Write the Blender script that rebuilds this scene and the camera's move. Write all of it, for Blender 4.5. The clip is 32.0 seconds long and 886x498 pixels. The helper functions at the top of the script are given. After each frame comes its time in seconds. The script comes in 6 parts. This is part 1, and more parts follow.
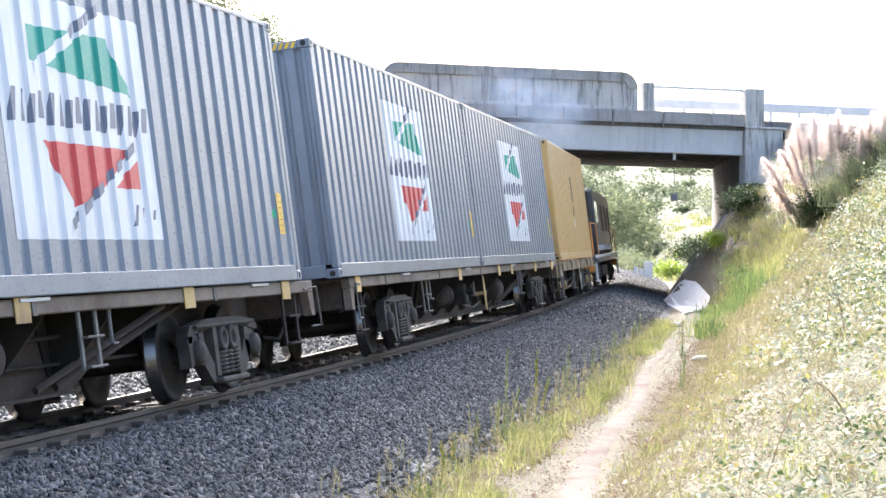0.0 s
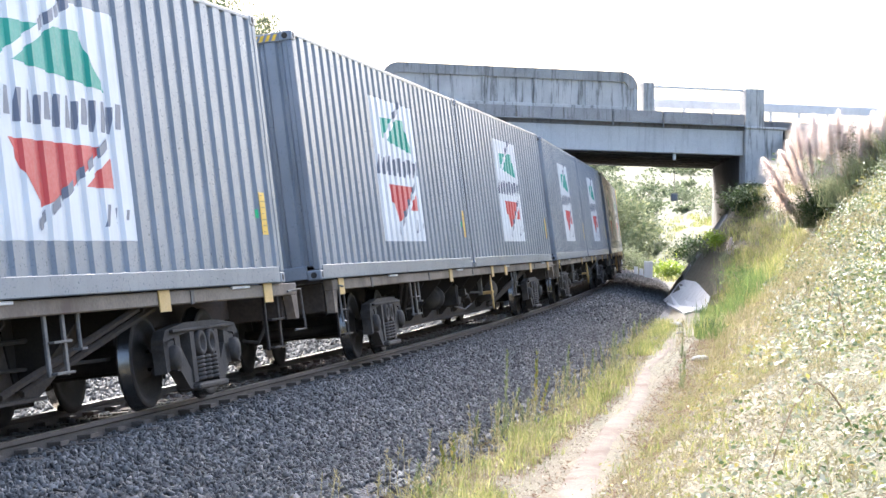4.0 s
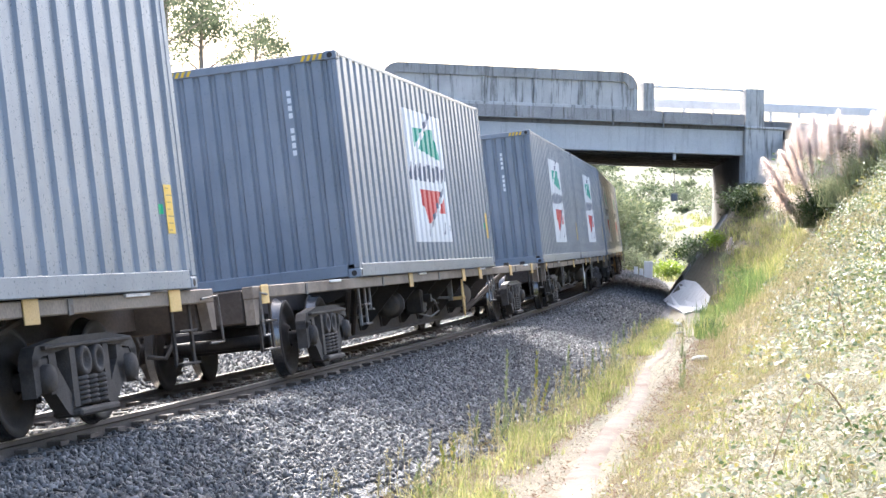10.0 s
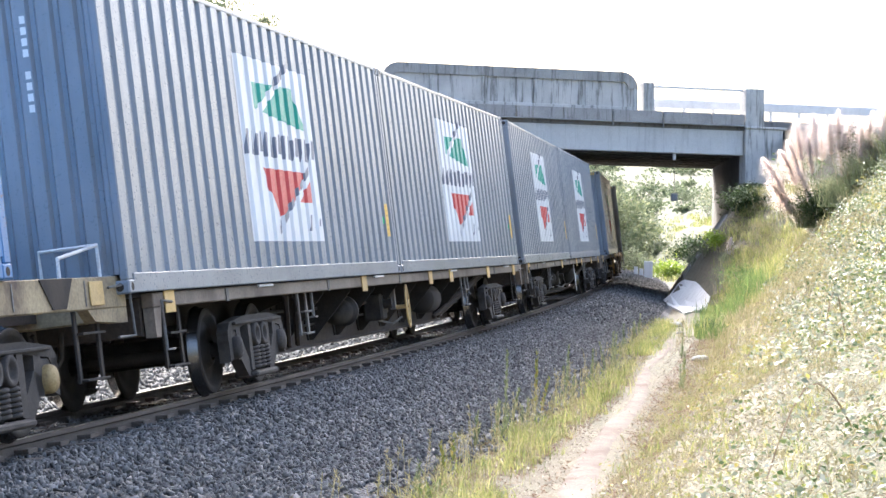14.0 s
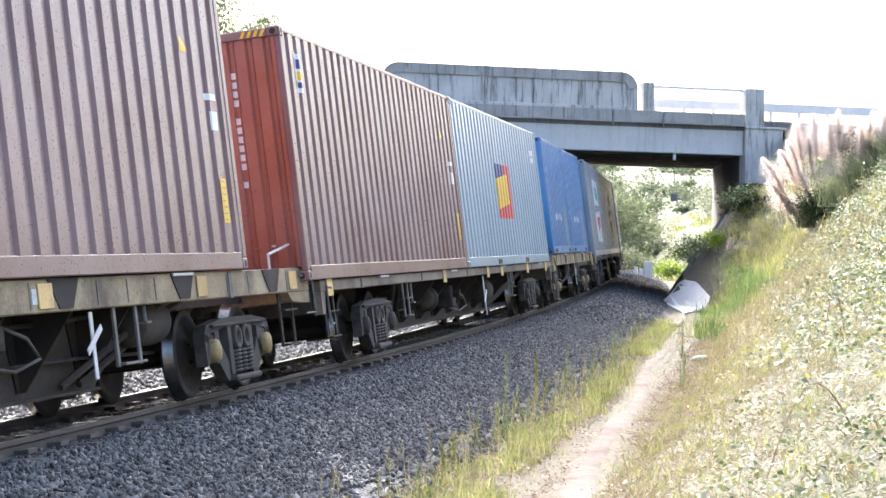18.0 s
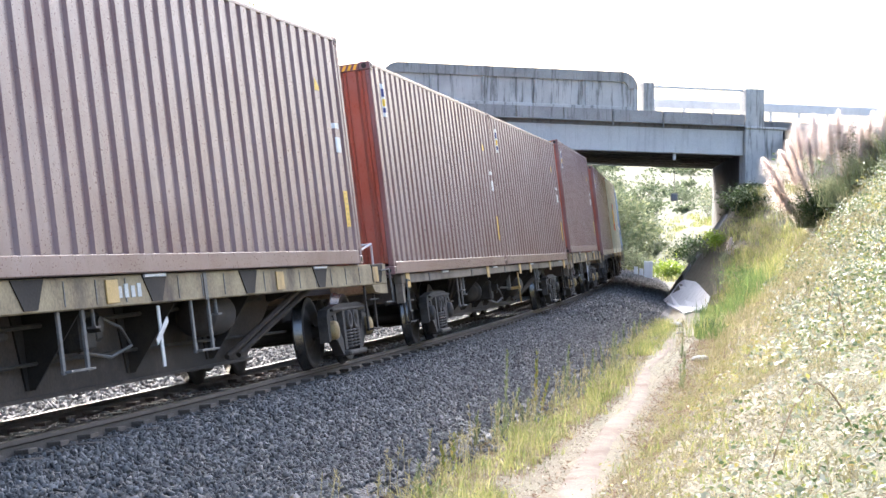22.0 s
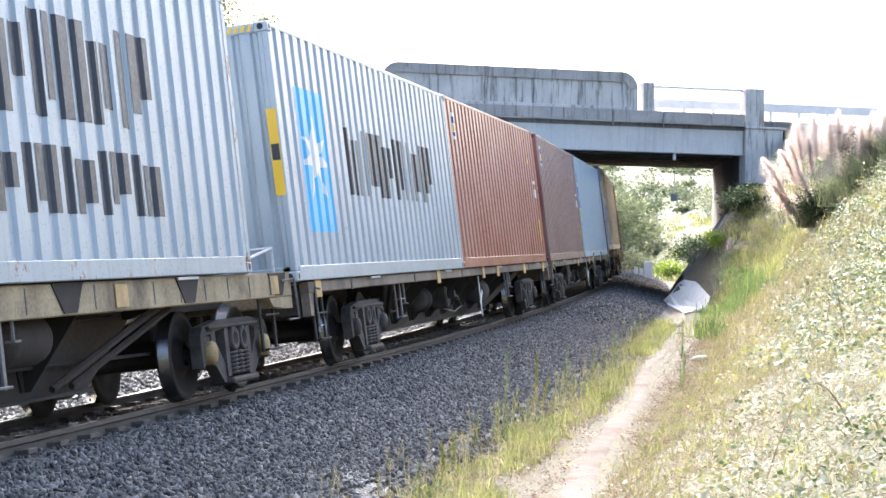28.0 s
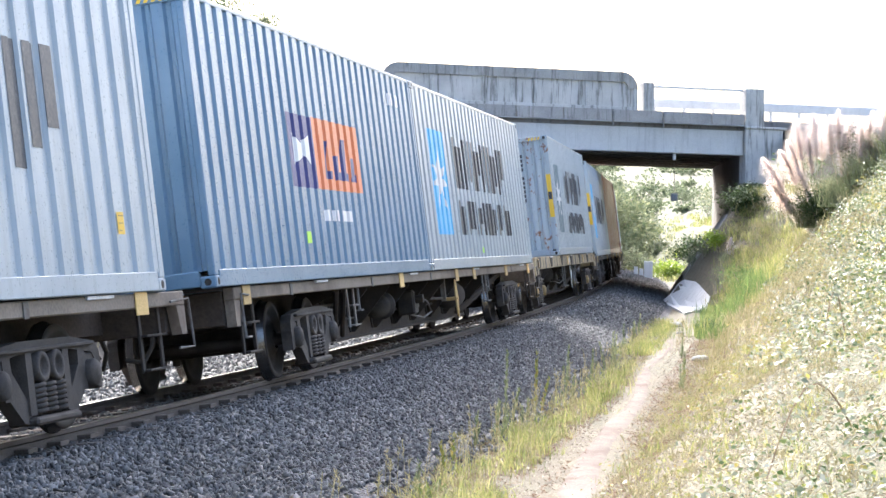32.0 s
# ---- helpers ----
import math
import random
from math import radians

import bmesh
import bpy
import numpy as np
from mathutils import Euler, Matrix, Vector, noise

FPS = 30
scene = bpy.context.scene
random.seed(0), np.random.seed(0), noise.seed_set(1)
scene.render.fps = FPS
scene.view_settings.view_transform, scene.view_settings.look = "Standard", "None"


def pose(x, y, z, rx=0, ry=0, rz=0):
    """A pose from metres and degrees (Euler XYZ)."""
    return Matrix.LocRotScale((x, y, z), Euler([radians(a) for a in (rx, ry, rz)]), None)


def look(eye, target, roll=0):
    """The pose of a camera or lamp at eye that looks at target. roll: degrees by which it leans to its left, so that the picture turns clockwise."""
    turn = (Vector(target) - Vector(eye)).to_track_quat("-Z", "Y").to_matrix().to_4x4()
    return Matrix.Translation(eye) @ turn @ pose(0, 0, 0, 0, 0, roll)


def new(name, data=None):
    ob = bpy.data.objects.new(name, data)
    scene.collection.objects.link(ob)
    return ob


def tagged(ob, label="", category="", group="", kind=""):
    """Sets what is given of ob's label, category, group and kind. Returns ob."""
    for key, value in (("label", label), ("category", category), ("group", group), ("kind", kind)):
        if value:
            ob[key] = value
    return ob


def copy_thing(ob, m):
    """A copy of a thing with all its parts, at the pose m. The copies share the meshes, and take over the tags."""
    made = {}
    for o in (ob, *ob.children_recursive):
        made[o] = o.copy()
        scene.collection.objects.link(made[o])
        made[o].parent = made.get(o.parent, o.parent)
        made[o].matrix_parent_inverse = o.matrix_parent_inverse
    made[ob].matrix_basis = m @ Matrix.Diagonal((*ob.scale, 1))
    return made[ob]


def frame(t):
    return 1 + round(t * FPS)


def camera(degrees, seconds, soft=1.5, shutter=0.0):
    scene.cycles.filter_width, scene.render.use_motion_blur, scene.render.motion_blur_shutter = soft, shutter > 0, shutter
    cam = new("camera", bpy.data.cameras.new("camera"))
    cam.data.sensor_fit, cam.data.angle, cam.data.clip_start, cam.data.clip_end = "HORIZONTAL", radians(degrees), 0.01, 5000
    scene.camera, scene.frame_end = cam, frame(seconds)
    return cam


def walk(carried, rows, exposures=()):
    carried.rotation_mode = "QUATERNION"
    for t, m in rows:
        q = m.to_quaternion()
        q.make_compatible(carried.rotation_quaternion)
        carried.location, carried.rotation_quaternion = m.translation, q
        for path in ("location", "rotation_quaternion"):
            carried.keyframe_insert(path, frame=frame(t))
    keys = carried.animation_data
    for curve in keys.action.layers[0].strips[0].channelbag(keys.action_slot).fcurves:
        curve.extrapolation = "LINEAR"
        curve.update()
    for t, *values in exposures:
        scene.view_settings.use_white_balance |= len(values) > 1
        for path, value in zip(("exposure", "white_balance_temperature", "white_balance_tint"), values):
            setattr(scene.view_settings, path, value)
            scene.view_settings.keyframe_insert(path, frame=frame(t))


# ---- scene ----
cam = camera(22.99, 32.0)
walk(cam, [(0.0, pose(0, 0, 1.992, 89.343, -0.152, 0)), (32.0, pose(0, 0, 1.992, 89.343, -0.152, 0))], [(0.0, 1.86, 5950, 10), (32.0, 1.86, 5950, 10)])

# ---- light ----
SUN_TO = Vector((-0.398, 1.179, 0.961)).normalized()
sun_el = math.asin(SUN_TO.z)
sun_az = math.atan2(SUN_TO.x, SUN_TO.y)
world = bpy.data.worlds.new("sky")
scene.world = world
world.use_nodes = True
wt = world.node_tree
wt.nodes.clear()
sky = wt.nodes.new("ShaderNodeTexSky")
sky.sky_type = "NISHITA"
sky.sun_disc = False
sky.sun_elevation = sun_el
sky.sun_rotation = sun_az
sky.dust_density = 8.0
sky.air_density = 0.9
sky.ozone_density = 0.6
bg = wt.nodes.new("ShaderNodeBackground")
bg.inputs["Strength"].default_value = 0.225
wo = wt.nodes.new("ShaderNodeOutputWorld")
wt.links.new(sky.outputs[0], bg.inputs[0])
wt.links.new(bg.outputs[0], wo.inputs[0])
sun_data = bpy.data.lights.new("sun", "SUN")
sun_data.energy = 2.6
sun_data.angle = radians(0.6)
sun_data.color = (1.0, 0.965, 0.92)
sun_ob = new("sun", sun_data)
sun_ob.matrix_world = look(SUN_TO * 80, (0, 0, 0))


# ---- materials ----
def node_mat(name):
    m = bpy.data.materials.new(name)
    m.use_nodes = True
    nt = m.node_tree
    return m, nt, nt.nodes["Principled BSDF"]


def add(nt, kind, **values):
    n = nt.nodes.new(kind)
    for k, v in values.items():
        n.inputs[k.replace("_", " ")].default_value = v
    return n


def ramp(nt, fac, stops):
    r = nt.nodes.new("ShaderNodeValToRGB")
    el = r.color_ramp.elements
    while len(el) < len(stops):
        el.new(0.5)
    for e, (p, c) in zip(el, stops):
        e.position = p
        e.color = (*c, 1) if len(c) == 3 else c
    nt.links.new(fac, r.inputs[0])
    return r.outputs[0]


def mix(nt, fac, a, b, mode="MIX"):
    n = nt.nodes.new("ShaderNodeMix")
    n.data_type = "RGBA"
    n.blend_type = mode
    for sock, v in ((n.inputs[0], fac), (n.inputs[6], a), (n.inputs[7], b)):
        if isinstance(v, (int, float)):
            sock.default_value = v
        elif isinstance(v, tuple):
            sock.default_value = (*v, 1)
        else:
            nt.links.new(v, sock)
    return n.outputs[2]


def coords(nt, stretch=None, world_space=False):
    if world_space:
        out = nt.nodes.new("ShaderNodeNewGeometry").outputs["Position"]
    else:
        out = nt.nodes.new("ShaderNodeTexCoord").outputs["Object"]
    if stretch:
        mp = nt.nodes.new("ShaderNodeMapping")
        mp.inputs["Scale"].default_value = stretch
        nt.links.new(out, mp.inputs[0])
        out = mp.outputs[0]
    return out


def noise_fac(nt, co, scale, detail=4.0, rough=0.55):
    n = add(nt, "ShaderNodeTexNoise", Scale=scale, Detail=detail, Roughness=rough)
    nt.links.new(co, n.inputs["Vector"])
    return n.outputs[0]


def bump(nt, bsdf, height, strength=0.3, distance=0.02):
    b = add(nt, "ShaderNodeBump", Strength=strength, Distance=distance)
    nt.links.new(height, b.inputs["Height"])
    nt.links.new(b.outputs[0], bsdf.inputs["Normal"])


def surface(name, c1, c2, scale=6.0, rough=0.7, metal=0.0, relief=0.2, fine=60.0, spread=(0.35, 0.65), c3=None, per_object=0.0, world_space=False):
    """Two-scale noise between two colours, with fine relief and a third colour as stains."""
    m, nt, b = node_mat(name)
    co = coords(nt, None, world_space)
    n1 = noise_fac(nt, co, scale)
    n2 = noise_fac(nt, co, fine, 3.0)
    col = ramp(nt, n1, [(spread[0], c1), (spread[1], c2)])
    col = mix(nt, 0.35, col, ramp(nt, n2, [(0.3, tuple(v * 0.6 for v in c1)), (0.7, tuple(min(1, v * 1.35) for v in c2))]))
    if c3:
        n3 = noise_fac(nt, co, scale * 0.35, 5.0, 0.65)
        col = mix(nt, ramp(nt, n3, [(0.52, (0, 0, 0)), (0.66, (1, 1, 1))]), col, c3)
    if per_object:
        info = nt.nodes.new("ShaderNodeObjectInfo")
        hsv = nt.nodes.new("ShaderNodeHueSaturation")
        mr = add(nt, "ShaderNodeMapRange", To_Min=1 - per_object, To_Max=1 + per_object)
        nt.links.new(info.outputs["Random"], mr.inputs[0])
        nt.links.new(mr.outputs[0], hsv.inputs["Value"])
        nt.links.new(col, hsv.inputs["Color"])
        col = hsv.outputs[0]
    nt.links.new(col, b.inputs["Base Color"])
    b.inputs["Roughness"].default_value = rough
    b.inputs["Metallic"].default_value = metal
    if relief:
        bump(nt, b, n2, relief, 0.01)
    return m


def paint(name, base, dirt=0.35, rust=0.35, rough=0.30, chalk=0.15, drips=False):
    """Container paint: base colour, chalky fading, streaks of dirt and spots of rust."""
    m, nt, b = node_mat(name)
    co = coords(nt)
    big = noise_fac(nt, co, 0.9, 4.0)
    faded = tuple(v + (0.55 - v) * chalk for v in base)
    col = ramp(nt, big, [(0.3, tuple(v * 0.86 for v in base)), (0.7, faded)])
    streak = noise_fac(nt, coords(nt, (9.0, 9.0, 0.55)), 1.0, 5.0, 0.6)
    col = mix(nt, ramp(nt, streak, [(0.5, (0, 0, 0)), (0.8, (dirt, dirt, dirt))]), col, (0.11, 0.10, 0.09))
    spots = noise_fac(nt, co, 5.5, 6.0, 0.7)
    col = mix(nt, ramp(nt, spots, [(0.74 - 0.16 * rust, (0, 0, 0)), (0.78 - 0.13 * rust, (rust + 0.2, rust + 0.2, rust + 0.2))]), col, (0.20, 0.08, 0.03))
    if drips:
        run = noise_fac(nt, coords(nt, (7.0, 7.0, 1.1)), 1.0, 6.0, 0.7)
        col = mix(nt, ramp(nt, run, [(0.60, (0, 0, 0)), (0.70, (0.75, 0.75, 0.75))]), col, (0.27, 0.11, 0.04))
    nt.links.new(col, b.inputs["Base Color"])
    fine = noise_fac(nt, co, 35.0, 3.0)
    nt.links.new(ramp(nt, fine, [(0.2, (rough - 0.1,) * 3), (0.8, (rough + 0.18,) * 3)]), b.inputs["Roughness"])
    dent = noise_fac(nt, co, 2.2, 2.0)
    bump(nt, b, dent, 0.12, 0.05)
    return m


MAT = {}
MAT["grey"] = paint("grey_paint", (0.182, 0.215, 0.262), 0.3, 0.08)
MAT["maroon"] = paint("maroon_paint", (0.185, 0.086, 0.081), 0.3, 0.12)
MAT["orange"] = paint("red_oxide_paint", (0.31, 0.075, 0.038), 0.3, 0.15)
MAT["paleblue"] = paint("pale_blue_paint", (0.265, 0.365, 0.45), 0.25, 0.1, chalk=0.1)
MAT["white"] = paint("pale_grey_paint", (0.37, 0.43, 0.475), 0.3, 0.2)
MAT["rusty_white"] = paint("rust_spotted_paint", (0.35, 0.41, 0.455), 0.35, 0.95, drips=True)
MAT["blue"] = paint("blue_paint", (0.022, 0.165, 0.43), 0.45, 0.75, chalk=0.10, drips=True)
MAT["blue_frame"] = paint("worn_blue_frame", (0.09, 0.13, 0.19), 0.5, 0.8, chalk=0.1, drips=True)
MAT["midblue"] = paint("mid_blue_paint", (0.112, 0.217, 0.335), 0.25, 0.1)
MAT["yellowbox"] = paint("ochre_paint", (0.60, 0.37, 0.11), 0.25, 0.12)
MAT["logo_white"] = paint("logo_white", (0.72, 0.74, 0.76), 0.2, 0.0, 0.4, 0.0)
MAT["logo_green"] = paint("logo_green", (0.0, 0.33, 0.24), 0.2, 0.0, 0.4, 0.05)
MAT["logo_red"] = paint("logo_red", (0.60, 0.05, 0.045), 0.2, 0.0, 0.4, 0.05)
MAT["logo_dark"] = paint("logo_dark", (0.13, 0.15, 0.21), 0.2, 0.0, 0.4, 0.05)
MAT["logo_black"] = paint("logo_black", (0.018, 0.022, 0.035), 0.2, 0.0, 0.4, 0.02)
MAT["label_ink"] = paint("label_ink", (0.30, 0.18, 0.03), 0.2, 0.0, 0.4, 0.0)
MAT["logo_sky"] = paint("logo_sky", (0.12, 0.50, 0.83), 0.15, 0.0, 0.4, 0.05)
MAT["logo_orange"] = paint("logo_orange", (0.80, 0.22, 0.07), 0.2, 0.0, 0.4, 0.05)
MAT["logo_navy"] = paint("logo_navy", (0.03, 0.035, 0.19), 0.2, 0.0, 0.4, 0.03)
MAT["logo_slate"] = paint("logo_slate", (0.12, 0.19, 0.225), 0.2, 0.0, 0.4, 0.1)
MAT["sticker"] = paint("yellow_sticker", (0.80, 0.50, 0.03), 0.2, 0.02, 0.4, 0.0)
MAT["green_sticker"] = paint("green_sticker", (0.02, 0.5, 0.2), 0.1, 0.0, 0.4, 0.0)
MAT["faded_yellow"] = paint("faded_yellow", (0.72, 0.62, 0.14), 0.3, 0.02, 0.4, 0.0)
MAT["strip_blue"] = paint("strip_blue", (0.03, 0.14, 0.50), 0.1, 0.0, 0.4, 0.0)
MAT["lime"] = paint("lime_sticker", (0.5, 0.9, 0.05), 0.1, 0.0, 0.4, 0.0)
MAT["letter"] = paint("white_letter", (0.75, 0.75, 0.75), 0.1, 0.0, 0.4, 0.0)
MAT["dark_steel"] = surface("dark_steel", (0.015, 0.013, 0.011), (0.042, 0.034, 0.028), 4.0, 0.75, 0.0, 0.3, 50.0, c3=(0.075, 0.06, 0.045))
MAT["underframe"] = surface("underframe", (0.015, 0.012, 0.010), (0.032, 0.025, 0.020), 3.0, 0.85, 0.0, 0.25, 40.0, c3=(0.05, 0.037, 0.027))
MAT["sill"] = surface("sill_paint", (0.16, 0.128, 0.098), (0.27, 0.222, 0.175), 1.6, 0.75, 0.0, 0.2, 30.0, c3=(0.11, 0.08, 0.06))
MAT["girder"] = surface("girder_dust", (0.050, 0.038, 0.030), (0.085, 0.066, 0.053), 1.2, 0.9, 0.0, 0.2, 30.0, c3=(0.035, 0.028, 0.023))
MAT["cap_ochre"] = surface("ochre_cap", (0.22, 0.13, 0.05), (0.36, 0.27, 0.12), 6.0, 0.7, 0.0, 0.2, c3=(0.12, 0.08, 0.05))
MAT["code"] = surface("worn_white_code", (0.45, 0.45, 0.43), (0.62, 0.62, 0.60), 9.0, 0.7)
MAT["sill_yellow"] = surface("sill_yellow", (0.20, 0.15, 0.09), (0.40, 0.32, 0.19), 2.6, 0.75, 0.0, 0.25, 30.0, c3=(0.10, 0.07, 0.05))
MAT["bogie"] = surface("bogie_steel", (0.036, 0.030, 0.026), (0.078, 0.067, 0.058), 4.0, 0.8, 0.0, 0.35, 70.0, c3=(0.03, 0.025, 0.022))
MAT["tread"] = surface("wheel_tread", (0.10, 0.095, 0.09), (0.18, 0.175, 0.17), 8.0, 0.27, 0.9, 0.03)
MAT["wheel"] = surface("wheel_steel", (0.02, 0.017, 0.015), (0.05, 0.04, 0.033), 4.0, 0.7, 0.2, 0.25)
MAT["tag"] = surface("yellow_tag", (0.55, 0.36, 0.11), (0.66, 0.46, 0.20), 3.0, 0.6, 0.0, 0.1, c3=(0.30, 0.20, 0.10), per_object=0.3)
MAT["rail"] = surface("rail_steel", (0.075, 0.06, 0.05), (0.13, 0.105, 0.085), 3.0, 0.7, 0.2, 0.2)
MAT["rail_top"] = surface("rail_running_surface", (0.40, 0.38, 0.36), (0.55, 0.53, 0.5), 3.0, 0.3, 0.9, 0.05)
MAT["sleeper"] = surface("sleeper_timber", (0.05, 0.042, 0.035), (0.10, 0.085, 0.07), 4.0, 0.9, 0.0, 0.4)
MAT["concrete"] = surface("bridge_concrete", (0.30, 0.295, 0.28), (0.44, 0.43, 0.41), 1.2, 0.9, 0.0, 0.25, 26.0, c3=(0.20, 0.195, 0.185))
MAT["dark_concrete"] = surface("dark_concrete", (0.16, 0.155, 0.15), (0.24, 0.235, 0.225), 1.2, 0.9, 0.0, 0.25, 26.0, c3=(0.10, 0.095, 0.09))
MAT["step_steel"] = surface("step_steel", (0.10, 0.095, 0.088), (0.19, 0.18, 0.168), 5.0, 0.7, 0.0, 0.2, c3=(0.10, 0.07, 0.05))
MAT["grey_metal"] = surface("galvanised_rail", (0.55, 0.55, 0.55), (0.68, 0.68, 0.68), 4.0, 0.5, 0.2, 0.05)


# ---- mesh helpers ----
class Shape:
    """Collects faces of one mesh."""

    def __init__(self):
        self.v, self.f, self.m = [], [], []
        self.weld = False

    def poly(self, pts, mat=0):
        i = len(self.v)
        self.v += [tuple(p) for p in pts]
        self.f.append(tuple(range(i, i + len(pts))))
        self.m.append(mat)
        return self

    def box(self, x0, x1, y0, y1, z0, z1, c=0.0, mat=0, t=None):
        """A box; with c > 0 its long edges are chamfered."""
        c = min(c, (x1 - x0) / 3, (y1 - y0) / 3, (z1 - z0) / 3)
        i = len(self.v)
        if c <= 0:
            pts = [(x, y, z) for x in (x0, x1) for y in (y0, y1) for z in (z0, z1)]
            fs = [(0, 1, 3, 2), (4, 6, 7, 5), (0, 4, 5, 1), (2, 3, 7, 6), (0, 2, 6, 4), (1, 5, 7, 3)]
        else:
            pts, fs = [], []
            idx = {}
            for a, x in enumerate((x0, x1)):
                for b, y in enumerate((y0, y1)):
                    for d, z in enumerate((z0, z1)):
                        sx, sy, sz = (c if a == 0 else -c), (c if b == 0 else -c), (c if d == 0 else -c)
                        idx[a, b, d] = len(pts)
                        pts += [(x, y + sy, z + sz), (x + sx, y, z + sz), (x + sx, y + sy, z)]
            g = lambda a, b, d, k: idx[a, b, d] + k
            for a in (0, 1):
                o = [(a, 0, 0), (a, 0, 1), (a, 1, 1), (a, 1, 0)]
                fs.append(tuple(g(*q, 0) for q in (o if a == 0 else o[::-1])))
                o = [(0, a, 0), (1, a, 0), (1, a, 1), (0, a, 1)]
                fs.append(tuple(g(*q, 1) for q in (o if a == 0 else o[::-1])))
                o = [(0, 0, a), (0, 1, a), (1, 1, a), (1, 0, a)]
                fs.append(tuple(g(*q, 2) for q in (o if a == 0 else o[::-1])))
            for a in (0, 1):
                for b in (0, 1):
                    fs.append((g(0, a, b, 1), g(1, a, b, 1), g(1, a, b, 2), g(0, a, b, 2)))
                    fs.append((g(a, 0, b, 0), g(a, 1, b, 0), g(a, 1, b, 2), g(a, 0, b, 2)))
                    fs.append((g(a, b, 0, 0), g(a, b, 1, 0), g(a, b, 1, 1), g(a, b, 0, 1)))
            for q in idx:
                fs.append((g(*q, 0), g(*q, 1), g(*q, 2)))
        if t is not None:
            pts = [tuple(t @ Vector(p)) for p in pts]
        self.v += pts
        self.f += [tuple(i + k for k in f) for f in fs]
        self.m += [mat] * len(fs)
        return self

    def tube(self, a, b, r, seg=10, r2=None, caps=True, mat=0):
        a, b = Vector(a), Vector(b)
        d = (b - a).normalized()
        u = d.orthogonal().normalized()
        w = d.cross(u)
        r2 = r if r2 is None else r2
        i = len(self.v)
        for p, rr in ((a, r), (b, r2)):
            for k in range(seg):
                an = 2 * math.pi * k / seg
                self.v.append(tuple(p + u * (rr * math.cos(an)) + w * (rr * math.sin(an))))
        for k in range(seg):
            self.f.append((i + k, i + (k + 1) % seg, i + seg + (k + 1) % seg, i + seg + k))
        self.m += [mat] * seg
        if caps:
            self.f += [tuple(i + k for k in range(seg))[::-1], tuple(i + seg + k for k in range(seg))]
            self.m += [mat, mat]
        return self

    def path(self, pts, r, seg=6, mat=0):
        """One connected tube through the points."""
        pts = [Vector(p) for p in pts]
        i, n = len(self.v), len(pts)
        u = (pts[1] - pts[0]).orthogonal().normalized()
        for k, p in enumerate(pts):
            d = (pts[min(k + 1, n - 1)] - pts[max(k - 1, 0)]).normalized()
            u = (u - d * u.dot(d)).normalized()
            w = d.cross(u)
            self.v += [tuple(p + u * (r * math.cos(2 * math.pi * j / seg)) + w * (r * math.sin(2 * math.pi * j / seg))) for j in range(seg)]
        for k in range(n - 1):
            a = i + k * seg
            self.f += [(a + j, a + (j + 1) % seg, a + seg + (j + 1) % seg, a + seg + j) for j in range(seg)]
        self.f += [tuple(i + j for j in range(seg))[::-1], tuple(i + (n - 1) * seg + j for j in range(seg))]
        self.m += [mat] * ((n - 1) * seg + 2)
        return self

    def lathe(self, prof, centre=(0, 0, 0), axis="y", seg=24, mats=None, mat=0):
        """prof: (radius, place along the axis); closed by fans where the radius is 0."""
        i = len(self.v)
        c = Vector(centre)
        for r, h in prof:
            for k in range(seg):
                an = 2 * math.pi * k / seg
                p = (r * math.cos(an), h, r * math.sin(an)) if axis == "y" else (r * math.cos(an), r * math.sin(an), h) if axis == "z" else (h, r * math.cos(an), r * math.sin(an))
                self.v.append(tuple(c + Vector(p)))
        for j in range(len(prof) - 1):
            for k in range(seg):
                self.f.append((i + j * seg + k, i + j * seg + (k + 1) % seg, i + (j + 1) * seg + (k + 1) % seg, i + (j + 1) * seg + k))
                self.m.append(mats[j] if mats else mat)
        return self

    def slab(self, outline, y0, y1, mat=0, t=None):
        """An outline in x, z pushed from y0 to y1."""
        i, n = len(self.v), len(outline)
        pts = [(x, y0, z) for x, z in outline] + [(x, y1, z) for x, z in outline]
        if t is not None:
            pts = [tuple(t @ Vector(p)) for p in pts]
        self.v += pts
        self.f += [tuple(i + k for k in range(n)), tuple(i + n + k for k in range(n))[::-1]]
        self.f += [(i + k, i + n + k, i + n + (k + 1) % n, i + (k + 1) % n) for k in range(n)]
        self.m += [mat] * (n + 2)
        return self

    def mesh(self, name, mats, smooth=False):
        me = bpy.data.meshes.new(name)
        me.from_pydata(self.v, [], self.f)
        for m in mats:
            me.materials.append(m)
        if len(mats) > 1:
            me.polygons.foreach_set("material_index", self.m)
        bm = bmesh.new()
        bm.from_mesh(me)
        if self.weld:
            bmesh.ops.remove_doubles(bm, verts=bm.verts, dist=0.0002)
        bmesh.ops.recalc_face_normals(bm, faces=bm.faces)
        bm.to_mesh(me)
        bm.free()
        if smooth:
            me.shade_smooth()
        me.update()
        return me


def part(name, shape, material, parent, label="", smooth=False):
    mats = material if isinstance(material, (list, tuple)) else [material]
    ob = new(name, shape.mesh(name, mats, smooth) if isinstance(shape, Shape) else shape)
    ob.parent = parent
    if label:
        tagged(ob, label)
    return ob


def thing(name, label, category, group="", kind=""):
    return tagged(new(name), label, category, group, kind)


# ---- the track's line ----
GRADE, CANT = -0.0138, 0.104
S0, S1, DS = -190.0, 330.0, 0.25


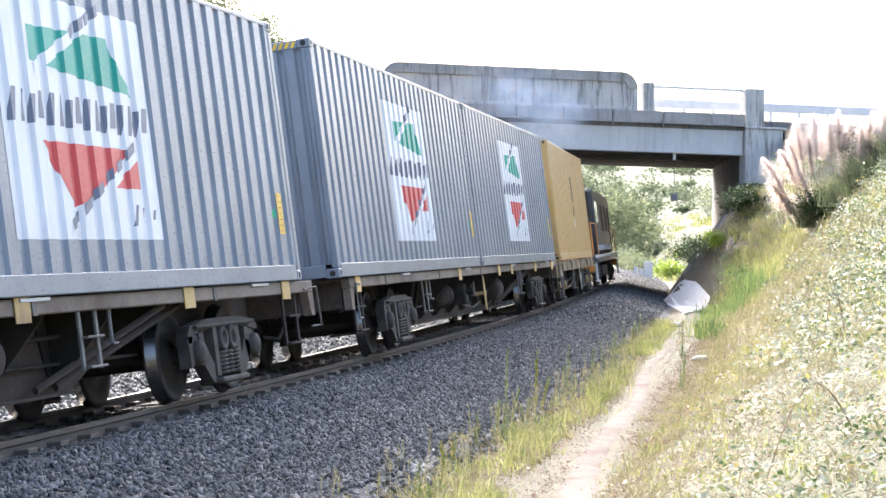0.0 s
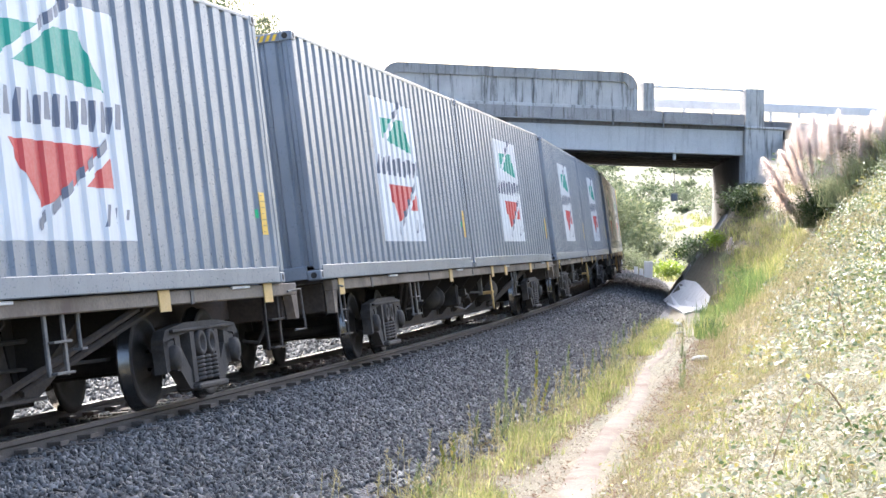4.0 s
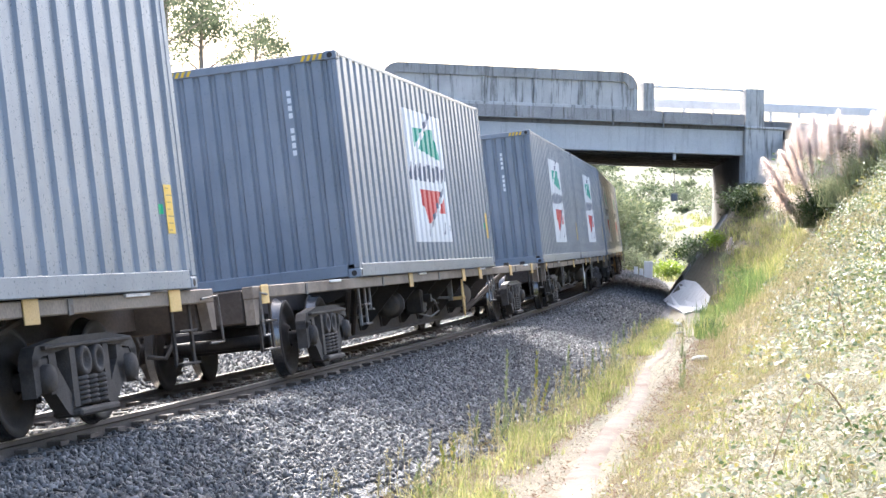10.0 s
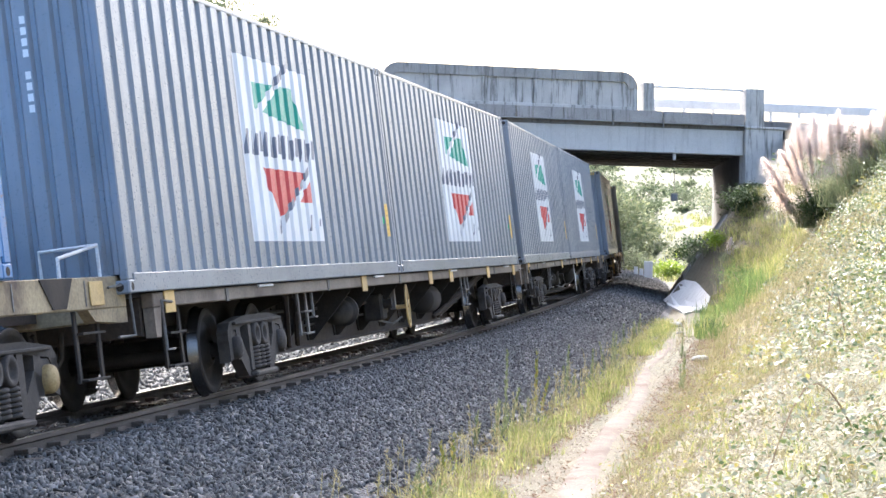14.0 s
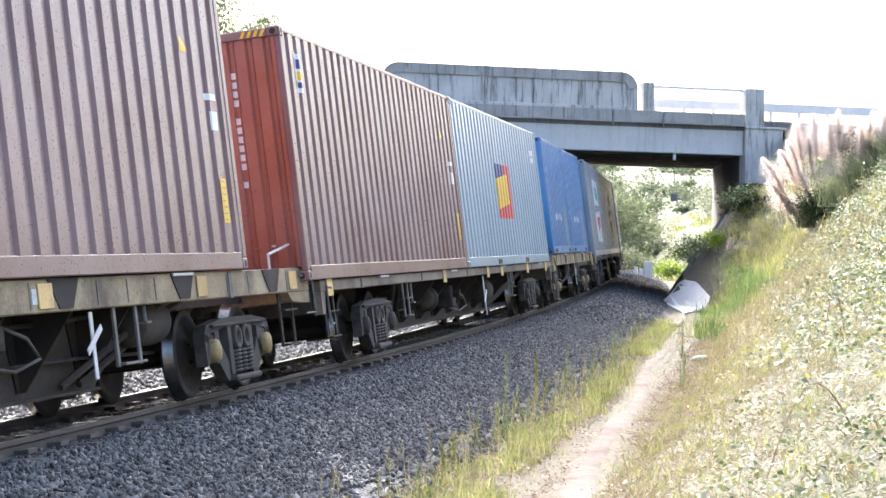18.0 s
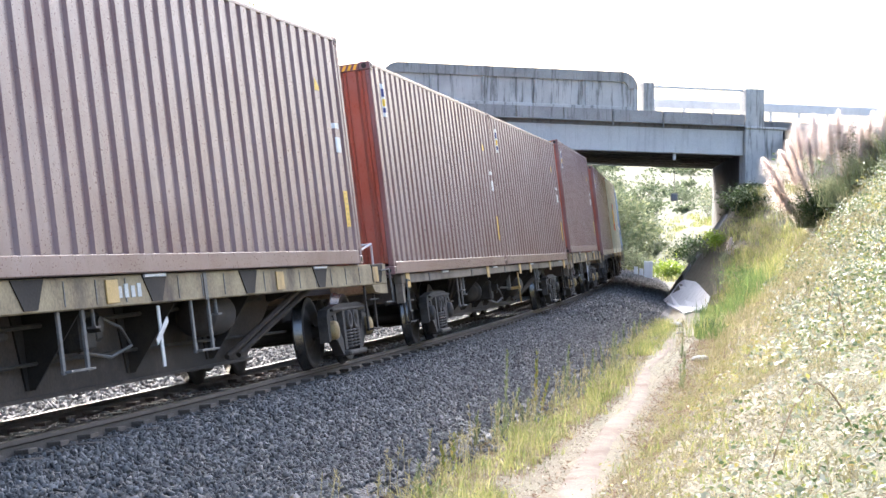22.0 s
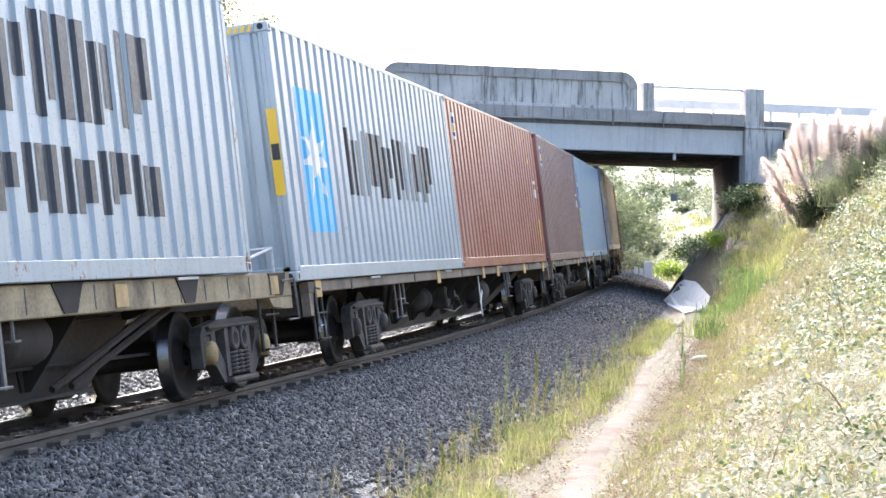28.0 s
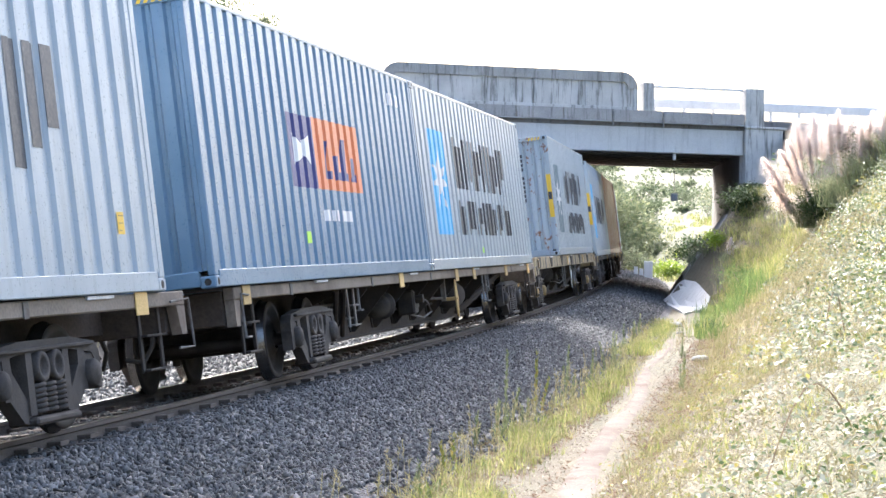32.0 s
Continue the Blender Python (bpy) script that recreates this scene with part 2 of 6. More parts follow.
def curvature(s):
    if s < -13:
        return 0.0071 * max(0.0, 1 + (s + 13) / 70)
    if s < 9:
        return 0.00517 - 0.00015 * s
    return 0.0038 if s < 110 else max(0.0, 0.0038 - (s - 110) * 0.00004)


# the line is laid out on a plan stretched to fit the camera's view: its units are M metres across and up, and K metres
# along the view
M, K = 1.118, 2.068
n_tab = int((S1 - S0) / DS) + 1
P_S = S0 + DS * np.arange(n_tab)
K_TAB = np.array([curvature(s) for s in P_S])
P_TH = np.concatenate([[0], np.cumsum((K_TAB[1:] + K_TAB[:-1]) / 2 * DS)])
i0 = int(round(-S0 / DS))
P_TH += 1.29306 - P_TH[i0]
mid = (P_TH[1:] + P_TH[:-1]) / 2
P_X = np.concatenate([[0], np.cumsum(np.cos(mid) * DS)])
P_Y = np.concatenate([[0], np.cumsum(np.sin(mid) * DS)])
P_X -= P_X[i0]
P_Y += 19.8906 - P_Y[i0]
P_Z = GRADE * np.clip(P_S, -80, 120)
# the same line in metres, by its true length
X_TAB, Y_TAB, Z_TAB = P_X * M, P_Y * K, P_Z * M
S_TAB = np.concatenate([[0], np.cumsum(np.hypot(np.diff(X_TAB), np.diff(Y_TAB)))])
S_TAB -= S_TAB[i0]
TH_TAB = np.unwrap(np.arctan2(np.gradient(Y_TAB), np.gradient(X_TAB)))


def on_track(s, lat=0.0, z=0.0):
    """World place at s along the line, lat metres to its right, z above the rails."""
    x, y, th, zr = (float(np.interp(s, S_TAB, tab)) for tab in (X_TAB, Y_TAB, TH_TAB, Z_TAB))
    l = lat * math.cos(CANT) - z * math.sin(CANT)
    return Vector((x + l * math.sin(th), y - l * math.cos(th), zr + z * math.cos(CANT) + lat * math.sin(CANT)))


def beside(s, lat):
    """World place beside the line from plan coordinates, at the height of the rails."""
    x, y, th, zr = (float(np.interp(s, P_S, tab)) for tab in (P_X, P_Y, P_TH, P_Z))
    return Vector(((x + lat * math.sin(th)) * M, (y - lat * math.cos(th)) * K, zr * M))


def to_plan(px, py):
    """Plan coordinates s, lat and rail height for arrays of places in the world."""
    px, py = np.asarray(px, float).ravel() / M, np.asarray(py, float).ravel() / K
    step = 8
    xs, ys = P_X[::step], P_Y[::step]
    best = np.zeros(len(px), int)
    for a in range(0, len(px), 4000):
        d = (px[a:a + 4000, None] - xs) ** 2 + (py[a:a + 4000, None] - ys) ** 2
        best[a:a + 4000] = d.argmin(1) * step
    best = np.clip(best, 0, n_tab - 1)
    th = P_TH[best]
    dx, dy = px - P_X[best], py - P_Y[best]
    ds = dx * np.cos(th) + dy * np.sin(th)
    s = P_S[best] + ds
    th2 = np.interp(s, P_S, P_TH)
    lat = (px - np.interp(s, P_S, P_X)) * np.sin(th2) - (py - np.interp(s, P_S, P_Y)) * np.cos(th2)
    far = (s < S0) | (s > S1)
    lat = np.where(far, dx * np.sin(th) - dy * np.cos(th), lat)
    return s, lat, np.interp(s, P_S, P_Z)


# the bridge: near face through B0 along BDIR
B0, BYAW, BGRADE = Vector((8.038, 74.45, 4.16)), radians(14.57), -0.0231


def ground_height(px, py):
    s, lat, zr = to_plan(px, py)
    px, py = np.asarray(px, float) / M, np.asarray(py, float) / K
    a = np.abs(lat)
    side = np.sign(lat)
    cant_z = np.where(a < 1.6, lat * math.sin(CANT), 1.6 * side * math.sin(CANT) * np.clip(1 - (a - 1.6) / 1.2, 0, 1))
    z = np.where(a < 1.45, -0.36, np.where(a < 2.3, -0.36 - (a - 1.45) * np.where(side > 0, 0.07, 0.28), np.where(side > 0, -0.42, -0.60)))
    rights = np.clip(lat - 2.5, 0, 2.0) * 0.04
    by = np.clip((s - 12.5) / 3.5, 0, 1) * np.clip((29 - s) / 6, 0, 1)
    slope = np.clip(0.16 + (s + 19) * 0.046, 0.10, 1.0)
    top = np.clip(0.4 + (s + 19) * 0.14, 0.3, 3.3)
    slope = slope + (1.4 - slope) * by
    rise = np.clip(lat - (4.5 - 1.75 * by), 0, None) * slope
    rise = np.where(rise > top, top + (rise - top) * 0.12, rise)
    rise = np.minimum(rise, top + 1.5)
    leftr = np.clip(-lat - 5.0, 0, None) * 1.7
    leftr = np.where(leftr > 5.6, 5.6 + (leftr - 5.6) * 0.12, leftr)
    open_up = np.clip((s - 48) / 25, 0, 1)
    leftr *= 1 - 0.75 * open_up
    rise *= 1 - 0.5 * open_up
    dist = np.hypot(px, py)
    hill = np.minimum(np.minimum(np.clip(dist - 58, 0, None) * 0.11, np.clip(0.062 * dist - 1, 0, None)), 26) * (0.92 + 0.08 * np.sin(px * 0.033 + 1) * np.sin(py * 0.041)) * np.clip((a - 5) / 14, 0, 1)
    lump = 0.06 * np.sin(px * 2.1 + 0.6 * np.sin(py * 1.7)) * np.sin(py * 1.9 + 0.5 * np.sin(px * 1.3)) + 0.16 * np.sin(px * 0.63 + 2) * np.sin(py * 0.51 + 1)
    z = z + cant_z + rights + rise + leftr + hill + lump * np.clip((a - np.where(side > 0, 3.0, 5.0)) / 1.5, 0, 1) * np.where(lat > 4.8, 1.0, 0.4)
    return (zr + z) * M


def ground_z(x, y):
    return float(ground_height(np.array([x]), np.array([y]))[0])


# ---- ground ----
def ground_material():
    m, nt, b = node_mat("ground_soil")
    co = coords(nt, None, True)
    n1 = noise_fac(nt, co, 0.35, 6.0, 0.6)
    n2 = noise_fac(nt, co, 3.0, 6.0, 0.65)
    n3 = noise_fac(nt, co, 22.0, 4.0, 0.6)
    grass = ramp(nt, n2, [(0.3, (0.05, 0.055, 0.028)), (0.5, (0.10, 0.094, 0.058)), (0.72, (0.162, 0.143, 0.097))])
    soil = ramp(nt, n2, [(0.3, (0.075, 0.058, 0.036)), (0.7, (0.145, 0.118, 0.076))])
    col = mix(nt, ramp(nt, n1, [(0.42, (0, 0, 0)), (0.58, (1, 1, 1))]), grass, soil)
    col = mix(nt, 0.3, col, ramp(nt, n3, [(0.3, (0.03, 0.025, 0.016)), (0.7, (0.24, 0.20, 0.14))]))
    rock = ramp(nt, noise_fac(nt, coords(nt, (1.0, 1.0, 0.5), True), 2.2, 8.0, 0.7), [(0.3, (0.04, 0.036, 0.034)), (0.5, (0.10, 0.09, 0.082)), (0.7, (0.19, 0.175, 0.155))])
    at = nt.nodes.new("ShaderNodeAttribute")
    at.attribute_name = "bare_rock"
    col = mix(nt, at.outputs["Fac"], col, rock)
    gc = nt.nodes.new("ShaderNodeAttribute")
    gc.attribute_name = "green_cover"
    col = mix(nt, gc.outputs["Fac"], col, ramp(nt, n2, [(0.3, (0.04, 0.05, 0.024)), (0.55, (0.075, 0.082, 0.045)), (0.75, (0.13, 0.122, 0.08))]))
    nt.links.new(col, b.inputs["Base Color"])
    b.inputs["Roughness"].default_value = 0.95
    bump(nt, b, n3, 0.6, 0.05)
    return m


def axis_lines(dense0, dense1, step, far):
    pts = list(np.arange(dense0, dense1 + 1e-6, step))
    g, p = step, dense1
    while p < far:
        g *= 1.13
        p += g
        pts.append(p)
    g, p = step, dense0
    while p > -far:
        g *= 1.13
        p -= g
        pts.insert(0, p)
    return np.array(pts)


gx, gy = axis_lines(-9, 14, 0.2, 1600), axis_lines(4, 100, 0.5, 1600)
GX, GY = np.meshgrid(gx, gy)
GZ = ground_height(GX.ravel(), GY.ravel())
gm = bpy.data.meshes.new("ground")
nx, ny = len(gx), len(gy)
ii = np.arange(nx * ny).reshape(ny, nx)
quads = np.stack([ii[:-1, :-1], ii[:-1, 1:], ii[1:, 1:], ii[1:, :-1]], -1).reshape(-1, 4)
gm.from_pydata(np.stack([GX.ravel(), GY.ravel(), GZ], 1).tolist(), [], quads.tolist())
rock_at = gm.attributes.new("bare_rock", "FLOAT", "POINT")
g_s, g_lat, _ = to_plan(GX.ravel(), GY.ravel())
rock_at.data.foreach_set("value", np.clip((-g_lat - 4.2) / 0.8, 0, 1) * np.clip((10.5 + g_lat) / 1.5, 0, 1) * np.clip((60 - g_s) / 10, 0, 1))
cover_at = gm.attributes.new("green_cover", "FLOAT", "POINT")
cover_at.data.foreach_set("value", np.clip((g_lat - 5.2) / 0.8, 0, 1) * np.clip((45 - g_s) / 10, 0, 1) * 0.6 + 0.85 * np.clip((np.hypot(GX.ravel() / M, GY.ravel() / K) - 55) / 15, 0, 1))
gm.shade_smooth()
gm.materials.append(ground_material())
tagged(new("ground", gm), "dry grassy ground and bare soil in a railway cutting", "ground", kind="structure")


# ---- track ----
def sweep(profile, s_list, lat0=0.0, closed=True):
    """A profile of (lat, z) carried along the line."""
    sh = Shape()
    n = len(profile)
    for s in s_list:
        sh.v += [tuple(on_track(s, lat0 + l, z)) for l, z in profile]
    for k in range(len(s_list) - 1):
        for j in range(n if closed else n - 1):
            sh.f.append((k * n + j, k * n + (j + 1) % n, (k + 1) * n + (j + 1) % n, (k + 1) * n + j))
            sh.m.append(0)
    sh.f += [tuple(range(n))[::-1], tuple((len(s_list) - 1) * n + j for j in range(n))]
    sh.m += [0, 0]
    return sh


def gravel_material():
    m, nt, b = node_mat("ballast_gravel")
    co = coords(nt, None, True)
    vo = add(nt, "ShaderNodeTexVoronoi", Scale=22.0)
    nt.links.new(co, vo.inputs["Vector"])
    col = ramp(nt, vo.outputs["Color"], [(0.1, (0.035, 0.035, 0.037)), (0.6, (0.09, 0.09, 0.093)), (0.95, (0.18, 0.178, 0.175))])
    nt.links.new(col, b.inputs["Base Color"])
    b.inputs["Roughness"].default_value = 0.9
    bump(nt, b, vo.outputs["Distance"], 0.9, 0.04)
    return m


def stone_material():
    m, nt, b = node_mat("ballast_stone")
    gi = nt.nodes.new("ShaderNodeNewGeometry")
    col = ramp(nt, gi.outputs["Random Per Island"], [(0.0, (0.028, 0.028, 0.027)), (0.45, (0.078, 0.077, 0.075)), (0.85, (0.152, 0.150, 0.146)), (1.0, (0.28, 0.275, 0.265))])
    n = noise_fac(nt, coords(nt, None, True), 60.0, 3.0)
    col = mix(nt, 0.35, col, ramp(nt, n, [(0.3, (0.045, 0.044, 0.043)), (0.7, (0.28, 0.275, 0.265))]))
    nt.links.new(col, b.inputs["Base Color"])
    b.inputs["Roughness"].default_value = 0.85
    return m


MAT["gravel"], MAT["stone"] = gravel_material(), stone_material()
BED_LAT, BED_Z = [-5.25, -3.6, -2.4, -1.5, 1.5, 3.4], [0.065, -0.13, -0.28, -0.16, -0.16, -0.80]
bed = sweep(list(zip(BED_LAT, BED_Z)), list(np.arange(-300, 560, 1.5)), 0.0, False)
bed.f = bed.f[:-2]
bed.m = bed.m[:-2]
tagged(new("ballast_bed", bed.mesh("ballast_bed", [MAT["gravel"]])), "grey crushed stone ballast under the track", "ballast", kind="structure")
RAIL_Z, RAIL_LAT = 0.0, 0.7525
RAIL_PROFILE = [(-0.035, 0), (-0.035, -0.035), (-0.008, -0.05), (-0.008, -0.12), (-0.062, -0.138), (-0.062, -0.15), (0.062, -0.15), (0.062, -0.138), (0.008, -0.12), (0.008, -0.05), (0.035, -0.035), (0.035, 0)]
S_RAIL = list(np.arange(-300, 560, 2.5))
track = tagged(new("railway_track"), "steel rails on dark timber sleepers", "track", kind="structure")
for side in (-1, 1):
    r = part("rail", sweep([(l, z + RAIL_Z) for l, z in RAIL_PROFILE], S_RAIL, side * RAIL_LAT), MAT["rail"], track, "rusty steel rail")
    top = sweep([(-0.03, RAIL_Z + 0.002), (-0.03, RAIL_Z + 0.0045), (0.03, RAIL_Z + 0.0045), (0.03, RAIL_Z + 0.002)], S_RAIL, side * RAIL_LAT)
    part("running_surface", top, MAT["rail_top"], r, "bright worn rail head")


sleeper_mesh = Shape().box(-0.12, 0.12, -1.22, 1.22, -0.26, -0.115, 0.012).mesh("sleeper", [MAT["sleeper"]])
chair_mesh = Shape().box(-0.10, 0.10, -0.13, 0.13, -0.12, -0.078, 0.006).mesh("chair", [MAT["rail"]])


def track_matrix(s):
    a, b = on_track(s + 0.3), on_track(s - 0.3)
    fwd = (a - b).normalized()
    right = (on_track(s, 1.0) - on_track(s, 0.0)).normalized()
    up = right.cross(fwd)
    m = Matrix((fwd, -right, up)).transposed().to_4x4()
    m.translation = on_track(s)
    return m


for k in range(180):
    sl = part("sleeper", sleeper_mesh, None, track)
    sl.matrix_basis = track_matrix(-31 + k * 0.70)
    for sy in (-1, 1):
        ch = part("rail_chair", chair_mesh, None, sl)
        ch.location = (0, sy * RAIL_LAT, 0)


def fast_mesh(name, verts, faces, mats, smooth=False):
    """A mesh of many equal small faces."""
    me = bpy.data.meshes.new(name)
    verts, faces = np.asarray(verts, np.float32), np.asarray(faces, np.int32)
    me.vertices.add(len(verts))
    me.vertices.foreach_set("co", verts.ravel())
    n, k = faces.shape
    me.loops.add(n * k)
    me.loops.foreach_set("vertex_index", faces.ravel())
    me.polygons.add(n)
    me.polygons.foreach_set("loop_start", np.arange(0, n * k, k, dtype=np.int32))
    for m in mats:
        me.materials.append(m)
    me.update(calc_edges=True)
    if smooth:
        me.shade_smooth()
    return me


rng = np.random.default_rng(7)
CUBE = np.array([(x, y, z) for x in (-1, 1) for y in (-1, 1) for z in (-1, 1)], float)
CUBE_F = np.array([(0, 1, 3, 2), (4, 6, 7, 5), (0, 4, 5, 1), (2, 3, 7, 6), (0, 2, 6, 4), (1, 5, 7, 3)])


def random_turns(n):
    q = rng.normal(size=(n, 4))
    q /= np.linalg.norm(q, axis=1)[:, None]
    w, x, y, z = q.T
    return np.stack([1 - 2 * (y * y + z * z), 2 * (x * y - z * w), 2 * (x * z + y * w), 2 * (x * y + z * w), 1 - 2 * (x * x + z * z), 2 * (y * z - x * w), 2 * (x * z - y * w), 2 * (y * z + x * w), 1 - 2 * (x * x + y * y)], 1).reshape(n, 3, 3)


def bed_place(s, lat, extra=0.0):
    """World places on the ballast for arrays of s and lat."""
    x, y, th, zr = (np.interp(s, S_TAB, tab) for tab in (X_TAB, Y_TAB, TH_TAB, Z_TAB))
    z = np.interp(lat, BED_LAT, BED_Z) + extra
    l = lat * math.cos(CANT) - z * math.sin(CANT)
    return np.stack([x + l * np.sin(th), y - l * np.cos(th), zr + z * math.cos(CANT) + lat * math.sin(CANT)], 1)


def stones(name, label, n, s0, s1, l0, l1, size):
    s, lat = rng.uniform(s0, s1, n), rng.uniform(l0, l1, n)
    c = bed_place(s, lat, rng.uniform(-0.01, 0.03, n))
    shp = CUBE[None] * rng.uniform(0.5, 1.0, (n, 8, 3)) * (rng.uniform(0.6, 1.35, (n, 1, 3)) * np.array([1.5, 0.95, 0.45]) * size)
    v = np.einsum("nij,nkj->nki", random_turns(n), shp) + c[:, None]
    f = (CUBE_F[None] + (np.arange(n) * 8)[:, None, None]).reshape(-1, 4)
    tagged(new(name, fast_mesh(name, v.reshape(-1, 3), f, [MAT["stone"]])), label, "gravel", kind="stuff")


stones("ballast_stones", "grey crushed stones of the ballast shoulder", 56000, -29, 8.0, 0.86, 3.15, 0.024)
stones("ballast_stones", "stray grey stones at the foot of the ballast", 2600, -29, 8.0, 3.1, 3.7, 0.022)
stones("ballast_stones", "grey crushed stones of the ballast shoulder", 18000, 8.0, 80.0, 0.86, 3.2, 0.032)
stones("ballast_stones", "grey crushed stones beyond the rails", 22000, -29, 44.0, -5.2, -0.86, 0.034)
stones("ballast_stones", "grey crushed stones between the rails", 7000, -29, 20.0, -0.74, 0.74, 0.03)


# ---- containers ----
W2, L40, L20, HC = 1.219, 12.192, 6.058, 2.896
U = L40 / 6.058          # metres to the unit of the lists along the train


def corrugation(x0, x1, pitch, depth, y_out, edge=(0.13, 0.38, 0.62, 0.87)):
    """Break points (x, y) of a trapezoid sheet between x0 and x1; y_out is the outer face."""
    n = max(1, round((x1 - x0) / pitch))
    p = (x1 - x0) / n
    pts = [(x0, y_out)]
    for k in range(n):
        b = x0 + k * p
        pts += [(b + edge[0] * p, y_out), (b + edge[1] * p, y_out - depth), (b + edge[2] * p, y_out - depth), (b + edge[3] * p, y_out)]
    pts.append((x1, y_out))
    return pts


def sheet(pts, z0, z1, place):
    sh = Shape()
    for x, y in pts:
        sh.v += [place(x, y, z0), place(x, y, z1)]
    for k in range(len(pts) - 1):
        sh.f.append((2 * k, 2 * k + 2, 2 * k + 3, 2 * k + 1))
        sh.m.append(0)
    return sh


def clip_strip(poly, xa, xb):
    for lim, keep in ((xa, 1), (xb, -1)):
        out = []
        for (p, q) in zip(poly, poly[1:] + poly[:1]):
            a, b = (p[0] - lim) * keep, (q[0] - lim) * keep
            if a >= 0:
                out.append(p)
            if (a >= 0) != (b >= 0):
                f = a / (a - b)
                out.append((lim, p[1] + (q[1] - p[1]) * f))
        poly = out
        if len(poly) < 3:
            return []
    return poly


def decal(pts, polys, place, lift=0.003):
    """Paint in convex outlines (x, z) laid onto a corrugated sheet."""
    sh = Shape()
    sh.weld = True
    for poly in polys:
        for (xa, ya), (xb, yb) in zip(pts[:-1], pts[1:]):
            c = clip_strip(list(poly), xa, xb)
            if len(c) >= 3 and xb - xa > 1e-6:
                sh.poly([place(x, ya + (yb - ya) * (x - xa) / (xb - xa) + lift, z) for x, z in c])
    return sh


def rect(x0, x1, z0, z1, lean=0.0):
    d = lean * (z1 - z0)
    return [(x0, z0), (x1, z0), (x1 + d, z1), (x0 + d, z1)]


near = lambda x, y, z: (x, -y, z)          # the side that faces right of travel
far_side = lambda x, y, z: (x, y, z)
rear = lambda half: (lambda x, y, z: (-half - y + W2, -x, z))
front = lambda half: (lambda x, y, z: (half + y - W2, x, z))


def side_points(length):
    return corrugation(-length / 2 + 0.12, length / 2 - 0.12, 0.4065, 0.03, W2 - 0.006, (0.27, 0.36, 0.64, 0.73))


def end_points():
    return corrugation(-W2 + 0.06, W2 - 0.06, 0.21, 0.04, W2 - 0.02, (0.28, 0.40, 0.60, 0.72))


def container(label, colour, length=L40, height=HC, end=None, frame_mat=None, pockets=False, stripes=True):
    end = end or colour
    frame_mat = frame_mat or colour
    h = length / 2
    box = thing("container", label, "shipping container", "containers on the train")
    m, me, mf = MAT[colour], MAT[end], MAT[frame_mat]
    for sx in (-1, 1):
        for sy in (-1, 1):
            sh = Shape()
            a, b = sorted((sx * h, sx * (h - 0.13)))
            c, d = sorted((sy * W2, sy * (W2 - 0.075)))
            sh.box(a, b, c, d, 0.118, height - 0.118, 0.012)
            part("corner_post", sh, mf if sx < 0 else mf, box)
            for z in (0, height - 0.118):
                a2, b2 = sorted((sx * (h + 0.003), sx * (h - 0.175)))
                c2, d2 = sorted((sy * (W2 + 0.003), sy * (W2 - 0.16)))
                sc = Shape().box(a2, b2, c2, d2, z, z + 0.118, 0.014)
                zc = z + 0.059
                # dark discs on the faces stand in for the shade inside the holes
                ring = [(0.001, -0.001), (0.036, -0.001), (0.036, 0.0025), (0.001, 0.0025)]
                cast = part("corner_casting", sc, mf, box)
                part("casting_hole", Shape().lathe(ring, (sx * (h + 0.004), sy * (W2 - 0.08), zc), "x", 12), MAT["dark_steel"], cast)
                part("casting_hole", Shape().lathe(ring, (sx * (h - 0.09), sy * (W2 + 0.004), zc), "y", 12), MAT["dark_steel"], cast)
    sp, ep = side_points(length), end_points()
    for place in (near, far_side):
        wall = part("side_wall", sheet(sp, 0.17, height - 0.055, place), m, box)
    part("end_wall", sheet(ep, 0.17, height - 0.11, rear(h)), me, box)
    part("end_wall", sheet(ep, 0.17, height - 0.11, front(h)), me, box)
    for sy in (-1, 1):
        c, d = sorted((sy * (W2 - 0.002), sy * (W2 - 0.065)))
        part("top_rail", Shape().box(-h + 0.17, h - 0.17, c, d, height - 0.065, height - 0.012, 0.01), mf, box)
        lo = Shape().box(-h + 0.17, h - 0.17, c, d, 0.006, 0.175, 0.008)
        rail_ob = part("bottom_rail", lo, mf, box)
        if pockets:
            # thin dark plates on the rail imitate the shaded openings of fork pockets
            for px in (-1.03 * U, 1.03 * U):
                part("fork_pocket", Shape().box(px - 0.24, px + 0.24, sy * W2 - 0.004, sy * W2 + 0.004, 0.03, 0.12), MAT["dark_steel"], rail_ob)
    for sx in (-1, 1):
        a, b = sorted((sx * (h - 0.004), sx * (h - 0.075)))
        part("end_header", Shape().box(a, b, -W2 + 0.16, W2 - 0.16, height - 0.115, height - 0.01, 0.01), mf, box)
        part("end_sill", Shape().box(a, b, -W2 + 0.16, W2 - 0.16, 0.02, 0.175, 0.01), mf, box)
    roof = Shape()
    rp = corrugation(-h + 0.08, h - 0.08, 0.26, 0.02, 0.0)
    for x, y in rp:
        roof.v += [(x, -W2 + 0.06, height - 0.014 + y), (x, W2 - 0.06, height - 0.014 + y)]
    for k in range(len(rp) - 1):
        roof.f.append((2 * k, 2 * k + 2, 2 * k + 3, 2 * k + 1))
        roof.m.append(0)
    part("roof", roof, m, box)
    floor = Shape().box(-h + 0.17, h - 0.17, -W2 + 0.07, W2 - 0.07, 0.06, 0.15)
    part("floor_frame", floor, MAT["dark_steel"], box)
    if stripes:
        for sy in (-1, 1):
            for k in range(4):
                hz = Shape()
                y = sy * (W2 - 0.24 - k * 0.075)
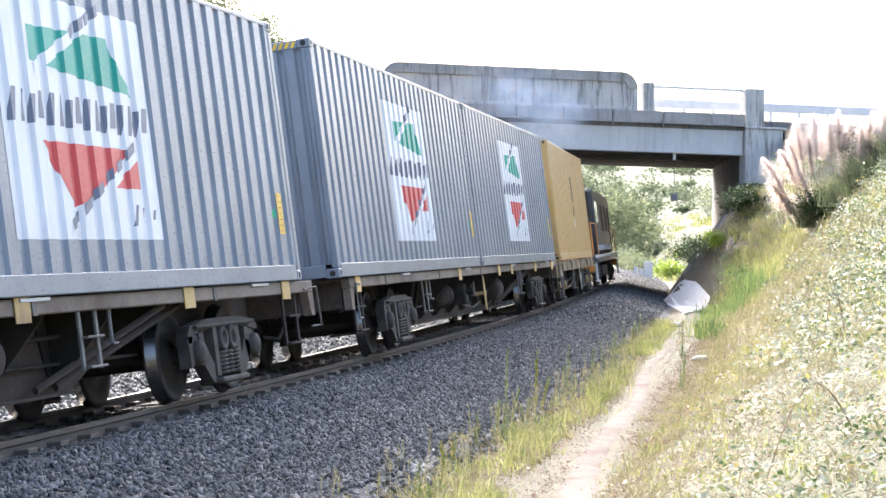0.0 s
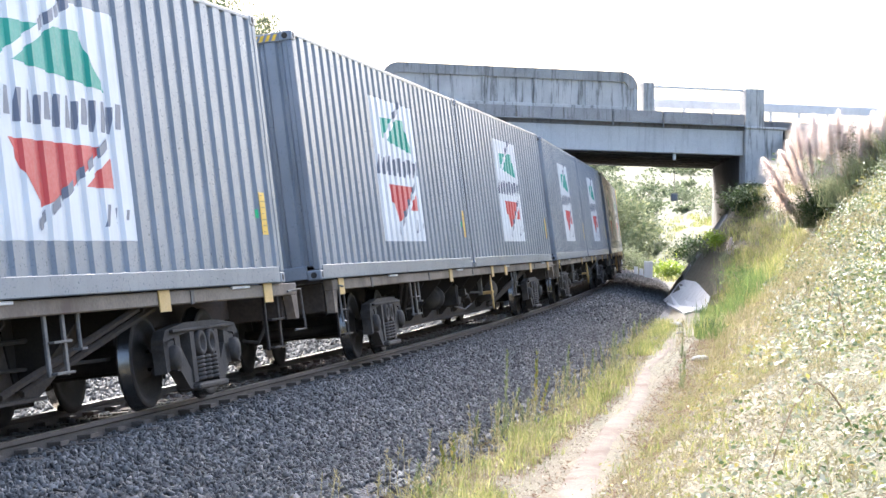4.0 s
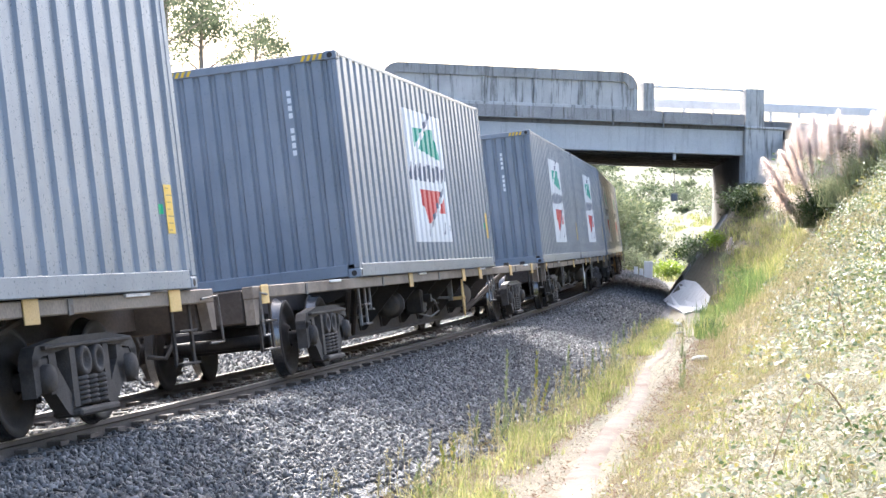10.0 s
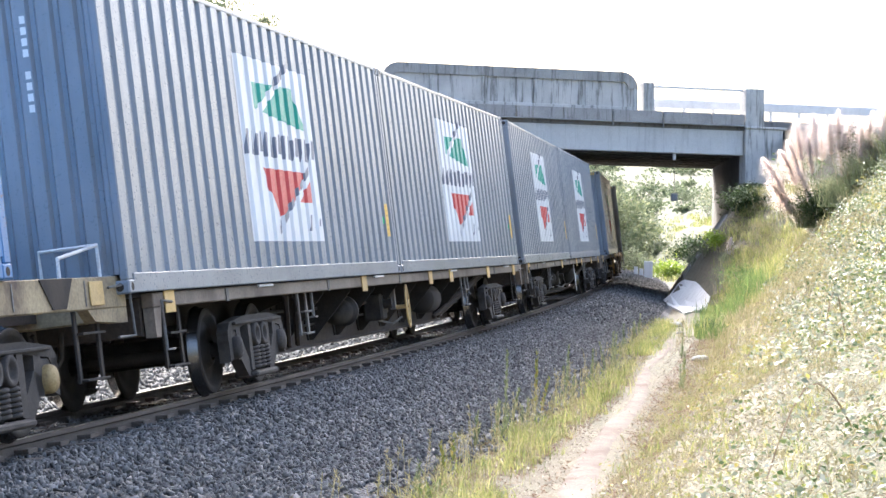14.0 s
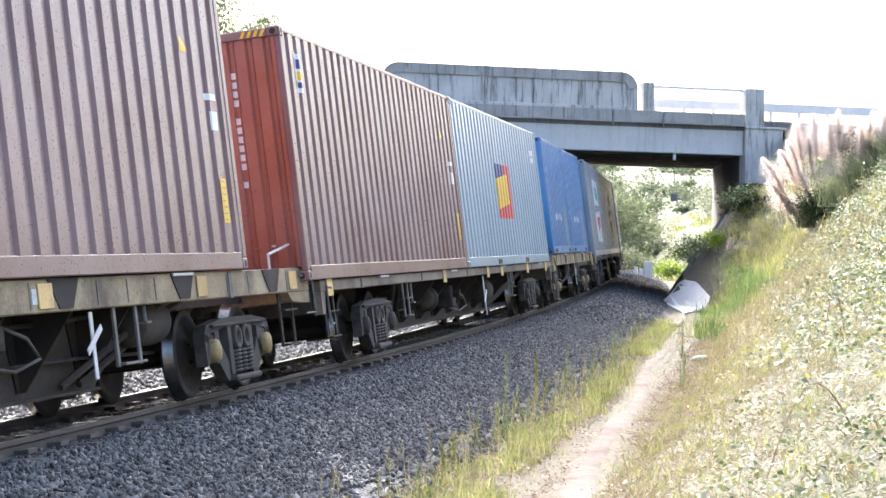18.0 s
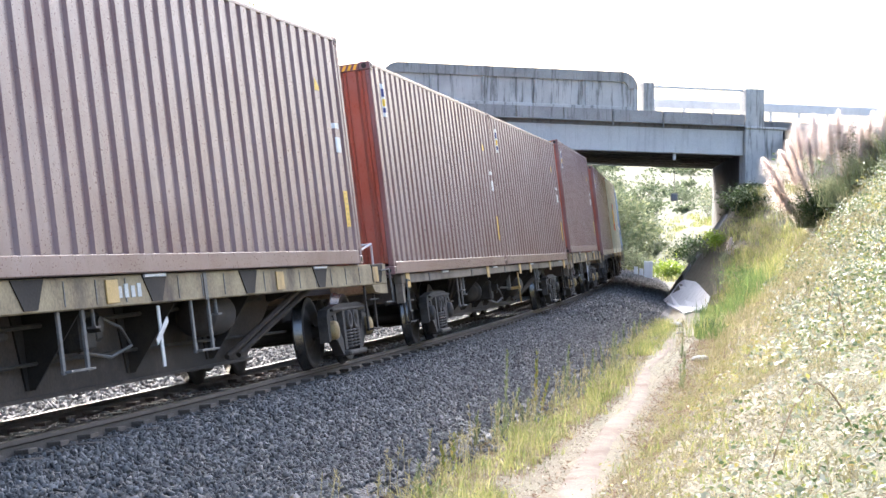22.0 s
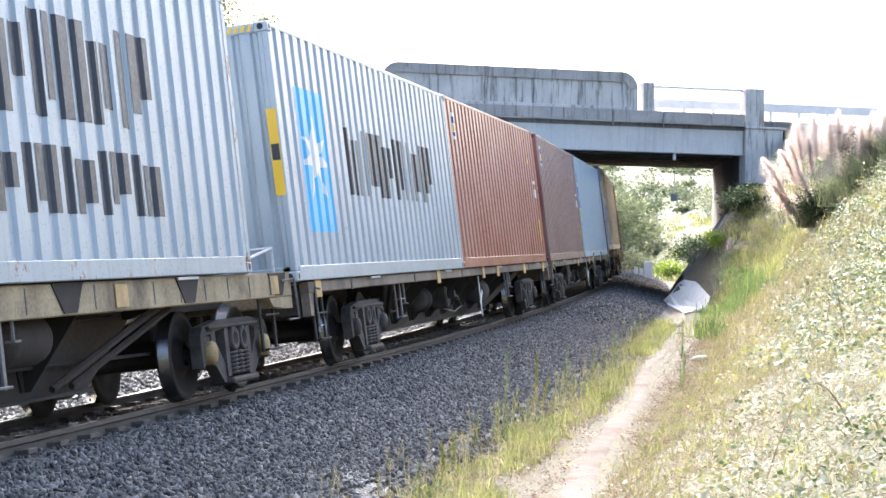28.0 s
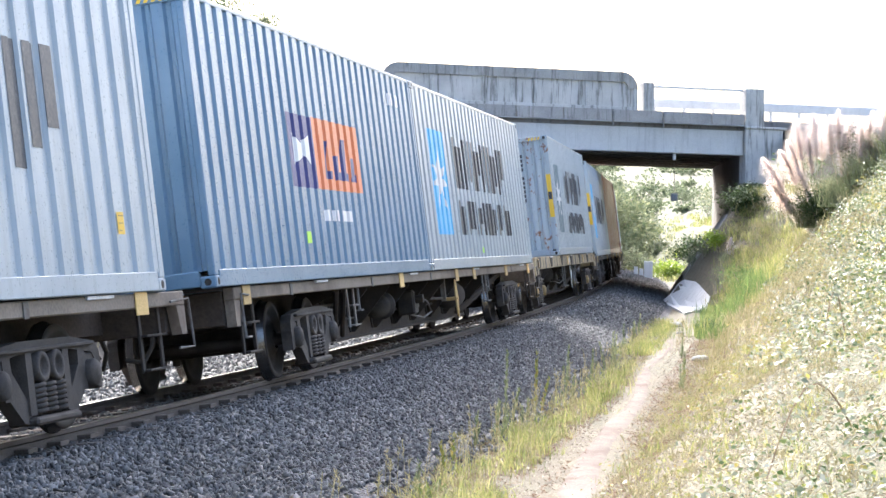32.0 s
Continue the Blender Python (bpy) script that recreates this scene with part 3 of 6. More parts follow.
                hz.poly([(-h - 0.001, y, height - 0.1), (-h - 0.001, y - 0.04, height - 0.1), (-h - 0.001, y - 0.075, height - 0.03), (-h - 0.001, y - 0.035, height - 0.03)])
                part("hazard_stripe", hz, MAT["sticker"], box)
    return box, sp


def side_decal(box, sp, name, polys, mat, label="", lift=0.003):
    return part(name, decal(sp, [[(x * U, z * M) for x, z in p] for p in polys], near, lift), MAT[mat], box, label)


def side_decals(box, sp, name, polys, mat, label="", lift=0.005):
    """Each outline as a part of its own."""
    for p in polys:
        side_decal(box, sp, name, p if isinstance(p[0], list) else [p], mat, label, lift)


def port_logo(box, sp, cx=-0.02):
    """White panel with a green and a red emblem, a dark diagonal dashed line and dark bars."""
    x0, x1, z0, z1 = cx - 0.86, cx + 0.86, 0.40, 2.18
    u = lambda f: x0 + f * (x1 - x0)
    w = lambda f: z0 + f * (z1 - z0)
    poly = lambda *p: [(u(a), w(b)) for a, b in p]
    side_decal(box, sp, "logo_panel", [rect(x0, x1, z0, z1)], "logo_white", "white painted logo panel")
    side_decal(box, sp, "green_emblem", [poly((0.20, 0.72), (0.48, 0.69), (0.66, 0.885), (0.20, 0.865)), poly((0.48, 0.69), (0.88, 0.645), (0.80, 0.74), (0.66, 0.885)), poly((0.66, 0.885), (0.80, 0.74), (0.74, 0.885))], "logo_green", "green painted emblem", 0.005)
    side_decal(box, sp, "red_emblem", [poly((0.22, 0.40), (0.38, 0.13), (0.48, 0.17), (0.66, 0.40)), poly((0.48, 0.17), (0.60, 0.225), (0.87, 0.225), (0.87, 0.355), (0.78, 0.40), (0.66, 0.40))], "logo_red", "red painted emblem", 0.005)
    side_decal(box, sp, "diagonal_line", [poly((0.22, 0.66), (0.66, 0.945), (0.66, 1.0), (0.22, 0.715))], "logo_white", "", 0.007)
    side_decal(box, sp, "diagonal_line", [poly((0.32, 0.03), (0.86, 0.43), (0.86, 0.37), (0.40, 0.03))], "logo_white", "", 0.007)
    for k in range(4):
        a, z = 0.47 + k * 0.055, 0.845 + k * 0.0355
        side_decal(box, sp, "dash", [poly((a, z), (a + 0.045, z + 0.029), (a + 0.045, z + 0.079), (a, z + 0.05))], "logo_dark", "", 0.009)
    for k in range(6):
        a, z = 0.345 + k * 0.085, 0.035 + k * 0.063
        side_decal(box, sp, "dash", [poly((a, z), (a + 0.06, z + 0.044), (a + 0.06, z + 0.09), (a, z + 0.046))], "logo_dark", "", 0.009)
    for k in range(8):
        a = 0.045 + k * 0.116
        lo, hi, wd = w(0.465), w(0.60), 0.028
        bars = [rect(u(a), u(a + wd), lo, hi, 0.16), rect(u(a + 0.062), u(a + 0.062 + wd), lo, hi, 0.16)]
        if k % 2:
            bars = [rect(u(a), u(a + wd), lo, hi - 0.03, 0.16), rect(u(a + 0.05), u(a + 0.05 + wd * 1.4), lo + 0.04, hi, 0.16)]
        side_decals(box, sp, "bar", bars, "logo_dark", "", 0.005)
    for k in range(3):
        side_decal(box, sp, "small_bar", [rect(u(0.77 + k * 0.07), u(0.79 + k * 0.07), w(0.06 + 0.015 * k), w(0.155 - 0.01 * k), 0.25)], "logo_dark", "", 0.005)


def block_bars(box, sp, x0, x1, z0, z1, n, mat="logo_black", label=""):
    """A row of n dark blocks of the lettering's size and colour."""
    p = (x1 - x0) / n
    for k in range(n):
        a, b = x0 + k * p + p * 0.05, x0 + (k + 1) * p - p * 0.10
        t = (b - a) * 0.27
        m = (z0 + z1) / 2
        h = (z1 - z0) * 0.17
        polys = [rect(a, a + t, z0, z1)]
        polys += [rect(a + t * 1.35, a + t * 2.3, z0 + (h if k % 2 else 0), z1 - (0 if k % 2 else h)), rect(a + t * 2.6, b, z0 + h * (k % 3), z1 - h * ((k + 1) % 2))]
        side_decals(box, sp, "bar", polys, mat, label, 0.005)


def star_panel(box, sp, x0, x1, z0, z1, mat="logo_sky", star="letter"):
    side_decal(box, sp, "emblem_panel", [rect(x0, x1, z0, z1)], mat, "sky blue painted panel" if mat == "logo_sky" else "faded dark painted panel", 0.004)
    cx, cz, r = (x0 + x1) / 2, z0 + (z1 - z0) * 0.52, (x1 - x0) * 0.5
    spikes = []
    for k in range(7):
        a = math.pi / 2 + k * 2 * math.pi / 7
        rr = r * (1.3 if abs(math.sin(a)) > 0.7 else 0.95)
        spikes.append([(cx + rr * math.cos(a), cz + rr * math.sin(a)), (cx + 0.40 * r * math.cos(a + 0.45), cz + 0.40 * r * math.sin(a + 0.45)), (cx, cz), (cx + 0.40 * r * math.cos(a - 0.45), cz + 0.40 * r * math.sin(a - 0.45))])
    side_decal(box, sp, "star", spikes, star, "white painted star", 0.007)


def yellow_label(box, sp, x, z0=0.46, z1=0.86, w=0.16, mat="sticker"):
    ribs = (len(sp) - 2) // 4
    pitch = (sp[-1][0] - sp[0][0]) / ribs
    x, w = (sp[0][0] + pitch * min(ribs - 1, round((x * U - sp[0][0]) / pitch))) / U, min(w, 0.10)
    p = side_decal(box, sp, "warning_label", [rect(x - w / 2, x + w / 2, z0, z1)], mat, "yellow warning sticker" if mat == "sticker" else "", 0.006)
    if mat == "sticker":
        n = max(2, int((z1 - z0) / 0.05))
        for k in range(n):
            side_decal(p, sp, "label_bar", [rect(x - w * 0.33, x + w * (0.1 + 0.2 * (k % 3)), z0 + (z1 - z0) * (k + 0.42) / n, z0 + (z1 - z0) * (k + 0.56) / n)], "label_ink", "", 0.008)
    return p


def end_bars(box, half, y, z_top, n, h=0.085, mat="letter", w=0.05):
    """Container code, upright on the end wall, as plain bars."""
    ep = end_points()
    for k in range(n):
        if k not in (4, 11):
            part("code_bar", decal(ep, [rect(y - w / 2, y + w / 2, (z_top - (k + 1) * h) * M, (z_top - k * h - h * 0.3) * M)], rear(half), 0.004), MAT[mat], box)


def end_label(box, half, y, z0, z1, w=0.11):
    """Yellow height-warning strip on a corner post of the end."""
    z0, z1 = z0 * M, z1 * M
    sh = Shape().poly([(-half - 0.004, -y - w / 2, z0), (-half - 0.004, -y + w / 2, z0), (-half - 0.004, -y + w / 2, z1), (-half - 0.004, -y - w / 2, z1)])
    st = part("warning_strip", sh, MAT["sticker"], box, "yellow warning strip")
    zm = (z0 + z1) / 2
    part("strip_block", Shape().poly([(-half - 0.006, -y - w * 0.4, zm - 0.09), (-half - 0.006, -y + w * 0.4, zm - 0.09), (-half - 0.006, -y + w * 0.4, zm + 0.09), (-half - 0.006, -y - w * 0.4, zm + 0.09)]), MAT["logo_black"], st)


# ---- wagons ----
WB, WR = 0.915, 0.44          # half wheelbase, wheel radius


def make_bogie(wg, x, cap="bogie"):
    """Three-piece bogie: bolster, side frames, spring nests, bearing caps and wheelsets."""
    bg_ob = part("bogie", Shape().box(-0.2, 0.2, -0.98, 0.98, 0.42, 0.62, 0.03).box(-0.3, 0.3, -0.3, 0.3, 0.60, 0.80, 0.02), MAT["bogie"], wg)
    bg_ob.location = (x, 0, 0)
    for sy in (-1, 1):
        y0, y1 = sorted((sy * 0.96, sy * 1.08))
        sh = Shape()
        # top chord, rounded down to the pedestals
        sh.slab([(-1.16, 0.52), (-1.14, 0.62), (-1.06, 0.70), (-0.5, 0.755), (0.5, 0.755), (1.06, 0.70), (1.14, 0.62), (1.16, 0.52), (1.04, 0.54), (0.98, 0.61), (0.5, 0.655), (-0.5, 0.655), (-0.98, 0.61), (-1.04, 0.54)], y0, y1)
        # lip along the chord
        sh.box(-0.96, 0.96, min(sy * 1.06, sy * 1.12), max(sy * 1.06, sy * 1.12), 0.668, 0.70, 0.008)
        for d in (-1, 1):
            sh.slab([(d * 1.15, 0.60), (d * 1.02, 0.60), (d * 1.03, 0.33), (d * 1.14, 0.30)], y0, y1)
            sh.slab([(d * 0.82, 0.64), (d * 0.68, 0.66), (d * 0.66, 0.46), (d * 0.72, 0.31), (d * 0.83, 0.31)], y0, y1)
            sh.slab([(d * 0.80, 0.47), (d * 0.66, 0.52), (d * 0.38, 0.25), (d * 0.40, 0.11), (d * 0.52, 0.13), (d * 0.80, 0.35)], y0, y1)
            sh.slab([(d * 0.43, 0.66), (d * 0.31, 0.66), (d * 0.31, 0.18), (d * 0.43, 0.18)], y0 - 0.02 * (sy < 0), y1 + 0.02 * (sy > 0))
        sh.box(-0.44, 0.44, sy * 1.03 - 0.13, sy * 1.03 + 0.13, 0.10, 0.165, 0.02)
        part("side_frame", sh, MAT["bogie"], bg_ob, "cast steel bogie side frame")
        for d in (-1, 1):
            cup = Shape().lathe([(0.001, 0.02), (0.065, 0.02), (0.075, 0.055), (0.115, 0.06), (0.125, 0.045), (0.125, -0.10), (0.001, -0.10)], (0, 0, 0), "y", 20)
            cup.v = [(d * 0.15 + vx, sy * (1.07 + vy), 0.545 + vz) for vx, vy, vz in cup.v]
            part("bolster_end", cup, MAT["bogie"], bg_ob, "", True)
            axle_cap = Shape().lathe([(0.001, 0.155), (0.05, 0.155), (0.065, 0.145), (0.10, 0.14), (0.115, 0.115), (0.118, -0.06), (0.001, -0.06)], (0, 0, 0), "y", 20)
            axle_cap.v = [(d * WB + vx, sy * (1.0 + vy), WR + vz) for vx, vy, vz in axle_cap.v]
            part("bearing_cap", axle_cap, MAT[cap], bg_ob, "", True)
            part("adapter", Shape().box(d * WB - 0.13, d * WB + 0.13, min(sy * 0.97, sy * 1.07), max(sy * 0.97, sy * 1.07), WR + 0.08, WR + 0.17, 0.015), MAT["bogie"], bg_ob)
        for cx in (-0.2, 0.0, 0.2):
            turns = [(cx + 0.078 * math.cos(k * 0.7), sy * 1.05 + 0.078 * math.sin(k * 0.7), 0.18 + 0.0044 * k) for k in range(56)]
            part("coil_spring", Shape().path(turns, 0.019, 6), MAT["bogie"], bg_ob, "coil spring", True)
        for d in (-1, 1):
            part("brake_block", Shape().slab([(d * 0.47, 0.26), (d * 0.42, 0.40), (d * 0.46, 0.58), (d * 0.40, 0.58), (d * 0.35, 0.40), (d * 0.40, 0.24)], min(sy * 0.71, sy * 0.80), max(sy * 0.71, sy * 0.80)), MAT["dark_steel"], bg_ob)
    part("brake_beam", Shape().tube((-0.38, -0.78, 0.36), (-0.38, 0.78, 0.36), 0.035, 8).tube((0.38, -0.78, 0.36), (0.38, 0.78, 0.36), 0.035, 8), MAT["dark_steel"], bg_ob)
    for d in (-1, 1):
        ws = Shape()
        ws.tube((0, -1.0, 0), (0, 1.0, 0), 0.075, 12, mat=0)
        for sy in (-1, 1):
            c = sy * 0.7525
            prof = [(0.10, -0.08), (0.14, -0.07), (0.18, -0.01), (0.33, 0.0), (0.37, -0.062), (0.425, -0.065), (0.437, -0.055), (0.442, 0.03), (0.468, 0.045), (0.466, 0.066), (0.38, 0.07), (0.34, 0.03), (0.18, 0.022), (0.13, 0.07), (0.10, 0.07)]
            ws.lathe([(r, c - sy * h) for r, h in prof], (0, 0, 0), "y", 48, [0, 0, 0, 0, 0, 0, 1, 1, 0, 0, 0, 0, 0, 0])
        w_ob = part("wheelset", ws, [MAT["wheel"], MAT["tread"]], bg_ob, "steel wheelset with bright worn treads", True)
        w_ob.location = (d * WB, 0, WR + RAIL_Z)
    return bg_ob


def hand_wheel(wg, x, y, z, r=0.30):
    sh = Shape()
    n = 28
    spot = lambda a, q: (x + q * math.cos(a), y + 0.12 * q * math.cos(a), z + q * math.sin(a))
    sh.path([spot(2 * math.pi * k / n, r) for k in range(n + 1)], 0.014, 8)
    for k in range(5):
        sh.tube((x, y, z), spot(2 * math.pi * k / 5 + 0.3, r), 0.012, 6)
    sh.tube((x, y - 0.03, z), (x, y + 0.25, z), 0.03, 10)
    return part("brake_wheel", sh, MAT["tag"], wg, "tan spoked hand brake wheel")


def ladder(wg, x, y, z0, z1, w=0.34, rungs=2, mat="step_steel"):
    """A hanging step: two uprights and flat treads."""
    sh = Shape()
    for d in (-1, 1):
        sh.box(x + d * w / 2 - 0.03, x + d * w / 2 + 0.03, y - 0.012, y + 0.012, z0, z1, 0.004)
    for k in range(rungs):
        z = z0 + (z1 - z0) * k / max(1, rungs) + 0.01
        sh.box(x - w / 2, x + w / 2, y - 0.07, y + 0.03, z, z + 0.022, 0.004)
    return part("step_frame", sh, MAT[mat], wg, "grey steel hanging step")


def wagon(label, half, deck, bogies, mat="sill", long_one=True, tags=(), wheel_x=None):
    """A flat wagon; origin at rail level; deck: height of the container seats; bogies: their places."""
    wg = thing("flat_wagon", label, "rail wagon", "container wagons")
    z0 = deck - (0.135 if long_one else 0.27)
    top = deck - 0.004
    for sy in (-1, 1):
        a, b = sorted((sy * 1.235, sy * 1.12))
        sill = part("side_sill", Shape().box(-half, half, a, b, z0, top, 0.01), MAT[mat], wg, "dusty tan steel side sill" if long_one else "worn yellowish steel side sill")
        for k, x in enumerate(tags):
            ya, yb = sorted((sy * 1.239, sy * 1.252))
            zt = z0 - 0.06 if long_one else z0 + 0.03
            part("tag", Shape().box(x - 0.15, x + 0.15, ya, yb, zt, zt + 0.2, 0.004), MAT["tag"], sill, "yellow reflector plate")
        for k, x in enumerate(np.arange(-half + 0.9, half - 0.5, 1.52)):
            w_ = 0.16 + 0.05 * (k % 3)
            ya, yb = sorted((sy * 1.236, sy * 1.247))
            if not long_one and k % 2 == 0:
                part("bracket", Shape().slab([(x - 0.34, top - 0.005), (x + 0.34, top - 0.005), (x + 0.16, z0 + 0.02), (x - 0.12, z0 + 0.02)], ya, yb), MAT["underframe"], sill)
            elif k % 3 == 1:
                part("bracket", Shape().box(x - 0.05, x + 0.05, ya, yb, z0 - 0.01, top - 0.01, 0.003), MAT["step_steel"], sill)
            if k % 4 == 2:
                ya, yb = sorted((sy * 1.236, sy * 1.262))
                part("deck_plate_edge", Shape().box(x - 0.3, x + 0.3, ya, yb, top - 0.03, top + 0.001, 0.004), MAT["grey_metal"], sill, "pale worn steel lip")
        for x in np.arange(-half + 0.35, half - 0.2, 0.74):
            if not long_one:
                ya, yb = sorted((sy * 1.236, sy * 1.241))
                part("rivet_strip", Shape().box(x - 0.012, x + 0.012, ya, yb, z0 + 0.03, top - 0.03), MAT["step_steel"], sill)
    if not long_one:
        for k in range(5):
            part("code_bar", Shape().box(-1.0 + k * 0.17, -0.9 + k * 0.17, -1.243, -1.2355, z0 + 0.07, z0 + 0.19 - 0.02 * (k % 2)), MAT["code"], wg)
    # centre girder, deeper between the bogies, with tapered web stiffeners
    belly = 0.27
    r_in, f_in = bogies[0] + 1.45, bogies[1] - 1.45
    sh = Shape()
    for y in (-0.49, 0.45):
        sh.slab([(-half + 0.05, deck - 0.05), (half - 0.05, deck - 0.05), (half - 0.05, deck - 0.32), (f_in, deck - 0.32), (f_in - 1.3, belly), (r_in + 1.3, belly), (r_in, deck - 0.32), (-half + 0.05, deck - 0.32)], y, y + 0.04)
    sh.box(r_in + 1.32, f_in - 1.32, -0.56, 0.56, belly - 0.03, belly)
    part("centre_girder", sh, MAT["girder"], wg, "deep dusty brown centre girder")
    part("deck_plate", Shape().box(-half + 0.02, half - 0.02, -0.4, 0.4, deck - 0.06, deck - 0.02, 0.005), MAT["underframe"], wg)
    n = 10 if long_one else 6
    for k in range(n):
        x = r_in + 0.2 + (f_in - r_in - 0.4) * k / (n - 1)
        mid_part = r_in + 1.2 < x < f_in - 1.2
        lo = (belly + 0.06) if mid_part else deck - 0.34
        for sy in (-1, 1):
            pts = [(0.5, deck - 0.07), (1.11, deck - 0.07), (1.11, deck - 0.17), (0.56, lo), (0.5, lo)]
            t = Matrix.Translation((x, 0, 0)) @ Matrix.Rotation(radians(90), 4, "Z")
            part("cross_bearer", Shape().slab([(sy * a, b) for a, b in pts], -0.016, 0.016, t=t), MAT["underframe"], wg)
            if mid_part:
                ya, yb = sorted((sy * 0.492, sy * 0.51))
                part("web_stiffener", Shape().slab([(x - 0.3, deck - 0.08), (x + 0.3, deck - 0.08), (x + 0.07, lo), (x - 0.07, lo)], ya, yb), MAT["underframe"], wg)
    # long struts from the sills down to the girder
    for sy in (-1, 1):
        for x0, x1 in ((r_in - 0.1, r_in + 1.9), (f_in + 0.1, f_in - 1.9)):
            for off in (0.0, 0.45):
                part("strut", Shape().tube((x0 + off * (1 if x1 > x0 else -1), sy * 1.1, deck - 0.14), (x1 + off * (1 if x1 > x0 else -1), sy * 0.58, belly + 0.05), 0.035, 6), MAT["girder"], wg, "dusty steel strut")
    for d in (-1, 1):
        xe = d * half
        a, b = sorted((xe, xe - d * 0.2))
        part("headstock", Shape().box(a, b, -1.11, 1.11, deck - 0.38, deck - 0.03, 0.015), MAT["girder"] if long_one else MAT["sill_yellow"], wg)
        for sy in (-1, 1):
            ya, yb = sorted((sy * 1.13, sy * 1.229))
            gus = [(xe, z0 - 0.002), (xe - d * 0.9, z0 - 0.002), (xe - d * 0.75, z0 - 0.1), (xe - d * 0.16, deck - 0.40), (xe, deck - 0.40)] if not long_one else [(xe, z0 - 0.002), (xe - d * 0.22, z0 - 0.002), (xe - d * 0.14, deck - 0.40), (xe, deck - 0.40)]
            part("end_gusset", Shape().slab(gus, ya, yb), MAT[mat], wg)
        cp = Shape().box(min(xe, xe + d * 0.18), max(xe, xe + d * 0.18), -0.14, 0.14, 0.68, 0.98, 0.03)
        cp.tube((xe - d * 0.4, 0, 0.84), (xe + d * 0.22, 0, 0.84), 0.07, 10)
        cp.path([(xe, 0.3, 0.80), (xe + d * 0.12, 0.33, 0.62), (xe + d * 0.14, 0.28, 0.46), (xe + d * 0.1, 0.18, 0.52)], 0.025, 8)
        cp.path([(xe, -0.35, 0.80), (xe + d * 0.12, -0.38, 0.58), (xe + d * 0.2, -0.3, 0.42), (xe + d * 0.24, -0.12, 0.46)], 0.025, 8)
        part("coupler", cp, MAT["dark_steel"], wg, "grimy centre coupler and brake hoses")
        gx = xe - d * 0.06
        part("grab_rail", Shape().path([(gx - d * 0.4, -1.26, deck - 0.1), (gx, -1.29, deck - 0.08), (gx + d * 0.02, -1.30, deck - 0.52), (gx - d * 0.3, -1.27, deck - 0.52)], 0.013, 6), MAT["step_steel"], wg, "grey steel grab rail")
        part("grab_rail", Shape().path([(gx - d * 0.4, 1.26, deck - 0.1), (gx, 1.29, deck - 0.1), (gx, 1.29, deck - 0.5)], 0.013, 6), MAT["step_steel"], wg, "grey steel grab rail")
        ladder(wg, xe - d * 0.75, -1.14, 0.36, deck - 0.1, 0.5, 2, "underframe")
    make_bogie(wg, bogies[0], "bogie" if long_one else "cap_ochre")
    make_bogie(wg, bogies[1], "bogie" if long_one else "cap_ochre")
    # brake gear between the bogies
    m = (bogies[0] + bogies[1]) / 2
    part("air_reservoir", Shape().lathe([(0, -0.45), (0.12, -0.45), (0.21, -0.38), (0.22, -0.32), (0.22, 0.32), (0.21, 0.38), (0.12, 0.45), (0, 0.45)], (m + 2.9, -0.82, deck - 0.42), "x", 20), MAT["girder"], wg, "dusty brown brake air reservoir", True)
    part("brake_cylinder", Shape().lathe([(0, -0.28), (0.17, -0.28), (0.17, 0.14), (0.20, 0.15), (0.20, 0.22), (0.06, 0.24), (0.03, 0.8), (0, 0.8)], (m - 3.2, -0.80, deck - 0.42), "x", 18), MAT["dark_steel"], wg, "", True)
    part("brake_valve", Shape().box(m - 0.95, m - 0.6, -0.9, -0.62, deck - 0.62, deck - 0.25, 0.03).box(m - 0.5, m - 0.3, -0.86, -0.66, deck - 0.55, deck - 0.3, 0.03).tube((m - 0.78, -0.9, deck - 0.4), (m - 0.78, -1.02, deck - 0.4), 0.07, 12), MAT["dark_steel"], wg, "grimy brake control valve")
    part("valve_hose", Shape().path([(m - 0.4, -0.8, deck - 0.3), (m - 0.1, -0.95, deck - 0.45), (m + 0.05, -0.98, deck - 0.62), (m - 0.3, -0.9, deck - 0.7), (m - 0.8, -0.8, deck - 0.62)], 0.016, 6), MAT["step_steel"], wg)
    part("brake_pipe", Shape().path([(r_in, -0.6, deck - 0.3), (m - 2.4, -0.66, deck - 0.36), (m + 0.8, -0.68, deck - 0.34), (f_in - 0.8, -0.6, deck - 0.3)], 0.022, 6), MAT["dark_steel"], wg)
    part("brake_rod", Shape().path([(r_in - 0.2, -0.58, 0.5), (m - 1.2, -0.6, 0.55), (m + 1.8, -0.6, 0.55), (f_in + 0.2, -0.58, 0.5)], 0.018, 6), MAT["dark_steel"], wg)
    for x in (r_in + 0.35, f_in - 2.5) if long_one else (m - 1.9, m + 1.6):
        ladder(wg, x, -1.17, deck - 0.62 if long_one else deck - 0.78, z0 + 0.01, 0.38 if long_one else 0.56, 2 if long_one else 1)
        part("release_rod", Shape().tube((x + 0.55, -1.16, z0 + 0.01), (x + 0.55, -1.16, deck - 0.42), 0.018, 6).box(x + 0.49, x + 0.61, -1.2, -1.12, deck - 0.435, deck - 0.415), MAT["step_steel"], wg)
    if wheel_x is not None:
        hand_wheel(wg, wheel_x * 2, -1.15, deck - 0.47)
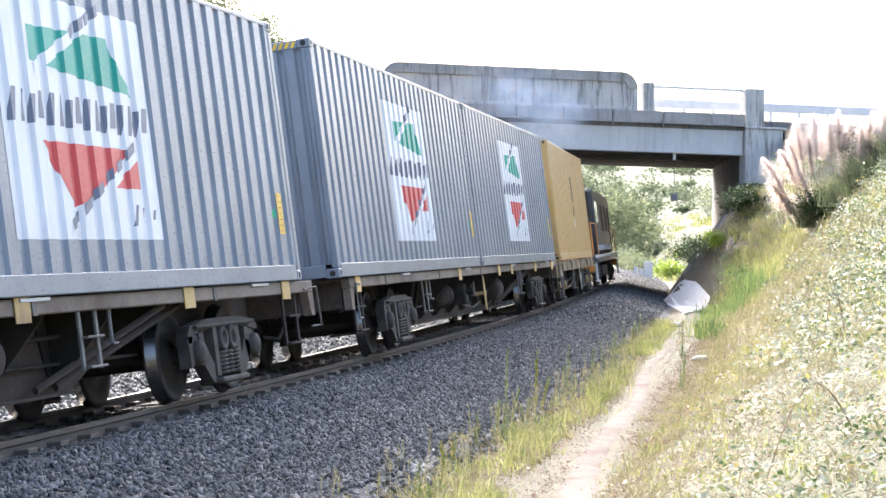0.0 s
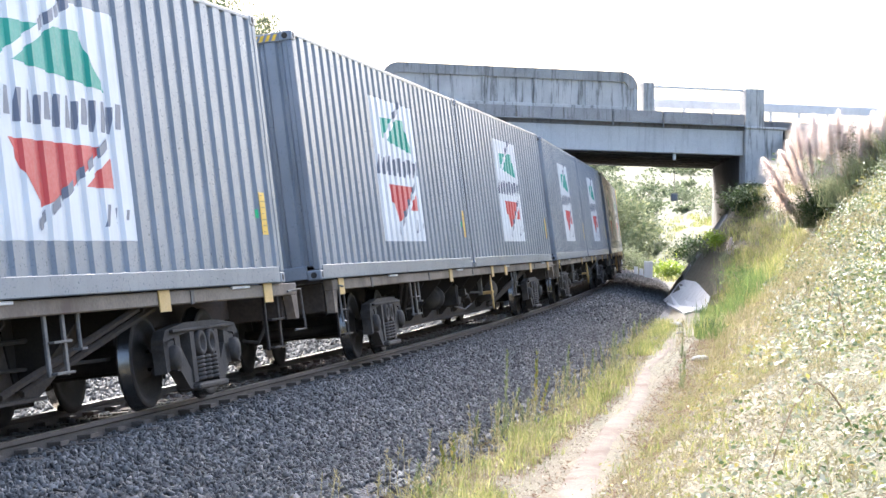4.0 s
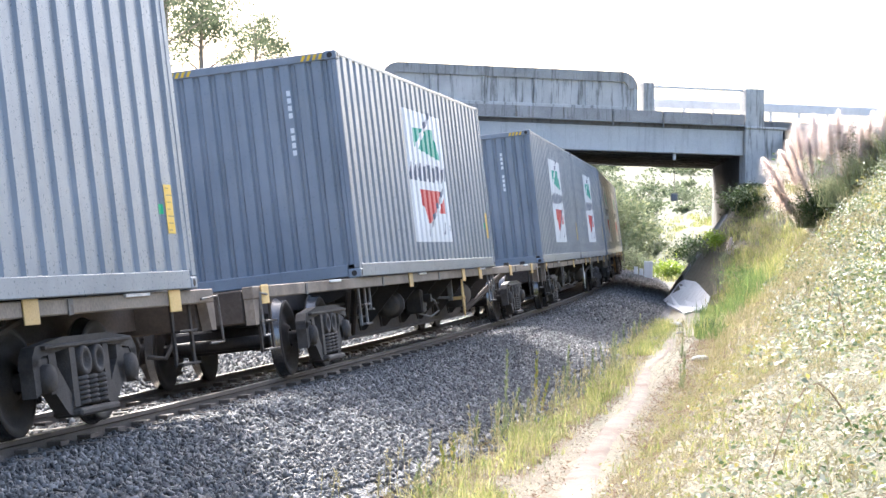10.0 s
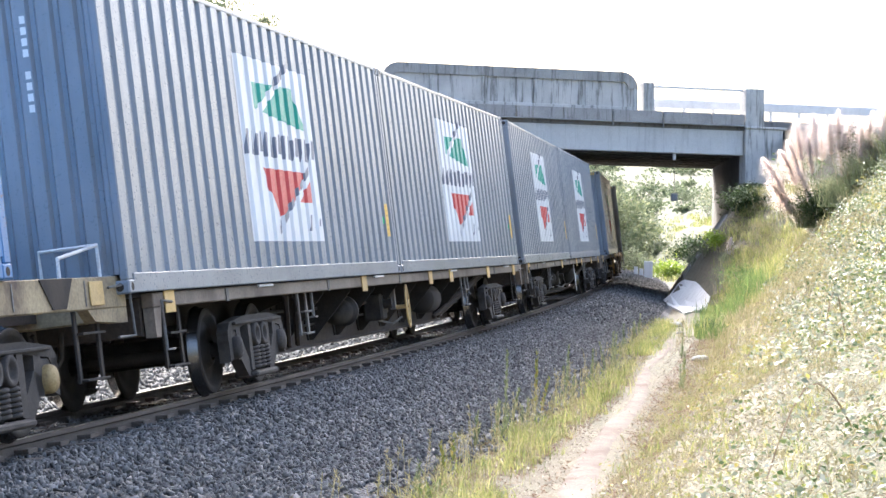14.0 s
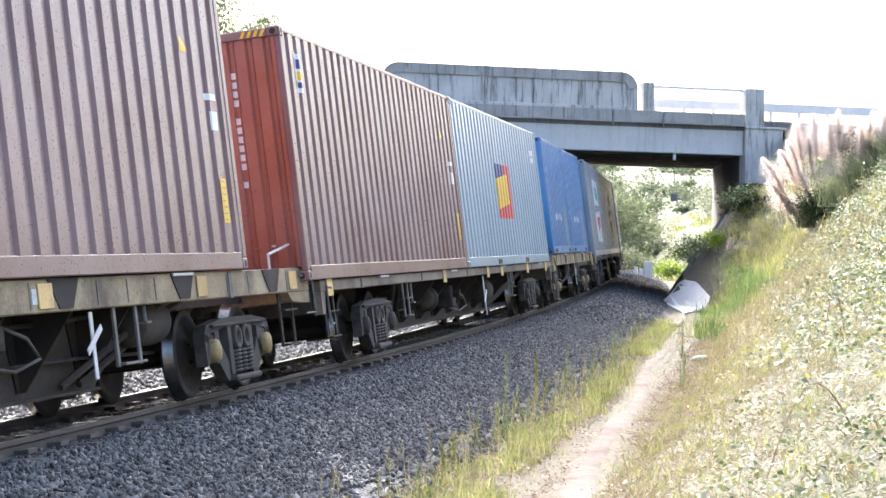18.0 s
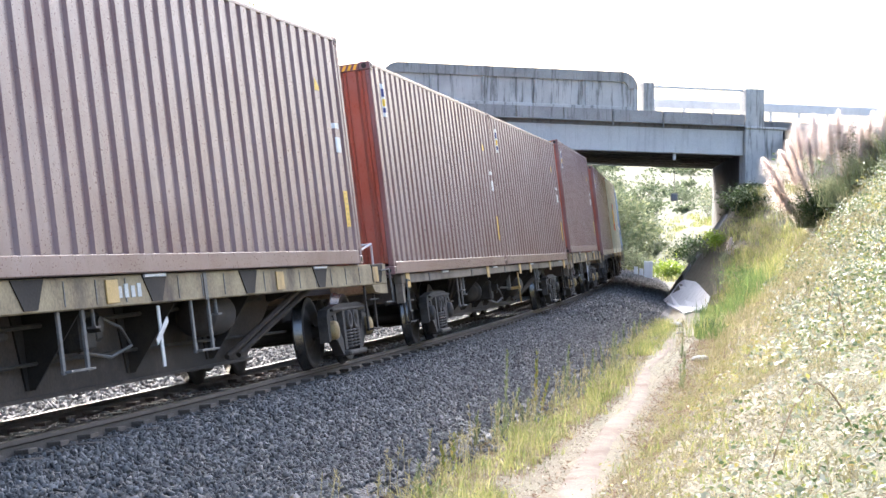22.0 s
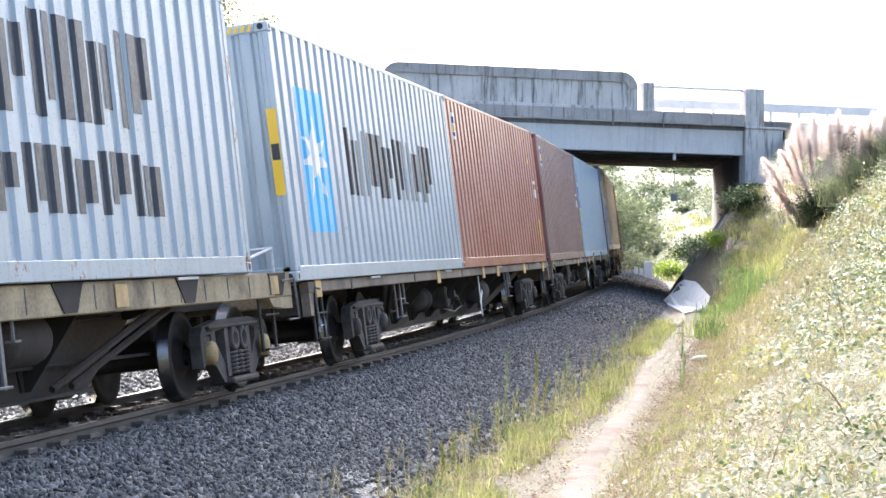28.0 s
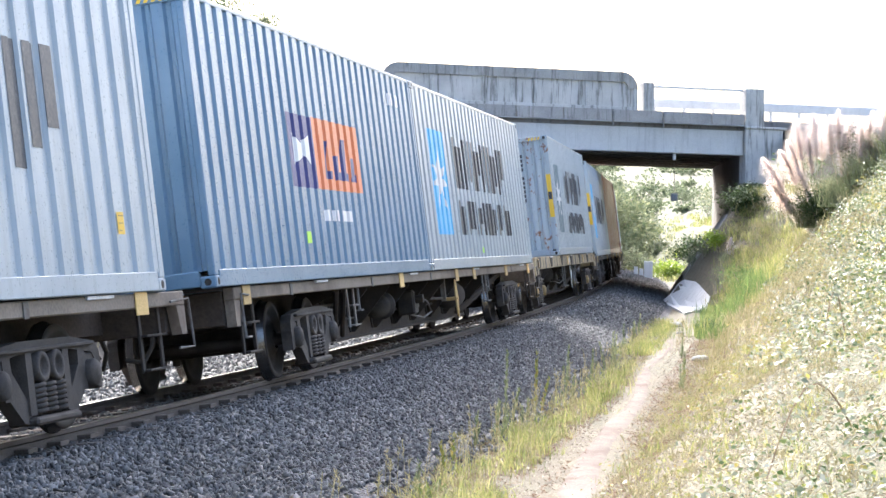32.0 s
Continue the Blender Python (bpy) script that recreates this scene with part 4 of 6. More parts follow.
        part("wheel_bracket", Shape().box(wheel_x * 2 - 0.04, wheel_x * 2 + 0.04, -0.98, -0.9, deck - 0.5, deck - 0.1, 0.01).path([(wheel_x * 2, -0.94, deck - 0.45), (wheel_x * 2 - 0.4, -0.6, deck - 0.4)], 0.022, 6), MAT["step_steel"], wg)
    else:
        lx = 1.6 if long_one else 0.4
        part("brake_lever", Shape().box(lx - 0.035, lx + 0.035, -1.175, -1.16, deck - 0.85, z0 - 0.02, 0.004).box(lx - 0.22, lx + 0.2, -1.19, -1.176, deck - 0.55, deck - 0.49, 0.004, t=Matrix.Translation((lx, 0, deck - 0.5)) @ Matrix.Rotation(-0.5, 4, "Y") @ Matrix.Translation((-lx, 0, 0.5 - deck))), MAT["grey_metal"], wg, "pale brake lever")
    if long_one:
        for yy in (-0.95, -0.6, -0.3, 0.5):
            part("container_stop", Shape().box(half - 0.3, half - 0.16, yy - 0.05, yy + 0.05, deck - 0.025, deck + 0.11 - 0.04 * abs(yy), 0.012), MAT["dark_steel"], wg)
    else:
        xr = half - 0.3
        part("end_hand_rail", Shape().path([(xr - 0.9, -1.14, deck - 0.02), (xr - 0.9, -1.14, deck + 0.16), (xr, -1.14, deck + 0.27), (xr, -1.14, deck - 0.04)], 0.016, 8).path([(xr, -1.14, deck + 0.27), (xr, -0.62, deck + 0.27), (xr, -0.62, deck - 0.04)], 0.016, 8), MAT["grey_metal"], wg, "white tubular hand rail")
    return wg


TRAIN = []        # (wagon, middle along the train, half distance of bogies, lean)
LOADS = []        # (container, wagon number, place on the wagon, height)
WHEELS = []       # (wheelset, x on its bogie, axle height)

# ---- the train, front to rear ----
MADE = {}


def put_wagon(rear_u, front_u, loads, kind="long", deck=1.06, label="", wheel=None, lean=0.128):
    """rear_u, front_u: where the loads begin and end along the train."""
    mid = (rear_u + front_u) / 2 * U
    half, shift, bogies = {"long": (12.15, 0.75, (-8.15, 9.15)), "short": (7.3, 1.4, (-5.6, 4.85)), "mid": (9.85, 0.9, (-8.0, 8.1))}[kind]
    mid += shift
    key = (kind, wheel, deck)
    if key not in MADE:
        tags = [-11.7, -3.1, 1.8, 3.7, 7.7, 11.0] if kind == "long" else [-half + 0.6, -half * 0.1, half * 0.45, half - 0.7]
        MADE[key] = wagon("x", half, deck, bogies, "sill" if kind == "long" else "sill_yellow", kind == "long", tags, wheel)
        wg = MADE[key]
    else:
        wg = copy_thing(MADE[key], Matrix.Identity(4))
    tagged(wg, label or ("dusty brown steel flat wagon carrying containers" if kind == "long" else "short flat wagon with worn yellowish side sills"))
    TRAIN.append((wg, mid, bogies[1] - 0.5, lean))
    for o in wg.children_recursive:
        if o.name.startswith("wheelset"):
            WHEELS.append((o, o.location.x, o.location.z))
    for b, u in loads:
        LOADS.append((b, len(TRAIN) - 1, u * U - mid, deck))


H20, HALF = 6.058 / 2, L40 / 2
GREY_LABEL = "grey corrugated container with a white port logo panel"
g0, g_sp = container(GREY_LABEL, "grey")
port_logo(g0, g_sp)
yellow_label(g0, g_sp, 2.80)
side_decal(g0, g_sp, "green_spot", [rect(2.66, 2.70, 0.62, 0.70)], "green_sticker", "", 0.006)
end_bars(g0, HALF, 0.55, 2.22, 9)
spare = [g0]


def grey():
    return spare.pop() if spare else copy_thing(g0, Matrix.Identity(4))


def maroon(label="maroon corrugated container with small yellow stickers", colour="maroon"):
    b, sp = container(label, colour, end="orange", frame_mat="orange" if colour == "orange" else colour)
    yellow_label(b, sp, 2.72, 0.42, 0.82, 0.15)
    side_decal(b, sp, "triangle_sticker", [[(2.30, 1.9), (2.46, 1.9), (2.32, 2.04)]], "sticker", "", 0.005)
    side_decal(b, sp, "paper_label", [rect(2.62, 2.80, 1.52, 1.58)], "letter", "", 0.005)
    side_decal(b, sp, "paper_label", [rect(2.7, 2.8, 1.25, 1.42)], "letter", "", 0.005)
    side_decal(b, sp, "owner_sticker", [rect(-2.73, -2.58, 1.95, 2.36)], "letter", "blue, white and yellow sticker", 0.005)
    side_decal(b, sp, "sticker_stripe", [rect(-2.72, -2.59, 2.2, 2.3)], "logo_navy", "", 0.007)
    side_decal(b, sp, "sticker_stripe", [rect(-2.72, -2.59, 2.0, 2.06)], "logo_navy", "", 0.007)
    side_decal(b, sp, "sticker_mark", [rect(-2.71, -2.60, 2.08, 2.17, 0.3)], "sticker", "", 0.007)
    end_bars(b, HALF, 0.62, 2.2, 13, 0.092)
    return b


m0 = maroon()
m_spare = [m0]


def maroon_copy():
    return m_spare.pop() if m_spare else copy_thing(m0, Matrix.Identity(4))


def pale_square():
    b, sp = container("pale blue corrugated container with a red and yellow square emblem", "paleblue", pockets=True)
    side_decal(b, sp, "blue_square", [rect(-0.69, 0.37, 1.2, 1.74)], "logo_navy", "navy blue painted square", 0.004)
    side_decal(b, sp, "red_square", [rect(-0.69, 0.37, 0.8, 1.2), rect(-0.1, 0.37, 1.2, 1.74)], "logo_red", "red painted square", 0.006)
    side_decal(b, sp, "yellow_shape", [[(-0.60, 0.95), (0.22, 1.08), (0.22, 1.60), (-0.60, 1.48)]], "sticker", "yellow painted shape", 0.008)
    for k in range(2):
        side_decal(b, sp, "code_bar", [rect(2.35 + 0.08 * k, 2.62 + 0.05 * k, 2.08 - 0.14 * k, 2.18 - 0.14 * k)], "letter", "", 0.005)
    return b


def pale_strips():
    b, sp = container("pale blue corrugated container with upright sticker strips", "paleblue", pockets=True)
    run = (("strip_blue", 0.24), ("faded_yellow", 0.12), ("logo_navy", 0.13), ("strip_blue", 0.30), ("logo_navy", 0.10), ("faded_yellow", 0.34), ("strip_blue", 0.22))
    for x, zt in ((-2.86, 2.14), (2.49, 2.08)):
        z1 = zt
        for k, (mat, h) in enumerate(run):
            p = side_decal(b, sp, "strip_piece", [rect(x - 0.065, x + 0.065, z1 - h + 0.004, z1)], mat, "", 0.005)
            for j in range(max(1, int(h / 0.09))):
                side_decal(p, sp, "strip_bar", [rect(x - 0.035, x + 0.03 + 0.01 * (j % 2), z1 - 0.07 - j * 0.085, z1 - 0.03 - j * 0.085)], "logo_navy" if mat == "faded_yellow" else "letter", "", 0.007)
            z1 -= h
    yellow_label(b, sp, 2.85, 0.45, 0.85, 0.14)
    side_decal(b, sp, "yellow_spot", [rect(-0.83, -0.74, 0.19, 0.26), rect(0.5, 0.58, 0.2, 0.26)], "sticker", "", 0.006)
    return b


def ten_foot(label, height, kind):
    b, sp = container(label, "blue", L20, height, frame_mat="blue_frame" if kind == "b" else None, pockets=True, stripes=False)
    if kind == "a":
        for k, (x, z) in enumerate(((-0.55, 0.72), (-0.40, 0.74), (-0.2, 0.72), (-0.02, 0.74), (0.15, 0.72))):
            side_decal(b, sp, "bar", [rect(x, x + 0.1, z, z + 0.13)], "letter", "", 0.004)
        for k in range(4):
            side_decal(b, sp, "code_bar", [rect(1.08 + 0.02 * (k % 2), 1.17, 2.1 - 0.15 * k, 2.18 - 0.15 * k)], "letter", "", 0.004)
        side_decal(b, sp, "patch", [rect(0.66, 1.22, 0.15, 1.05)], "midblue", "greyed repainted patch", 0.004)
        for k in range(7):
            side_decal(b, sp, "upright_bar", [rect(-1.2, -1.12, 0.5 + k * 0.2, 0.62 + k * 0.2)], "letter", "", 0.004)
    else:
        side_decal(b, sp, "yellow_mark", [rect(-1.10, -0.78, 2.02, 2.14), rect(-0.92, -0.80, 1.78, 2.02), rect(-0.72, -0.62, 1.66, 2.0), rect(-0.58, -0.36, 1.5, 1.62)], "faded_yellow", "faded yellow painted mark", 0.004)
        side_decal(b, sp, "patch", [rect(-0.55, -0.38, 0.5, 1.15)], "underframe", "bare rusty patch", 0.004)
        side_decal(b, sp, "white_label", [rect(1.15, 1.3, 0.25, 0.36)], "letter", "", 0.004)
        for k in range(5):
            side_decal(b, sp, "bar", [rect(0.15 + k * 0.1, 0.22 + k * 0.1, 1.32, 1.42)], "logo_navy", "", 0.004)
    return b


def pale_lettered(label, rows, panel, star, posts="white", x0=-1.38, x1=1.75):
    b, sp = container(label, "white", end=posts, frame_mat=posts)
    if panel:
        star_panel(b, sp, -2.55, -1.8, 0.5, 2.0, panel, star)
    for n, z0, z1, xa, xb in rows:
        block_bars(b, sp, xa, xb, z0, z1, n)
    return b, sp


yb, y_sp = container("ochre yellow container with dark upright marks", "yellowbox")
side_decal(yb, y_sp, "bar", [rect(0.15, 0.3, 1.35, 1.95)], "logo_black", "", 0.004)
side_decal(yb, y_sp, "bar", [rect(0.15, 0.28, 1.0, 1.25)], "logo_black", "", 0.004)
side_decal(yb, y_sp, "bar", [rect(0.15, 0.27, 0.75, 0.95)], "letter", "", 0.004)
put_wagon(103.3, 109.36, [(yb, 106.33)], "short")
for k, r in enumerate((90.35, 77.3, 64.5, 51.55, 38.65)):
    put_wagon(r, r + 12.2, [(grey(), r + H20), (grey(), r + 12.2 - H20)], wheel=(0.1, 0.1, 1.05, 0.1, None)[k], lean=(0.136, 0.138, 0.13, 0.128, 0.113)[k])
put_wagon(25.9, 38.0, [(grey(), 31.93)], label="dusty brown flat wagon with one grey container amidships", wheel=1.05, lean=0.121)
put_wagon(13.1, 25.3, [(grey(), 13.1 + H20), (grey(), 25.3 - H20)])
put_wagon(0.5, 12.65, [(grey(), 0.5 + H20), (grey(), 12.65 - H20)], wheel=0.1)
put_wagon(-6.8, -0.6, [(ten_foot("worn bright blue ten-foot container with white marks", 2.726, "a"), -5.15), (ten_foot("worn bright blue ten-foot container with white marks", 2.726, "a"), -2.12)], "short", 1.219)
put_wagon(-19.6, -7.45, [(maroon_copy(), -19.6 + H20), (pale_square(), -7.45 - H20)])
put_wagon(-26.75, -20.7, [(maroon_copy(), -23.7)], "short", 1.219)
put_wagon(-39.7, -27.55, [(maroon_copy(), -39.7 + H20), (maroon_copy(), -27.55 - H20)], wheel=1.05)
put_wagon(-49.65, -40.5, [(ten_foot("battered rusty blue ten-foot container with yellow marks", 2.896, "b"), -48.15), (maroon_copy(), -40.5 - H20)], "mid", 1.219)
put_wagon(-62.5, -50.25, [(maroon("brick red corrugated container with rusty patches", "maroon"), -62.5 + H20), (pale_strips(), -50.25 - H20)])
e_box, e_sp = pale_lettered("pale grey container with a blue star panel and dark bars", [(6, 0.93, 1.70, -1.3, 2.0)], "logo_sky", "letter")
end_label(e_box, HALF, 1.15, 0.86, 1.72)
o_box = maroon("orange-red corrugated container with a dull red patch", "orange")
put_wagon(-75.0, -62.9, [(e_box, -75.0 + H20), (o_box, -62.9 - H20)])
g_box, g2_sp = pale_lettered("rust-spotted pale grey container with a dark star panel", [(6, 1.18, 1.95, -1.15, 1.8), (7, 0.49, 0.98, -1.1, 1.8)], "logo_slate", "letter", "rusty_white")
end_label(g_box, HALF, 1.15, 0.83, 1.75)
end_label(g_box, HALF, -1.15, 0.83, 1.75)
end_bars(g_box, HALF, 0.55, 2.25, 12, 0.095, "logo_black")
put_wagon(-84.85, -75.75, [(g_box, -78.8)], "mid", 1.19, lean=0.118)
w_box, w_sp = pale_lettered("pale grey container with a sky blue star panel", [(6, 1.2, 1.97, -1.4, 1.65), (7, 0.5, 1.02, -1.4, 1.75)], "logo_sky", "letter")
side_decal(w_box, w_sp, "lime_spot", [rect(-0.35, -0.22, 0.22, 0.31)], "lime", "lime green sticker", 0.005)
p_box, p_sp = container("mid blue container with a navy and orange panel", "midblue")
side_decal(p_box, p_sp, "navy_panel", [rect(-1.17, -0.53, 0.96, 1.72)], "logo_navy", "navy painted panel", 0.004)
side_decal(p_box, p_sp, "white_flag", [[(-1.08, 1.18), (-0.80, 1.30), (-0.62, 1.18), (-0.66, 1.52), (-0.88, 1.42), (-1.08, 1.52)]], "letter", "", 0.006)
side_decal(p_box, p_sp, "orange_panel", [rect(-0.53, 0.83, 0.96, 1.73)], "logo_orange", "orange painted panel", 0.004)
for k, (a, zt) in enumerate(((-0.3, 1.5), (-0.02, 1.35), (0.2, 1.55), (0.45, 1.35))):
    side_decal(p_box, p_sp, "bar", [rect(a, a + 0.1, 1.08, zt, 0.1), rect(a + 0.1, a + 0.2, 1.08, 1.17)], "logo_navy", "", 0.006)
for k in range(5):
    side_decal(p_box, p_sp, "small_bar", [rect(-0.42 + k * 0.16, -0.31 + k * 0.16, 0.62, 0.74)], "letter", "", 0.005)
for k in range(3):
    side_decal(p_box, p_sp, "code_bar", [rect(2.0 + k * 0.16, 2.1 + k * 0.16, 2.15, 2.3)], "letter", "", 0.005)
side_decal(p_box, p_sp, "lime_spot", [rect(-0.98, -0.88, 0.38, 0.5)], "lime", "lime green sticker", 0.005)
put_wagon(-97.5, -85.35, [(p_box, -97.5 + H20), (w_box, -85.35 - H20)], wheel=1.05)
l_box, l_sp = pale_lettered("pale grey container with tall dark bars", [(6, 0.9, 1.8, -1.5, 2.1)], "logo_sky", "letter")
yellow_label(l_box, l_sp, 2.6, 0.45, 0.62, 0.08)
put_wagon(-110.4, -98.2, [(copy_thing(l_box, Matrix.Identity(4)), -110.4 + H20), (l_box, -98.2 - H20)])


# ---- bridge ----
bridge = tagged(new("road_bridge"), "weathered concrete road bridge over the railway", "bridge", kind="structure")
bridge.matrix_world = Matrix.Translation((B0.x, B0.y, 0)) @ Matrix.Rotation(BYAW, 4, "Z")
SKEW = 0.696


def graded(sh):
    """Lean a bridge part along the road's gradient, shear it to the skew of the track and stretch it to fit the
    camera's view.
    """
    sh.v = [(1.144 * x + SKEW * max(y - 0.5, 0), M * min(y, 0.5) + 2.02 * max(y - 0.5, 0), M * z + BGRADE * 1.144 * x) for x, y, z in sh.v]
    return sh


def weathered(name, light, dark, stain):
    """Old concrete: blotches, upright rain streaks and fine grain."""
    m, nt, b = node_mat(name)
    co = coords(nt)
    n1 = noise_fac(nt, co, 0.8, 6.0, 0.65)
    n2 = noise_fac(nt, coords(nt, (6.0, 6.0, 0.5)), 1.0, 6.0, 0.7)
    n3 = noise_fac(nt, co, 30.0, 4.0)
    col = ramp(nt, n1, [(0.32, dark), (0.62, light)])
    col = mix(nt, ramp(nt, n2, [(0.52, (0, 0, 0)), (0.64, (0.85, 0.85, 0.85))]), col, stain)
    col = mix(nt, 0.25, col, ramp(nt, n3, [(0.3, tuple(v * 0.5 for v in dark)), (0.7, light)]))
    nt.links.new(col, b.inputs["Base Color"])
    b.inputs["Roughness"].default_value = 0.92
    bump(nt, b, n3, 0.35, 0.02)
    return m


C_WALL = weathered("parapet_concrete", (0.62, 0.60, 0.57), (0.42, 0.41, 0.39), (0.06, 0.055, 0.045))
C_COPE = weathered("coping_concrete", (0.44, 0.425, 0.40), (0.27, 0.26, 0.245), (0.09, 0.085, 0.075))
C_FASC = weathered("fascia_concrete", (0.42, 0.40, 0.38), (0.28, 0.265, 0.255), (0.12, 0.11, 0.10))
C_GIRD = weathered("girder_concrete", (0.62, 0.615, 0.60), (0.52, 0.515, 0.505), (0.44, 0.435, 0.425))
# darker concrete: the shade below the deck is put into its colour
C_SHADE = weathered("shade_toned_concrete", (0.20, 0.195, 0.19), (0.13, 0.125, 0.12), (0.06, 0.055, 0.05))

# edge girder in one span with a lower flange
part("edge_girder", graded(Shape().box(-15.5, 2.08, 0.02, 0.42, 3.96, 4.86, 0.02)), C_GIRD, bridge, "smooth grey concrete edge girder")
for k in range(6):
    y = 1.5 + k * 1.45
    part("soffit_beam", graded(Shape().box(-15.5, 2.08, y, y + 0.45, 3.98, 4.7, 0.03)), C_SHADE, bridge, "concrete soffit beam darkened for shade")
part("deck_slab", graded(Shape().box(-24, 16, 0.0, 9.9, 4.72, 5.02, 0.01)), C_SHADE, bridge)
# fascia in lengths with open joints
xs = [-24, -17.2, -12.0, -9.2, -7.55, -5.1, -3.65, -2.12, -0.55, 1.0, 2.06]
for a, b in zip(xs[:-1], xs[1:]):
    part("fascia_panel", graded(Shape().box(a + 0.012, b - 0.012, -0.16, 0.0, 4.88, 5.22, 0.012)), C_FASC, bridge)
part("drip_ledge", graded(Shape().box(-24, 2.06, -0.2, 0.02, 4.845, 4.88, 0.008)), MAT["concrete"], bridge)


def parapet(x0, x1, z0, z1, r):
    """A solid parapet with rounded upper corners, a coping band and recessed panels."""
    out = [(x0, z0), (x1, z0)]
    out += [(x1 - r + r * math.cos(a), z1 - r + r * math.sin(a)) for a in [k * math.pi / 16 for k in range(9)]]
    out += [(x0 + r - r * math.sin(a), z1 - r + r * math.cos(a)) for a in [k * math.pi / 16 for k in range(9)]]
    body = part("parapet", graded(Shape().slab(out, -0.03, 0.16)), C_WALL, bridge, "streaked concrete parapet with rounded ends")
    band = Shape()
    arc = lambda cx_, k, rr: (cx_ + rr * math.cos(k), z1 - r + rr * math.sin(k))
    ks = [k * math.pi / 16 for k in range(9)]
    outer = [arc(x1 - r, k, r) for k in ks] + [arc(x0 + r, math.pi / 2 + k, r) for k in ks]
    inner = [arc(x1 - r, k, r - 0.30) for k in ks] + [arc(x0 + r, math.pi / 2 + k, r - 0.30) for k in ks]
    for p, q, pi, qi in zip(outer[:-1], outer[1:], inner[:-1], inner[1:]):
        band.slab([p, q, qi, pi], -0.10, -0.03)
    part("coping", graded(band), C_COPE, body, "stained grey coping band")
    part("foot_rail", graded(Shape().box(x0, x1, -0.10, -0.03, z0, z0 + 0.09, 0.01)), C_WALL, body)
    n = int((x1 - x0) / 1.58)
    for k in range(1, n + 1):
        x = x1 - k * 1.58
        if x > x0 + 0.2:
            part("rib", graded(Shape().box(x - 0.05, x + 0.05, -0.085, -0.03, z0 + 0.09, z1 - 0.30, 0.01)), C_WALL, body)
    for x in (x0 + 0.07, x1 - 0.07):
        part("rib", graded(Shape().box(x - 0.07, x + 0.07, -0.085, -0.03, z0 + 0.09, z1 - 0.5, 0.01)), C_WALL, body)


parapet(-9.1, -1.32, 5.22, 6.36, 0.5)


def post(x, w, z1, z0=5.2, far=0.3):
    part("post", graded(Shape().box(x, x + w, -0.18, far, z0, z1, 0.02)), weathered_post, bridge, "weathered concrete post")


weathered_post = weathered("post_concrete", (0.62, 0.61, 0.59), (0.30, 0.295, 0.285), (0.10, 0.095, 0.085))
post(-1.16, 0.33, 6.07)
post(2.08, 0.60, 6.02, 4.78)
post(-9.62, 0.33, 6.05)
post(-13.2, 0.33, 6.05)
for x0, x1 in ((-0.83, 2.08), (-12.87, -9.62)):
    part("top_rail", graded(Shape().box(x0, x1, 0.03, 0.10, 5.93, 6.0, 0.01)), MAT["grey_metal"], bridge, "white painted fence rail")
    part("lower_rail", graded(Shape().tube((x0, 0.06, 5.66), (x1, 0.06, 5.66), 0.012, 8)), MAT["grey_metal"], bridge)
part("wing_wall", graded(Shape().box(2.085, 3.3, -0.16, 0.35, 3.1, 4.78, 0.02)), C_WALL, bridge, "pale concrete wing wall")
part("wing_cap", graded(Shape().box(2.085, 3.4, -0.2, 0.4, 4.785, 4.86, 0.015)), C_WALL, bridge)
part("abutment", graded(Shape().box(2.09, 3.0, 0.36, 9.6, -0.5, 4.70, 0.02)), C_SHADE, bridge, "concrete abutment wall darkened for shade")
part("abutment", graded(Shape().box(-9.9, -8.9, 0.36, 9.6, -0.5, 4.70, 0.02)), C_SHADE, bridge, "concrete abutment wall darkened for shade")
part("road_surface", graded(Shape().box(-60, 60, 0.55, 9.4, 5.025, 5.09, 0.01)), MAT["dark_concrete"], bridge)
part("far_parapet", graded(Shape().box(-9.0, -1.3, 9.7, 9.9, 5.02, 6.2, 0.02)), C_WALL, bridge)
# guard rail along the road
gr = Shape().box(-0.8, 9.5, 1.05, 1.09, 5.42, 5.70, 0.012)
part("guard_rail", graded(gr), MAT["grey_metal"], bridge, "galvanised guard rail")
for k in range(11):
    x = -0.6 + k * 0.95
    part("guard_post", graded(Shape().box(x, x + 0.1, 1.1, 1.2, 5.05, 5.72, 0.008)), MAT["grey_metal"], bridge)
for x in (-7.2, -2.12, -0.55):
    part("drain_pipe", graded(Shape().tube((x, -0.2, 5.15), (x, -0.2, 4.7), 0.03, 8)), MAT["dark_concrete"], bridge)
# road banks that carry the road on either side
for x0, x1 in ((3.4, 60), (-60, -9.9)):
    sh = Shape()
    for x in np.linspace(x0, x1, 24):
        z = 4.85 + BGRADE * x
        sh.v += [(1.144 * x + 0.34 * y, y, M * h) for y, h in ((-3.2, z - 1.9), (0.0, z - 0.05), (0.6, z + 0.1), (19.8, z + 0.1), (28.0, z - 3.4))]
    for k in range(23):
        for j in range(4):
            sh.f.append((k * 5 + j, k * 5 + j + 1, k * 5 + j + 6, k * 5 + j + 5))
            sh.m.append(0)
    part("approach_bank", sh, gm.materials[0], bridge, "grassy approach bank")

hang = thing("hanging_counterweight", "thin cable with a small grey box under the bridge", "cable")
hm = bridge.matrix_world @ Vector((-0.07, 0.22, 0))
part("cable", Shape().tube((hm.x, hm.y, 4.5), (hm.x, hm.y, 3.04), 0.012, 6), MAT["dark_steel"], hang)
part("clamp", Shape().box(hm.x - 0.05, hm.x + 0.05, hm.y - 0.08, hm.y + 0.08, 4.2, 4.5, 0.01), MAT["grey_metal"], hang)
